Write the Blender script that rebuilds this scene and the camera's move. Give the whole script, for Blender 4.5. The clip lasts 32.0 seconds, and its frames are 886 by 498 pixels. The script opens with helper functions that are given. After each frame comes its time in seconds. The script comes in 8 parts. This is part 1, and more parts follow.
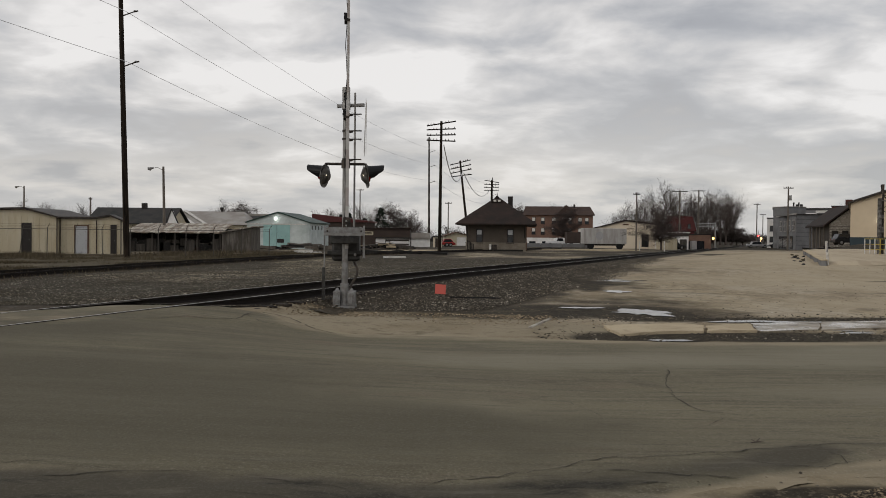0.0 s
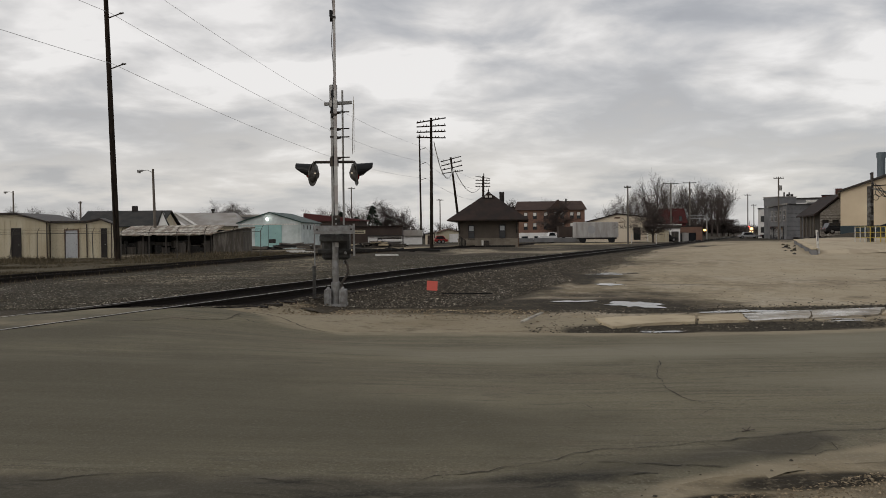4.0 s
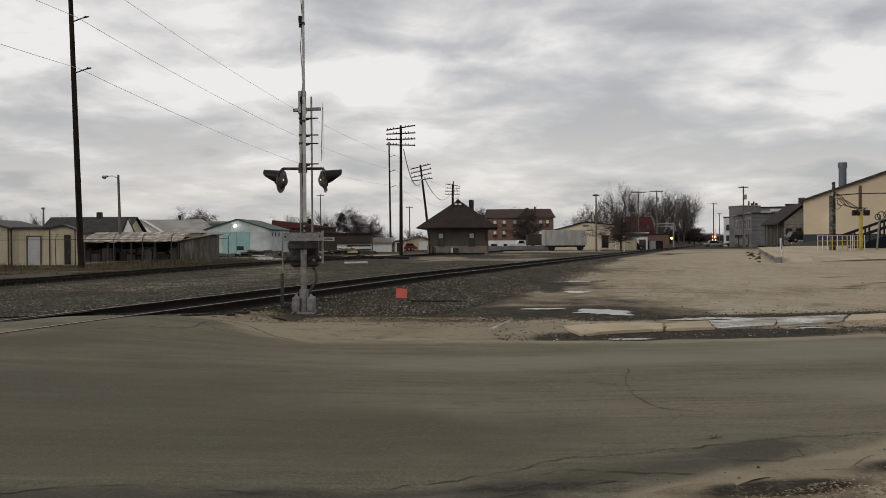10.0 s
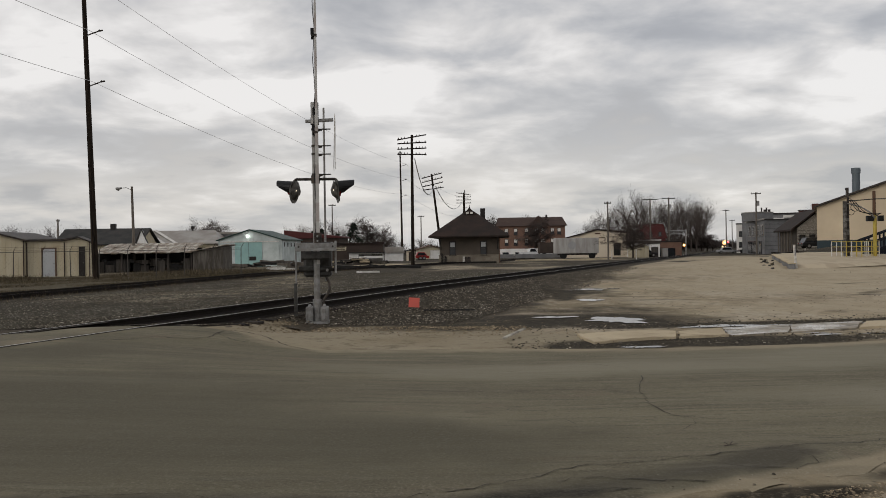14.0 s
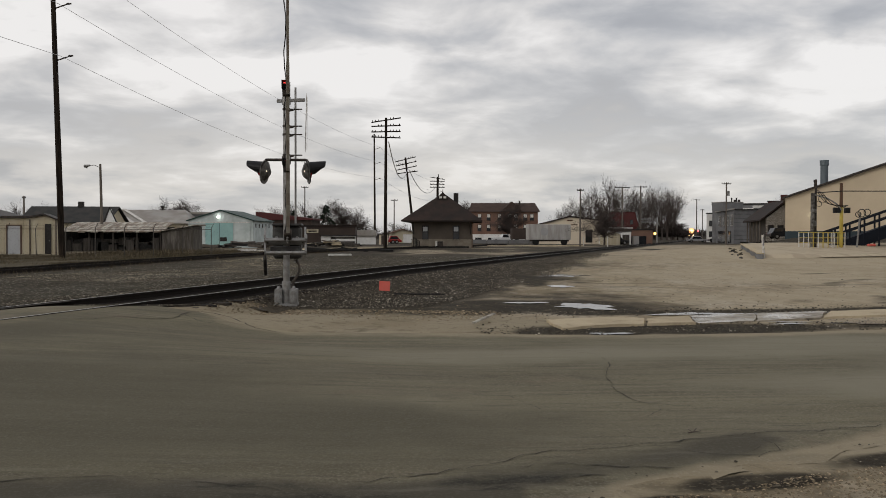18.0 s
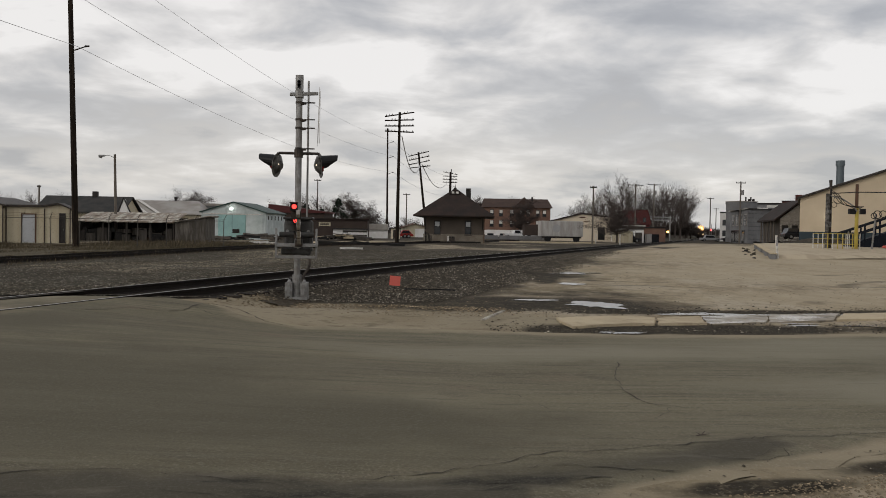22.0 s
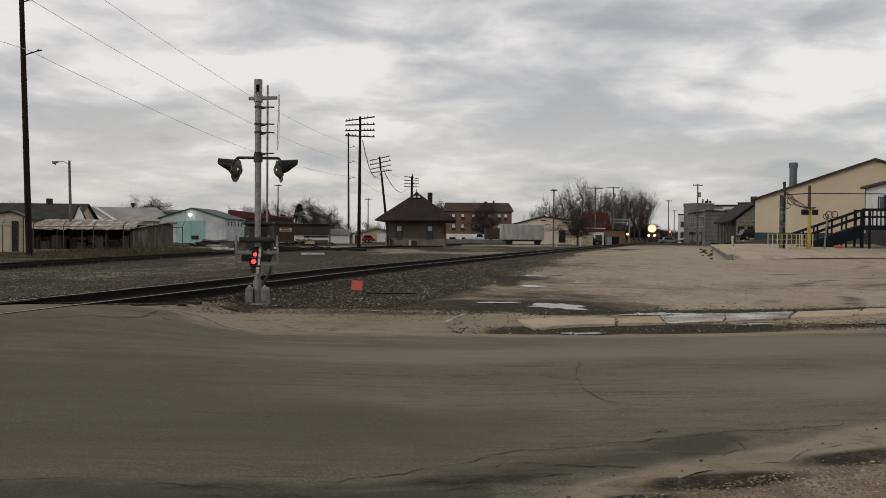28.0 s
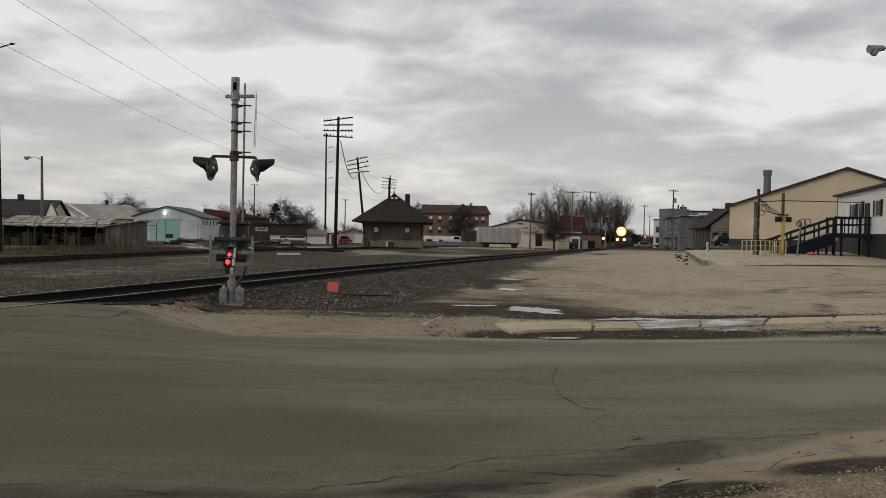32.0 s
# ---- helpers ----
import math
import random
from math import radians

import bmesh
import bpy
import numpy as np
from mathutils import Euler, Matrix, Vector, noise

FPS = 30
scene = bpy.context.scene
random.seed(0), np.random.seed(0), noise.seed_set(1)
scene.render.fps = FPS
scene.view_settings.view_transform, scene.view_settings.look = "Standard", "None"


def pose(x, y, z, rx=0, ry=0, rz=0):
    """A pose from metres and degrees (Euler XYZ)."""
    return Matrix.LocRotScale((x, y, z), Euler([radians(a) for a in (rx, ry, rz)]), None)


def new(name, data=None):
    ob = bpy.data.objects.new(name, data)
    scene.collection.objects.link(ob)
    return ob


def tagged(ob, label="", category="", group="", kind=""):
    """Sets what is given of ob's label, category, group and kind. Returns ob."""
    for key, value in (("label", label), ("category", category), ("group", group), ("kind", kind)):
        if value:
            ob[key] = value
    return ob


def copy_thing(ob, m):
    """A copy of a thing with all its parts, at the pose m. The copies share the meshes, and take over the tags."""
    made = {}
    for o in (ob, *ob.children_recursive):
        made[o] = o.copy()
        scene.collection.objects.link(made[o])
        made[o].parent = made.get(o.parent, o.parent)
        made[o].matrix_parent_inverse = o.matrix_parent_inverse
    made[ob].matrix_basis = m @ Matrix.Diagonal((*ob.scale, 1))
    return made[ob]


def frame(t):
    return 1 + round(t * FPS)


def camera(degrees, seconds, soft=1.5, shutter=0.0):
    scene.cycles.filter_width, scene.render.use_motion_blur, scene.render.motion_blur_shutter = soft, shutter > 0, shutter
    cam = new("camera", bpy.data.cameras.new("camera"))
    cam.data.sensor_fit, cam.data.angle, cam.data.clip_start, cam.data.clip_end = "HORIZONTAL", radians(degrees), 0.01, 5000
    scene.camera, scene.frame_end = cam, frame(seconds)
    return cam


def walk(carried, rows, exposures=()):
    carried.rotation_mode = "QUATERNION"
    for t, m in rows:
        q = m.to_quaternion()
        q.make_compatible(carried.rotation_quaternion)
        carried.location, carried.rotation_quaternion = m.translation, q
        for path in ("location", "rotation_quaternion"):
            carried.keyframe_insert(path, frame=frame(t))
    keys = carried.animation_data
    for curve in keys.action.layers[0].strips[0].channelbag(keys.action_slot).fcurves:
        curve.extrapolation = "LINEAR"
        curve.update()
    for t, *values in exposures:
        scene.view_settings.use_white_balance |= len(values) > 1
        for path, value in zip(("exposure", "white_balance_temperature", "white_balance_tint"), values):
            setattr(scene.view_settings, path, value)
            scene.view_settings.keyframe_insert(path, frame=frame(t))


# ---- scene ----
cam = camera(57.1, 32.0, 0.9)
PATH = [
    (0, pose(-0.026, -0.033, 1.611, 89.14, -0.59, 0.04)),
    (0.5, pose(0.008, -0.048, 1.613, 89.02, -0.62, 0.03)),
    (1, pose(0.000, -0.045, 1.607, 88.65, -0.07, 0.92)),
    (1.5, pose(0.010, -0.058, 1.600, 88.55, -0.21, 0.59)),
    (2, pose(0.024, -0.019, 1.597, 88.72, 0.24, -0.48)),
    (2.5, pose(0.023, 0.055, 1.590, 88.85, 0.37, -0.91)),
    (3, pose(0.019, 0.006, 1.601, 88.90, 0.11, -0.86)),
    (3.5, pose(0.025, -0.008, 1.597, 88.98, 0.31, -0.68)),
    (5.5, pose(0.011, 0.045, 1.589, 88.66, 1.32, -0.66)),
    (6, pose(0.028, 0.034, 1.588, 88.74, 1.52, -0.94)),
    (6.5, pose(0.030, 0.047, 1.588, 88.77, 1.47, -1.07)),
    (7, pose(0.024, 0.033, 1.594, 88.99, 0.86, -1.19)),
    (7.5, pose(0.012, 0.041, 1.596, 89.26, 0.78, -1.75)),
    (8, pose(0.011, 0.045, 1.587, 89.47, 0.66, -2.06)),
    (8.5, pose(0.015, 0.002, 1.593, 89.45, 0.58, -1.95)),
    (9, pose(0.015, 0.059, 1.588, 89.31, 0.84, -2.16)),
    (9.5, pose(0.031, 0.051, 1.597, 89.25, 0.60, -2.40)),
    (10, pose(0.027, 0.045, 1.591, 89.44, 0.43, -2.63)),
    (10.5, pose(0.017, -0.001, 1.596, 89.68, 0.34, -2.57)),
    (11, pose(0.022, 0.010, 1.582, 89.80, 0.25, -2.24)),
    (11.5, pose(0.023, 0.005, 1.592, 89.72, 0.17, -1.98)),
    (12, pose(0.005, 0.043, 1.593, 89.66, 0.18, -2.04)),
    (12.5, pose(0.009, 0.067, 1.593, 89.80, 0.26, -2.43)),
    (13, pose(0.004, 0.032, 1.593, 89.98, 0.42, -2.66)),
    (13.5, pose(0.005, 0.036, 1.595, 90.11, 0.58, -2.52)),
    (14, pose(0.006, -0.013, 1.597, 90.07, 0.86, -1.82)),
    (14.5, pose(-0.006, 0.044, 1.602, 89.93, 1.03, -0.40)),
    (16.5, pose(-0.001, 0.010, 1.592, 90.08, 0.48, -2.20)),
    (17, pose(0.002, 0.021, 1.595, 89.81, 0.30, -2.49)),
    (17.5, pose(0.020, 0.033, 1.606, 89.39, 0.14, -3.02)),
    (18, pose(0.047, 0.056, 1.588, 88.96, -0.14, -3.72)),
    (18.5, pose(0.051, 0.074, 1.587, 88.93, -0.51, -4.52)),
    (19, pose(0.063, 0.092, 1.584, 88.64, -1.01, -5.57)),
    (19.5, pose(0.156, 0.087, 1.597, 88.44, -1.19, -4.89)),
    (20, pose(0.114, 0.031, 1.605, 88.42, -0.60, -2.54)),
    (20.5, pose(0.078, 0.073, 1.606, 88.46, -0.36, -1.53)),
    (21, pose(0.077, 0.039, 1.600, 88.52, -0.81, -2.06)),
    (21.5, pose(0.065, 0.047, 1.602, 88.76, -1.13, -2.54)),
    (22, pose(0.070, 0.087, 1.608, 88.59, -1.02, -2.87)),
    (22.5, pose(0.073, 0.066, 1.599, 88.28, -0.94, -3.28)),
    (23, pose(0.068, 0.032, 1.596, 88.52, -1.05, -3.88)),
    (23.5, pose(0.082, 0.051, 1.599, 89.07, -1.02, -4.52)),
    (24, pose(0.086, 0.103, 1.597, 89.31, -0.97, -4.84)),
    (24.5, pose(0.084, 0.104, 1.599, 89.31, -0.99, -5.27)),
    (25, pose(0.088, 0.097, 1.597, 89.17, -1.25, -6.03)),
    (25.5, pose(0.087, 0.096, 1.598, 89.07, -1.54, -6.55)),
    (27.5, pose(0.053, 0.052, 1.598, 88.67, -0.63, -6.09)),
    (28, pose(0.081, 0.059, 1.591, 88.93, -0.46, -5.54)),
    (28.5, pose(0.090, 0.060, 1.600, 89.28, -0.30, -3.17)),
    (29, pose(0.081, 0.071, 1.597, 89.69, 0.12, -2.11)),
    (29.5, pose(0.088, 0.067, 1.585, 90.28, 0.04, -2.87)),
    (30, pose(0.089, 0.079, 1.585, 90.25, -0.06, -4.27)),
    (30.5, pose(0.084, 0.076, 1.593, 89.90, -0.24, -5.27)),
    (31, pose(0.085, 0.089, 1.595, 89.80, -0.56, -5.56)),
    (31.5, pose(0.077, 0.114, 1.591, 89.40, -0.90, -5.86)),
    (32, pose(0.081, 0.151, 1.601, 89.09, -1.25, -7.16)),
]
walk(cam, PATH, ((0, 0.0), (8, 0.02), (13, 0.02), (19, 0.04), (25, 0.03), (28, -0.04), (30, -0.10), (31, -0.03), (32, -0.05)))

# ---------------------------------------------------------------- world and light
scene.view_settings.exposure = 0.0
world = bpy.data.worlds.new("world")
scene.world = world
world.use_nodes = True


def build_sky():
    nt = world.node_tree
    nt.nodes.clear()
    N, L = nt.nodes.new, nt.links.new
    out = N("ShaderNodeOutputWorld")
    bg_sky, bg_cloud, add = N("ShaderNodeBackground"), N("ShaderNodeBackground"), N("ShaderNodeAddShader")
    sky = N("ShaderNodeTexSky")
    sky.sky_type, sky.sun_disc = "NISHITA", False
    sky.sun_elevation, sky.sun_rotation = radians(24), radians(240)
    bg_sky.inputs["Strength"].default_value = 0.008
    L(sky.outputs[0], bg_sky.inputs["Color"])
    co = N("ShaderNodeTexCoord")
    sep = N("ShaderNodeSeparateXYZ")
    L(co.outputs["Generated"], sep.inputs[0])

    def m(op, a, b=0.0, c=None):
        n = N("ShaderNodeMath")
        n.operation = op
        for i, v in enumerate((a, b, c)):
            if v is None:
                continue
            if isinstance(v, (int, float)):
                n.inputs[i].default_value = v
            else:
                L(v, n.inputs[i])
        return n.outputs[0]

    up = m("ADD", m("MAXIMUM", sep.outputs["Z"], 0.0), 0.19)
    px, py = m("DIVIDE", sep.outputs["X"], up), m("DIVIDE", sep.outputs["Y"], up)
    comb = N("ShaderNodeCombineXYZ")
    L(px, comb.inputs[0])
    L(m("MULTIPLY", py, 1.05), comb.inputs[1])
    comb.inputs[2].default_value = 3.7

    def cloud(scale, detail, rough, dist, shift):
        mp = N("ShaderNodeMapping")
        mp.inputs["Location"].default_value = (shift, shift * 0.6, 0)
        L(comb.outputs[0], mp.inputs["Vector"])
        n = N("ShaderNodeTexNoise")
        n.inputs["Scale"].default_value, n.inputs["Detail"].default_value = scale, detail
        n.inputs["Roughness"].default_value, n.inputs["Distortion"].default_value = rough, dist
        L(mp.outputs[0], n.inputs["Vector"])
        return n.outputs["Fac"]

    big, mid, fine = cloud(0.62, 2, 0.40, 0.1, 2.3), cloud(1.35, 4, 0.46, 0.2, 7.1), cloud(3.0, 5, 0.55, 0.25, 1.4)
    f = m("ADD", m("ADD", m("MULTIPLY", big, 0.34), m("MULTIPLY", mid, 0.44)), m("MULTIPLY", fine, 0.31))
    ramp = N("ShaderNodeValToRGB")
    L(f, ramp.inputs[0])
    e = ramp.color_ramp.elements
    e[0].position, e[0].color = 0.43, (0.340, 0.344, 0.364, 1)
    e[1].position, e[1].color = 0.605, (0.790, 0.768, 0.752, 1)
    for pos, col in ((0.480, (0.392, 0.396, 0.414, 1)), (0.522, (0.494, 0.491, 0.499, 1)), (0.560, (0.622, 0.606, 0.597, 1))):
        el = e.new(pos)
        el.color = col
    # a paler, creamier strip of cloud low down, greyer again at the very horizon
    low = N("ShaderNodeValToRGB")
    L(m("ADD", m("ADD", sep.outputs["Z"], m("MULTIPLY", m("SUBTRACT", mid, 0.5), 0.22)), m("MULTIPLY", m("SUBTRACT", fine, 0.5), 0.16)), low.inputs[0])
    le = low.color_ramp.elements
    le[0].position, le[0].color = 0.0, (0.25, 0.25, 0.25, 1)
    le[1].position, le[1].color = 0.20, (0, 0, 0, 1)
    for pos, v in ((0.035, 0.22), (0.070, 0.58), (0.115, 0.24)):
        el = le.new(pos)
        el.color = (v, v, v, 1)
    mix = N("ShaderNodeMixRGB")
    L(low.outputs[0], mix.inputs[0])
    L(ramp.outputs[0], mix.inputs[1])
    mix.inputs[2].default_value = (0.62, 0.585, 0.545, 1)
    # cool grey haze under it
    haze = N("ShaderNodeMapRange")
    haze.interpolation_type = "SMOOTHSTEP"
    L(m("ADD", sep.outputs["Z"], m("MULTIPLY", m("SUBTRACT", mid, 0.5), 0.10)), haze.inputs["Value"])
    haze.inputs["From Min"].default_value, haze.inputs["From Max"].default_value = 0.075, 0.0
    haze.inputs["To Max"].default_value = 0.75
    mix2 = N("ShaderNodeMixRGB")
    L(haze.outputs[0], mix2.inputs[0])
    L(mix.outputs[0], mix2.inputs[1])
    mix2.inputs[2].default_value = (0.445, 0.445, 0.450, 1)
    L(mix2.outputs[0], bg_cloud.inputs["Color"])
    bg_cloud.inputs["Strength"].default_value = 1.03
    L(bg_sky.outputs[0], add.inputs[0])
    L(bg_cloud.outputs[0], add.inputs[1])
    L(add.outputs[0], out.inputs["Surface"])


build_sky()
sun = new("sun", bpy.data.lights.new("sun", "SUN"))
sun.data.energy, sun.data.angle, sun.data.color = 0.62, radians(25), (1.0, 0.93, 0.84)
sun.matrix_world = pose(0, 0, 60, 66, 0, -60)


# ---------------------------------------------------------------- materials
def rgb(c, k=1.0):
    return (min(1, c[0] * k), min(1, c[1] * k), min(1, c[2] * k), 1)


MATS = {}


def mat(name, col, rough=0.7, metal=0.0, vary=0.18, scale=2.0, fine=30.0, bump=0.15, col2=None, amount=0.35, spots=3.0,
        spread=0.12, per=0.0, emit=None, strength=0.0, coat=0.0, stretch=(1, 1, 1), local=False, spec=0.2, depth=0.02):
    """A procedural surface: base colour with grain at two scales, patches of a second colour, bump and uneven gloss."""
    if name in MATS:
        return MATS[name]
    m = bpy.data.materials.new(name)
    m.use_nodes = True
    MATS[name] = m
    nt = m.node_tree
    N, L = nt.nodes.new, nt.links.new
    b = nt.nodes["Principled BSDF"]
    co = N("ShaderNodeTexCoord") if local else N("ShaderNodeNewGeometry")
    vec = co.outputs["Object"] if local else co.outputs["Position"]
    mp = N("ShaderNodeMapping")
    mp.inputs["Scale"].default_value = stretch
    L(vec, mp.inputs["Vector"])

    def noise_of(s, det, ro=0.55):
        n = N("ShaderNodeTexNoise")
        n.inputs["Scale"].default_value, n.inputs["Detail"].default_value, n.inputs["Roughness"].default_value = s, det, ro
        L(mp.outputs[0], n.inputs["Vector"])
        return n.outputs["Fac"]

    def ramp_of(src, p0, p1, c0, c1):
        r = N("ShaderNodeValToRGB")
        L(src, r.inputs[0])
        r.color_ramp.elements[0].position, r.color_ramp.elements[1].position = p0, p1
        r.color_ramp.elements[0].color, r.color_ramp.elements[1].color = c0, c1
        return r.outputs[0]

    def mixed(fac, a, c, mode="MIX"):
        x = N("ShaderNodeMixRGB")
        x.blend_type = mode
        for i, v in enumerate((fac, a, c)):
            if isinstance(v, (int, float)):
                x.inputs[i].default_value = v
            elif isinstance(v, tuple):
                x.inputs[i].default_value = v
            else:
                L(v, x.inputs[i])
        return x.outputs[0]

    large, small = noise_of(scale, 4), noise_of(fine, 5, 0.65)
    c = ramp_of(large, 0.25, 0.75, rgb(col, 1 - vary), rgb(col, 1 + vary))
    g = ramp_of(small, 0.2, 0.8, rgb((1, 1, 1), 1 - vary), rgb((1, 1, 1), 1.0))
    c = mixed(0.8, c, g, "MULTIPLY")
    if col2:
        patch = noise_of(spots, 6, 0.6)
        p = ramp_of(patch, 0.62 - amount * 0.4 - spread, 0.62 - amount * 0.4 + spread, (0, 0, 0, 1), (1, 1, 1, 1))
        c = mixed(p, c, rgb(col2))
    if per > 0:
        inf = N("ShaderNodeObjectInfo")
        o = ramp_of(inf.outputs["Random"], 0, 1, rgb((1, 1, 1), 1 - per), rgb((1, 1, 1), 1.0))
        c = mixed(1.0, c, o, "MULTIPLY")
    L(c, b.inputs["Base Color"])
    rr = N("ShaderNodeMapRange")
    L(large, rr.inputs["Value"])
    rr.inputs["To Min"].default_value, rr.inputs["To Max"].default_value = max(0.03, rough - 0.1), min(1, rough + 0.1)
    L(rr.outputs[0], b.inputs["Roughness"])
    b.inputs["Metallic"].default_value = metal
    b.inputs["Specular IOR Level"].default_value = spec
    b.inputs["Coat Weight"].default_value = coat
    if bump:
        bp = N("ShaderNodeBump")
        bp.inputs["Strength"].default_value, bp.inputs["Distance"].default_value = bump, depth
        L(small, bp.inputs["Height"])
        L(bp.outputs[0], b.inputs["Normal"])
    if emit:
        b.inputs["Emission Color"].default_value = rgb(emit)
        b.inputs["Emission Strength"].default_value = strength
    return m


def layered(name, base, layers, rough=0.85, bumps=((40, 0.3, 0.01),), per=0.0, island=0.0, spec=0.10):
    """A base colour under layers of (scale, detail, stretch, low, high, colour, opacity), each laid on where its noise is high."""
    m = bpy.data.materials.new(name)
    m.use_nodes = True
    nt = m.node_tree
    N, L = nt.nodes.new, nt.links.new
    b = nt.nodes["Principled BSDF"]
    geo = N("ShaderNodeNewGeometry")

    def noise_of(scale, detail, stretch, shift=0.0):
        mp = N("ShaderNodeMapping")
        mp.inputs["Scale"].default_value, mp.inputs["Location"].default_value = stretch, (shift, shift * 1.7, shift * 0.4)
        L(geo.outputs["Position"], mp.inputs["Vector"])
        n = N("ShaderNodeTexNoise")
        n.inputs["Scale"].default_value, n.inputs["Detail"].default_value, n.inputs["Roughness"].default_value = scale, detail, 0.6
        L(mp.outputs[0], n.inputs["Vector"])
        return n.outputs["Fac"]

    rgbn = N("ShaderNodeRGB")
    rgbn.outputs[0].default_value = rgb(base)
    c = rgbn.outputs[0]
    for k, (scale, detail, stretch, lo, hi, col, op) in enumerate(layers):
        r = N("ShaderNodeMapRange")
        L(noise_of(scale, detail, stretch, 3.1 * k + 0.7), r.inputs["Value"])
        r.inputs["From Min"].default_value, r.inputs["From Max"].default_value = lo, hi
        r.inputs["To Max"].default_value = op
        x = N("ShaderNodeMixRGB")
        L(r.outputs[0], x.inputs[0])
        L(c, x.inputs[1])
        x.inputs[2].default_value = rgb(col)
        c = x.outputs[0]
    for amount, src in ((per, "object"), (island, "island")):
        if amount:
            o = N("ShaderNodeObjectInfo").outputs["Random"] if src == "object" else geo.outputs["Random Per Island"]
            pw = N("ShaderNodeMath")
            pw.operation = "POWER"
            L(o, pw.inputs[0])
            pw.inputs[1].default_value = 1.0 if src == "object" else 5.0
            r = N("ShaderNodeMapRange")
            L(pw.outputs[0], r.inputs["Value"])
            r.inputs["To Min"].default_value, r.inputs["To Max"].default_value = 1 - amount * (1 if src == "object" else 0.5), 1 + amount * (1 if src == "object" else 3.0)
            x = N("ShaderNodeMixRGB")
            x.blend_type = "MULTIPLY"
            x.inputs[0].default_value = 1.0
            L(c, x.inputs[1])
            L(r.outputs[0], x.inputs[2])
            c = x.outputs[0]
    L(c, b.inputs["Base Color"])
    if isinstance(rough, tuple):
        r = N("ShaderNodeMapRange")
        L(noise_of(rough[2], 5, (1, 1, 1), 21.0), r.inputs["Value"])
        r.inputs["From Min"].default_value, r.inputs["From Max"].default_value = 0.40, 0.62
        r.inputs["To Min"].default_value, r.inputs["To Max"].default_value = rough[0], rough[1]
        L(r.outputs[0], b.inputs["Roughness"])
    else:
        b.inputs["Roughness"].default_value = rough
    b.inputs["Specular IOR Level"].default_value = spec
    normal = None
    for scale, strength, dist in bumps:
        bp = N("ShaderNodeBump")
        bp.inputs["Strength"].default_value, bp.inputs["Distance"].default_value = strength, dist
        L(noise_of(scale, 5, (1, 1, 1), 9.0), bp.inputs["Height"])
        if normal:
            L(normal, bp.inputs["Normal"])
        normal = bp.outputs[0]
    if normal:
        L(normal, b.inputs["Normal"])
    MATS[name] = m
    return m


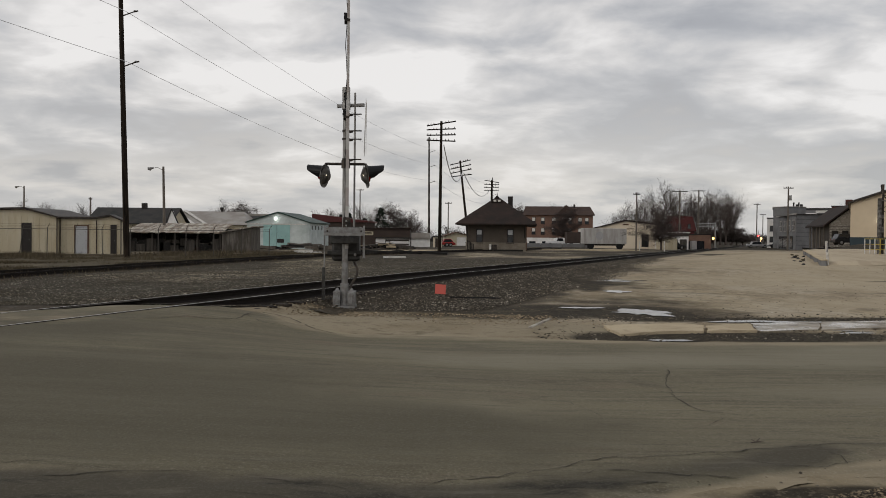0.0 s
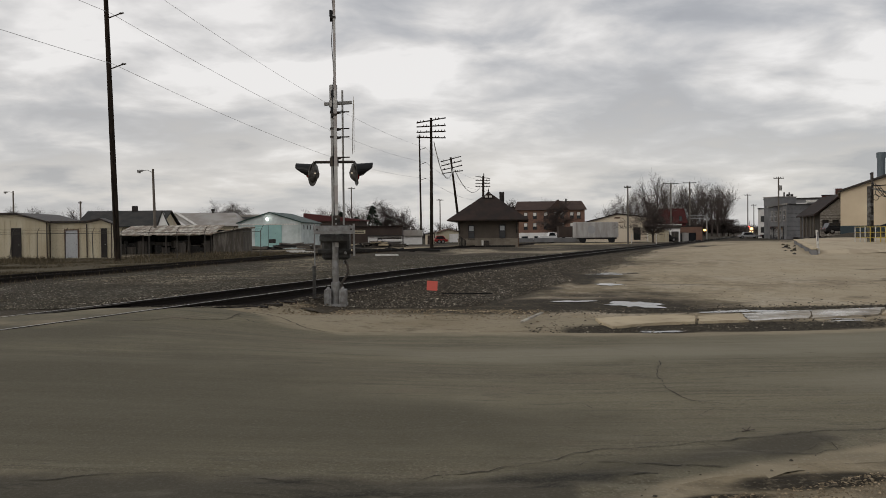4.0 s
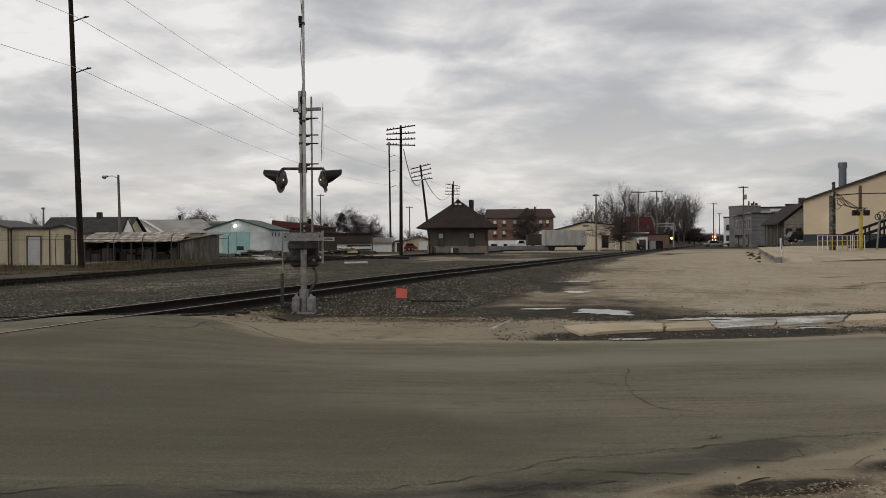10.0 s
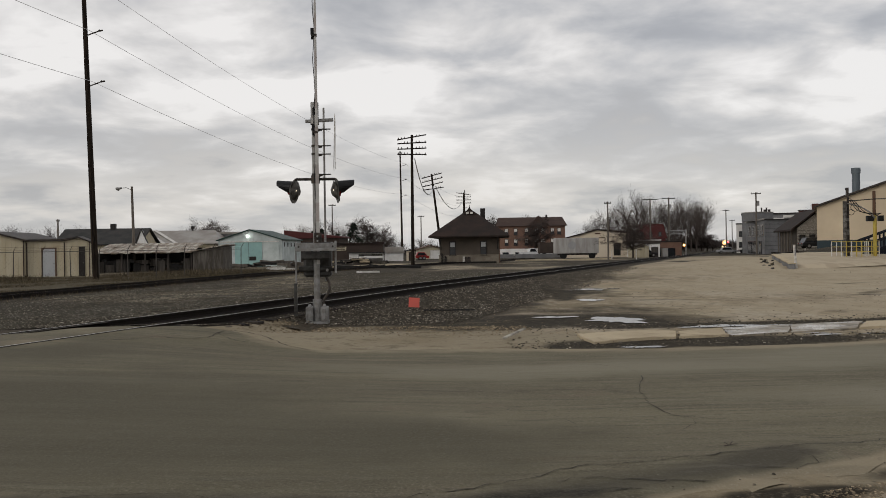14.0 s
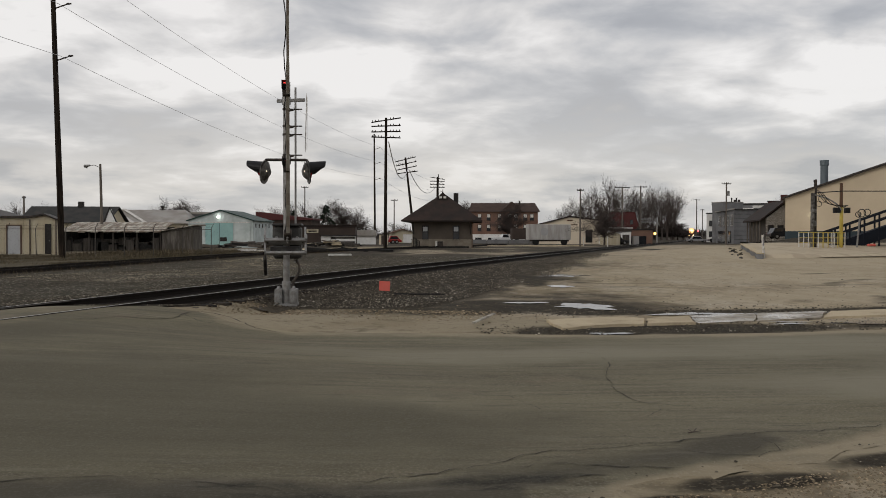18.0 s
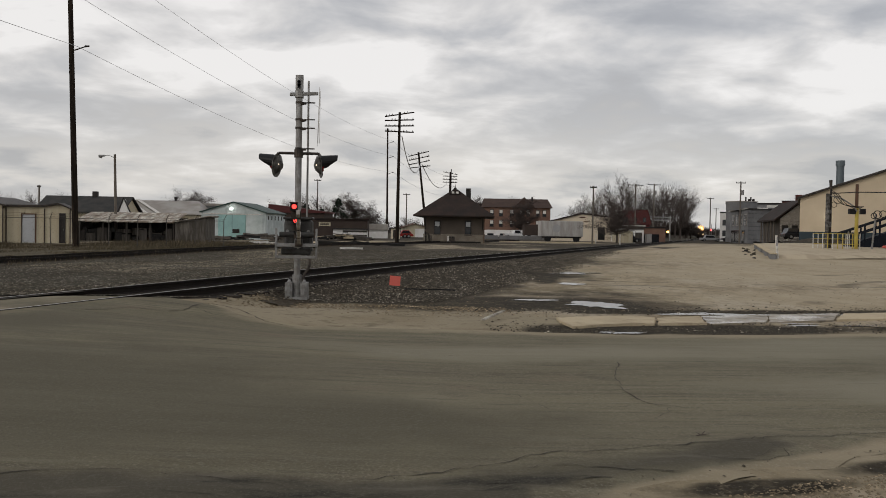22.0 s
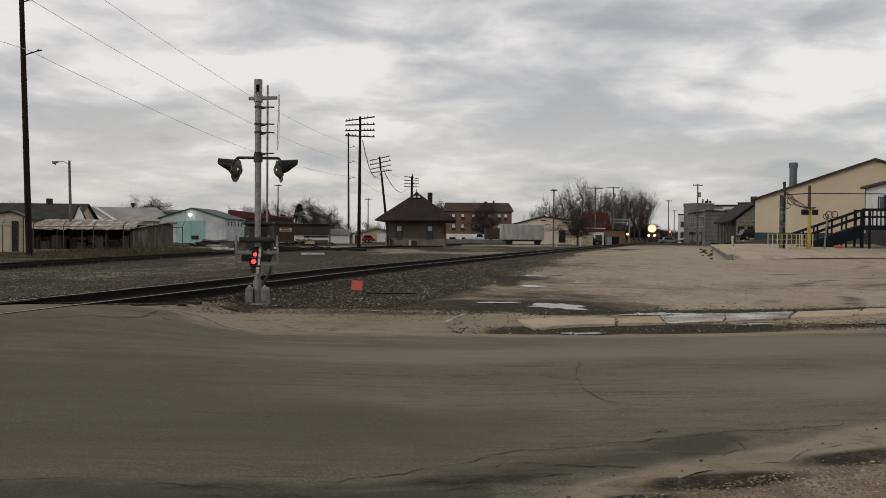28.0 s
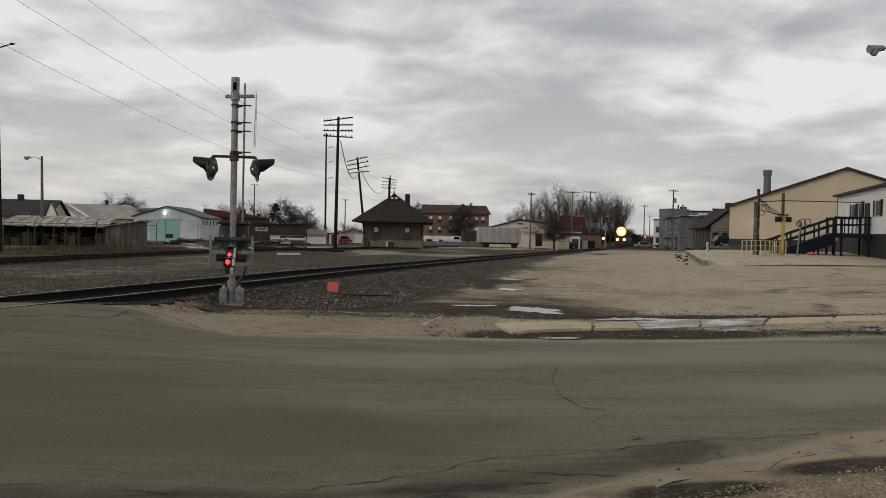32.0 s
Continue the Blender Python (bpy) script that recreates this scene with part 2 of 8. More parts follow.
def blended(name, coats, rough=0.9, bumps=((40, 0.3, 0.01),)):
    """Surfaces laid over one another where the sheet's cover says so. Coats: (channel, noise scale, raggedness, base, layers)."""
    m = bpy.data.materials.new(name)
    m.use_nodes = True
    nt = m.node_tree
    N, L = nt.nodes.new, nt.links.new
    b = nt.nodes["Principled BSDF"]
    geo, att, sep = N("ShaderNodeNewGeometry"), N("ShaderNodeAttribute"), N("ShaderNodeSeparateColor")
    att.attribute_name = "cover"
    L(att.outputs["Color"], sep.inputs[0])
    channels = {"r": sep.outputs[0], "g": sep.outputs[1], "b": sep.outputs[2], "a": att.outputs["Alpha"]}

    def noise_of(scale, detail, stretch, shift=0.0):
        mp = N("ShaderNodeMapping")
        mp.inputs["Scale"].default_value, mp.inputs["Location"].default_value = stretch, (shift, shift * 1.7, shift * 0.4)
        L(geo.outputs["Position"], mp.inputs["Vector"])
        n = N("ShaderNodeTexNoise")
        n.inputs["Scale"].default_value, n.inputs["Detail"].default_value, n.inputs["Roughness"].default_value = scale, detail, 0.6
        L(mp.outputs[0], n.inputs["Vector"])
        return n.outputs["Fac"]

    def mapped(src, lo, hi, top):
        r = N("ShaderNodeMapRange")
        r.interpolation_type = "SMOOTHSTEP"
        L(src, r.inputs["Value"])
        r.inputs["From Min"].default_value, r.inputs["From Max"].default_value, r.inputs["To Max"].default_value = lo, hi, top
        return r.outputs[0]

    def mixed(fac, a, c):
        x = N("ShaderNodeMixRGB")
        for i, v in enumerate((fac, a, c)):
            if isinstance(v, tuple):
                x.inputs[i].default_value = v
            else:
                L(v, x.inputs[i])
        return x.outputs[0]

    total = None
    for n, (channel, scale, ragged, base, layers) in enumerate(coats):
        rgbn = N("ShaderNodeRGB")
        rgbn.outputs[0].default_value = rgb(base)
        c = rgbn.outputs[0]
        for k, (sc, detail, stretch, lo, hi, col, op) in enumerate(layers):
            r = N("ShaderNodeMapRange")
            L(noise_of(sc, detail, stretch, 3.1 * k + 0.7), r.inputs["Value"])
            r.inputs["From Min"].default_value, r.inputs["From Max"].default_value, r.inputs["To Max"].default_value = lo, hi, op
            c = mixed(r.outputs[0], c, rgb(col))
        if total is None:
            total = c
            continue
        w = N("ShaderNodeMath")
        w.operation = "MULTIPLY_ADD"
        L(noise_of(scale, 6, (1, 1, 1), 11.3 * n), w.inputs[0])
        w.inputs[1].default_value = ragged
        v = N("ShaderNodeMath")
        v.operation = "SUBTRACT"
        L(channels[channel], v.inputs[0])
        v.inputs[1].default_value = ragged / 2
        L(v.outputs[0], w.inputs[2])
        total = mixed(mapped(w.outputs[0], 0.28, 0.72, 1.0), total, c)
    L(total, b.inputs["Base Color"])
    b.inputs["Roughness"].default_value, b.inputs["Specular IOR Level"].default_value = rough, 0.10
    normal = None
    for scale, strength, dist in bumps:
        bp = N("ShaderNodeBump")
        bp.inputs["Strength"].default_value, bp.inputs["Distance"].default_value = strength, dist
        L(noise_of(scale, 5, (1, 1, 1), 9.0), bp.inputs["Height"])
        if normal:
            L(normal, bp.inputs["Normal"])
        normal = bp.outputs[0]
    L(normal, b.inputs["Normal"])
    return m


M_STEEL = mat("galvanised_steel", (0.30, 0.30, 0.295), 0.5, 0.55, 0.12, 3, 60, 0.08, (0.20, 0.19, 0.18), 0.3, 8)
M_DARKSTEEL = mat("dark_steel", (0.024, 0.023, 0.022), 0.55, 0.2, 0.3, 4, 50, 0.1, (0.07, 0.055, 0.045), 0.3, 6)
M_BLACK = mat("black_paint", (0.012, 0.012, 0.013), 0.45, 0, 0.3, 5, 60, 0.06)
M_WHITEPAINT = mat("worn_white_paint", (0.66, 0.65, 0.62), 0.55, 0, 0.12, 4, 40, 0.08, (0.42, 0.39, 0.35), 0.22, 6)
M_REDLENS = mat("red_lens", (0.55, 0.02, 0.01), 0.2, 0, 0.05, 8, 60, 0, emit=(1.0, 0.06, 0.05), strength=2.2)
M_REDOFF = mat("unlit_red_lens", (0.16, 0.01, 0.01), 0.25, 0, 0.05, 8, 60, 0)
M_POLE = mat("weathered_pole_wood", (0.013, 0.010, 0.008), 0.9, 0, 0.35, 1.5, 25, 0.4, (0.034, 0.025, 0.018), 0.25, 3, stretch=(3, 3, 0.3), spec=0.10)
M_GREYPOLE = mat("grey_pole_wood", (0.17, 0.15, 0.13), 0.85, 0, 0.25, 1.5, 25, 0.4, (0.10, 0.085, 0.07), 0.3, 3, stretch=(3, 3, 0.3))
M_WIRE = mat("wire", (0.62, 0.62, 0.63), 0.6, 0.1, 0.1, 3, 20, 0)
ASPHALT = ((0.141, 0.125, 0.084), (
    (0.16, 3, (1, 1, 1), 0.42, 0.66, (0.192, 0.171, 0.121), 0.75), (0.5, 5, (0.25, 1.3, 0), 0.45, 0.70, (0.099, 0.086, 0.059), 0.75), (0.9, 4, (0.18, 2.2, 0), 0.50, 0.66, (0.192, 0.170, 0.114), 0.55),
    (1.6, 6, (0.7, 1, 0), 0.58, 0.72, (0.076, 0.068, 0.048), 0.6), (0.8, 4, (0.14, 5.0, 0), 0.54, 0.61, (0.185, 0.168, 0.118), 0.35), (1.1, 4, (0.16, 6.0, 0), 0.57, 0.63, (0.080, 0.071, 0.048), 0.4), (2.3, 5, (0.35, 3.2, 0), 0.56, 0.66, (0.205, 0.186, 0.138), 0.45), (2.9, 5, (0.4, 3.5, 0), 0.56, 0.66, (0.070, 0.062, 0.045), 0.5), (0.7, 5, (1, 2, 1), 0.60, 0.72, (0.165, 0.125, 0.092), 0.5), (14, 4, (0.8, 2.0, 1), 0.62, 0.70, (0.060, 0.054, 0.040), 0.55), (42, 3, (1, 1, 1), 0.50, 0.72, (0.244, 0.223, 0.177), 0.60), (60, 3, (1, 1, 1), 0.55, 0.75, (0.046, 0.043, 0.032), 0.60)))
M_CRACK = mat("crack_filler", (0.048, 0.042, 0.033), 0.9, 0, 0.3, 3, 40, 0.3)
DIRT = ((0.329, 0.271, 0.180), (
    (0.10, 3, (1, 1, 1), 0.42, 0.64, (0.399, 0.340, 0.245), 0.8), (0.22, 5, (1, 0.35, 1), 0.46, 0.62, (0.210, 0.169, 0.112), 0.8), (0.8, 6, (1, 0.55, 1), 0.49, 0.60, (0.179, 0.145, 0.096), 0.42), (0.5, 6, (0.8, 0.45, 1), 0.50, 0.62, (0.419, 0.369, 0.286), 0.6),
    (2.6, 6, (1, 0.55, 1), 0.50, 0.62, (0.440, 0.378, 0.286), 0.50), (3.4, 6, (1, 0.55, 1), 0.52, 0.60, (0.133, 0.108, 0.072), 0.38), (9, 4, (1, 0.5, 1), 0.58, 0.72, (0.140, 0.114, 0.079), 0.5), (26, 3, (1, 1, 1), 0.58, 0.74, (0.516, 0.459, 0.363), 0.5)))
MUD = ((0.105, 0.082, 0.054), (
    (1.2, 5, (1, 1, 1), 0.45, 0.65, (0.026, 0.022, 0.016), 0.8), (5, 5, (1, 0.5, 1), 0.56, 0.72, (0.130, 0.106, 0.073), 0.6), (20, 3, (1, 1, 1), 0.56, 0.72, (0.26, 0.22, 0.16), 0.5)))
BALLAST = ((0.058, 0.047, 0.033), (
    (0.35, 4, (1, 1, 1), 0.45, 0.65, (0.096, 0.081, 0.061), 0.7), (1.3, 5, (1, 1, 1), 0.50, 0.68, (0.040, 0.034, 0.027), 0.7), (9, 4, (1, 1, 1), 0.52, 0.66, (0.135, 0.121, 0.098), 0.7), (14, 4, (1, 1, 1), 0.52, 0.66, (0.022, 0.019, 0.016), 0.7)))
M_BALLAST = layered("ballast", *BALLAST, 0.92, ((11, 0.9, 0.06),))
M_OILY = layered("oily_ballast", (0.017, 0.014, 0.011), ((1.5, 5, (1, 1, 1), 0.48, 0.66, (0.045, 0.038, 0.029), 0.7), (14, 4, (1, 1, 1), 0.55, 0.68, (0.085, 0.074, 0.058), 0.6)), 0.9, ((11, 0.9, 0.06),))
M_PEBBLE = layered("tan_pebble", (0.20, 0.160, 0.108), ((0.6, 4, (1, 1, 1), 0.45, 0.65, (0.13, 0.102, 0.066), 0.7),), 0.88, (), island=0.4)
M_STONE = layered("ballast_stone", (0.082, 0.072, 0.057), ((0.6, 4, (1, 1, 1), 0.45, 0.65, (0.058, 0.047, 0.033), 0.7), (2.3, 2, (1, 1, 1), 0.60, 0.72, (0.25, 0.230, 0.190), 0.7), (30, 3, (1, 1, 1), 0.5, 0.7, (0.19, 0.175, 0.145), 0.3)), 0.88, (), island=0.9)
M_STONEDULL = layered("dull_olive_stone", (0.094, 0.087, 0.070), ((0.4, 4, (1, 1, 1), 0.45, 0.65, (0.060, 0.050, 0.034), 0.8), (1.3, 3, (1, 0.6, 1), 0.55, 0.70, (0.15, 0.140, 0.115), 0.7)), 0.9, (), island=0.55)
SAND = ((0.282, 0.240, 0.168), (
    (0.5, 4, (1, 1, 1), 0.45, 0.65, (0.224, 0.183, 0.119), 0.8), (2.2, 5, (1, 1, 1), 0.54, 0.68, (0.132, 0.108, 0.072), 0.7), (8, 4, (1, 1, 1), 0.58, 0.70, (0.081, 0.066, 0.047), 0.6), (30, 3, (1, 1, 1), 0.56, 0.72, (0.352, 0.306, 0.226), 0.5)))
M_CONCRETE = layered("old_concrete", (0.475, 0.396, 0.273), (
    (0.9, 4, (1, 1, 1), 0.45, 0.65, (0.378, 0.310, 0.211), 0.8), (3.0, 5, (1, 1, 1), 0.56, 0.70, (0.220, 0.176, 0.119), 0.6), (30, 3, (1, 1, 1), 0.56, 0.72, (0.546, 0.484, 0.370), 0.4)),
    0.88, ((25, 0.4, 0.01),))
M_PADCONC = layered("pad_concrete", (0.455, 0.385, 0.280), ((0.3, 4, (1, 1, 1), 0.45, 0.65, (0.395, 0.330, 0.240), 0.7), (1.6, 5, (1, 0.3, 1), 0.50, 0.62, (0.320, 0.265, 0.190), 0.6)), 0.9, ((18, 0.3, 0.01),))
M_GRASS = layered("winter_grass_ground", (0.098, 0.083, 0.055), (
    (0.25, 4, (1, 1, 1), 0.46, 0.64, (0.079, 0.065, 0.039), 0.8), (0.8, 5, (1, 0.6, 1), 0.54, 0.68, (0.188, 0.154, 0.101), 0.7), (3.0, 5, (1, 1, 1), 0.50, 0.68, (0.027, 0.022, 0.015), 0.7)),
    0.95, ((9, 0.8, 0.06),))
M_BLADE = layered("dry_grass", (0.088, 0.072, 0.046), ((0.35, 4, (1, 1, 1), 0.48, 0.62, (0.041, 0.032, 0.018), 0.8), (0.7, 4, (1, 1, 1), 0.58, 0.70, (0.150, 0.122, 0.080), 0.7)), 0.9, (), island=0.45)
M_WATER = mat("puddle_water", (0.030, 0.027, 0.023), 0.03, 0, 0.1, 1, 6, 0.006, spec=0.5)
M_RAIL = mat("rusty_rail", (0.012, 0.009, 0.007), 0.85, 0.0, 0.25, 3, 40, 0.2)
M_RAILTOP = mat("polished_rail_head", (0.42, 0.40, 0.37), 0.38, 0.85, 0.1, 3, 40, 0.03)
M_TIE = mat("creosoted_tie", (0.018, 0.014, 0.011), 0.85, 0, 0.3, 3, 25, 0.5, (0.06, 0.05, 0.04), 0.25, 5, per=0.3, stretch=(1, 1, 1))
# bark made lighter, with the distance haze put into its colour
M_BARK = mat("hazed_branch_bark", (0.084, 0.068, 0.062), 0.9, 0, 0.25, 2, 20, 0.2, spec=0.1)
M_BARKPALE = mat("pale_bark", (0.105, 0.090, 0.080), 0.9, 0, 0.25, 2, 20, 0.2, spec=0.1)
M_PINE = mat("evergreen", (0.014, 0.020, 0.013), 0.9, 0, 0.3, 2, 20, 0.2)

# ---------------------------------------------------------------- mesh helpers
def box(bm, x0, x1, y0, y1, z0, z1):
    v = [bm.verts.new(p) for p in ((x0, y0, z0), (x1, y0, z0), (x1, y1, z0), (x0, y1, z0), (x0, y0, z1), (x1, y0, z1), (x1, y1, z1), (x0, y1, z1))]
    for q in ((0, 3, 2, 1), (4, 5, 6, 7), (0, 1, 5, 4), (1, 2, 6, 5), (2, 3, 7, 6), (3, 0, 4, 7)):
        bm.faces.new([v[i] for i in q])
    return v


def rod(bm, a, b, r0, r1=None, n=8, caps=True):
    a, b = Vector(a), Vector(b)
    r1 = r0 if r1 is None else r1
    d = (b - a).normalized()
    u = d.orthogonal().normalized()
    w = d.cross(u)
    ra, rb = [], []
    for i in range(n):
        k = 2 * math.pi * i / n
        o = u * math.cos(k) + w * math.sin(k)
        ra.append(bm.verts.new(a + o * r0))
        rb.append(bm.verts.new(b + o * r1))
    for i in range(n):
        bm.faces.new((ra[i], ra[(i + 1) % n], rb[(i + 1) % n], rb[i]))
    if caps:
        bm.faces.new(ra[::-1])
        bm.faces.new(rb)


def pipe(bm, pts, r, n=6):
    for a, b in zip(pts, pts[1:]):
        rod(bm, a, b, r, r, n)


def prism(bm, poly, y0, y1):
    """A polygon in x and z, pushed from y0 to y1."""
    f = [bm.verts.new((x, y0, z)) for x, z in poly]
    g = [bm.verts.new((x, y1, z)) for x, z in poly]
    bm.faces.new(f)
    bm.faces.new(g[::-1])
    for i in range(len(poly)):
        j = (i + 1) % len(poly)
        bm.faces.new((f[j], f[i], g[i], g[j]))


def slab(bm, poly, z0, z1):
    """A polygon in x and y, from z0 up to z1."""
    f = [bm.verts.new((x, y, z0)) for x, y in poly]
    g = [bm.verts.new((x, y, z1)) for x, y in poly]
    bm.faces.new(f[::-1])
    bm.faces.new(g)
    for i in range(len(poly)):
        j = (i + 1) % len(poly)
        bm.faces.new((f[i], f[j], g[j], g[i]))


def mesh_of(name, bm, material, bevel=0.0):
    if bevel:
        bmesh.ops.bevel(bm, geom=bm.edges[:], offset=bevel, segments=1, affect="EDGES", clamp_overlap=True)
    bmesh.ops.recalc_face_normals(bm, faces=bm.faces[:])
    me = bpy.data.meshes.new(name)
    bm.to_mesh(me)
    bm.free()
    for mm in material if isinstance(material, (list, tuple)) else [material]:
        me.materials.append(mm)
    return me


def part(name, bm, material, parent, label="", bevel=0.0):
    ob = new(name, mesh_of(name, bm, material, bevel))
    ob.parent = parent
    if label:
        tagged(ob, label)
    return ob


def thing(name, label, category, m=None, group="", kind=""):
    ob = tagged(new(name), label, category, group, kind)
    if m is not None:
        ob.matrix_basis = m
    return ob


def solo(name, bm, material, label, category, m=None, group="", kind="", bevel=0.0):
    ob = tagged(new(name, mesh_of(name, bm, material, bevel)), label, category, group, kind)
    if m is not None:
        ob.matrix_basis = m
    return ob


def B(*boxes):
    bm = bmesh.new()
    for b in boxes:
        box(bm, *b)
    return bm


def R(*rods, n=8):
    bm = bmesh.new()
    for r in rods:
        rod(bm, *r, n=n)
    return bm


def smooth(a, b, v):
    t = min(1.0, max(0.0, (v - a) / (b - a)))
    return t * t * (3 - 2 * t)


# ---------------------------------------------------------------- the lie of the land
SLOPE, OFFSET = 0.406, -11.2            # the main line runs along x = OFFSET + SLOPE * y
ALONG = Vector((SLOPE, 1, 0)).normalized()
ACROSS = Vector((ALONG.y, -ALONG.x, 0))  # to the right of the line, seen along it


def rail_z(y):
    return float(np.interp(y, (-40, 0, 12, 27, 50, 93, 213, 700, 1500), (0.30, 0.33, 0.36, 0.43, 0.36, 0.22, -0.28, -1.2, -1.5)))


def off_line(x, y):
    return (x - OFFSET - SLOPE * y) * ALONG.y


SIDING = ((-17.6, -30), (-17.2, 8), (-16.2, 18), (-15.0, 27), (-14.0, 35), (-11.9, 47), (-9.2, 58), (-5.0, 70), (1.5, 86), (9.5, 105), (19.5, 130))


def siding_x(y):
    return float(np.interp(y, [p[1] for p in SIDING], [p[0] for p in SIDING]))


def broad_swell(x, y):
    return 1.25 * smooth(26, 41, x) * smooth(20, 46, y) * smooth(240, 150, y)


def swell(x, y):
    """The rise of the lot towards the works; the street side of it stays low."""
    k = smooth(60, 78, y)
    return broad_swell(x, y) * (1 - k + k * smooth(0.455, 0.515, x / max(y, 1.0)))


def lost(x, y):
    return broad_swell(x, y) - swell(x, y)


def pad_depth(x, y):
    """How far inside the concrete pad's edges a place lies."""
    return min(x - 21.6 - 0.362 * (y - 46), y - 46.0 + 0.02 * (x - 21.6), 64.0 - y)


def ground_z(x, y):
    u = off_line(x, y)
    base = -0.0022 * max(0.0, y - 105) if y < 700 else -1.3
    # raised bed of the line
    top = rail_z(y) - 0.20
    wide = smooth(20, 30, y)
    w = smooth(2.0 + 2.6 * wide, 1.15 + 0.5 * wide, u) if u > 0 else smooth(-7.5, -1.7, u) * 0.75 + 0.25 * smooth(-40, -1.7, u)
    z = base + (top - base) * w
    # the street climbs to the rails where it crosses them
    if y < 16.5:
        k = smooth(16.5, 13.8, y) if x < -1 else smooth(14.5, 12.5, y)
        wide_ramp = 8.5 - 4.3 * smooth(8.5, 13.2, y)
        lin = min(1.0, max(0.0, (wide_ramp - u) / (wide_ramp - 0.7)))
        zc = (rail_z(y) - 0.032) * (0.55 * lin + 0.45 * lin * lin * (3 - 2 * lin) if u > 0 else smooth(-14, -0.9, u))
        z = z * (1 - k) + zc * k
    # the lot swells up towards the works
    z += swell(x, y)
    if 24 < y < 100 and x > 6:
        w = smooth(9, 21, x - 0.36 * (y - 46)) * smooth(26, 46, y) * smooth(100, 78, y)
        k = smooth(60, 78, y)
        w *= 1 - k + k * smooth(0.44, 0.50, x / y)
        z = z * (1 - w) + w * (0.34 + 0.031 * (min(y, 64) - 46) + 0.014 * max(0, y - 64) + 0.10 * smooth(0.0, 1.0, pad_depth(x, y)) - 0.16 * smooth(-3.5, -0.3, pad_depth(x, y)) * smooth(0.2, -0.2, pad_depth(x, y)))
    # broad unevenness
    n = noise.noise((x * 0.11, y * 0.11, 0.3)) * 0.05 + noise.noise((x * 0.45, y * 0.45, 4.1)) * 0.018
    z += n * smooth(1.5, 5, abs(u)) * smooth(13.2, 16, y)
    return z


def sheet(name, xs, ys, keep, lift, material, label, category, edge=None, kind="structure", cover=None, relief=None):
    """A sheet that follows the land, lift above it, over the cells of a grid for which keep(x, y) holds."""
    verts, faces, index = [], [], {}

    def vert(i, j):
        if (i, j) not in index:
            x, y = (xs[i], ys[j]) if edge is None else edge(xs[i], ys[j])
            index[i, j] = len(verts)
            verts.append((x, y, ground_z(x, y) + lift + (relief(x, y) if relief else 0.0)))
        return index[i, j]

    for i in range(len(xs) - 1):
        for j in range(len(ys) - 1):
            if keep((xs[i] + xs[i + 1]) / 2, (ys[j] + ys[j + 1]) / 2):
                faces.append((vert(i, j), vert(i + 1, j), vert(i + 1, j + 1), vert(i, j + 1)))
    me = bpy.data.meshes.new(name)
    me.from_pydata(verts, [], faces)
    me.materials.append(material)
    for p in me.polygons:
        p.use_smooth = True
    if cover:
        att = me.attributes.new("cover", "FLOAT_COLOR", "POINT")
        att.data.foreach_set("color", [c for v in verts for c in cover(v[0], v[1])])
    return tagged(new(name, me), label, category, kind=kind)


def patch(name, cx, cy, rx, ry, lift, material, label, category, seed=0, rough=0.25, n=40, turn=0.0, kind="structure", rings=5, flat=None):
    """An irregular patch lying on the land."""
    bm = bmesh.new()
    rows = []
    for k in range(1, rings + 1):
        row = []
        for i in range(n):
            a = 2 * math.pi * i / n
            r = 1 + rough * (noise.noise((math.cos(a) * 1.7 + seed, math.sin(a) * 1.7, seed * 0.37)) + 0.5 * noise.noise((math.cos(a) * 5 + seed, math.sin(a) * 5, 2.2)))
            dx, dy = rx * r * math.cos(a) * k / rings, ry * r * math.sin(a) * k / rings
            c, s = math.cos(turn), math.sin(turn)
            x, y = cx + dx * c - dy * s, cy + dx * s + dy * c
            row.append(bm.verts.new((x, y, (ground_z(x, y) if flat is None else flat) + lift)))
        rows.append(row)
    mid = bm.verts.new((cx, cy, (ground_z(cx, cy) if flat is None else flat) + lift))
    for i in range(n):
        j = (i + 1) % n
        bm.faces.new((mid, rows[0][i], rows[0][j]))
        for a, b in zip(rows, rows[1:]):
            bm.faces.new((a[i], b[i], b[j], a[j]))
    ob = solo(name, bm, material, label, category, kind=kind)
    for p in ob.data.polygons:
        p.use_smooth = True
    return ob

# ---------------------------------------------------------------- ground, street, lot
def spaced(a, b, near, far, mid=0.0):
    """Steps that widen away from mid."""
    out, v, s = [mid], mid, near
    while v < b:
        v += s
        s = min(far, s * 1.06)
        out.append(v)
    v, s, back = mid, near, []
    while v > a:
        v -= s
        s = min(far, s * 1.06)
        back.append(v)
    return back[::-1] + out


def stepped(a, b, c, d, near, far):
    """Even steps from b to c, widening steps out to a and d."""
    out = [b + near * i for i in range(int((c - b) / near) + 1)]
    v, st = out[-1], near
    while v < d:
        st = min(far, st * 1.07)
        v += st
        out.append(v)
    v, st, back = b, near, []
    while v > a:
        st = min(far, st * 1.07)
        v -= st
        back.append(v)
    return back[::-1] + out


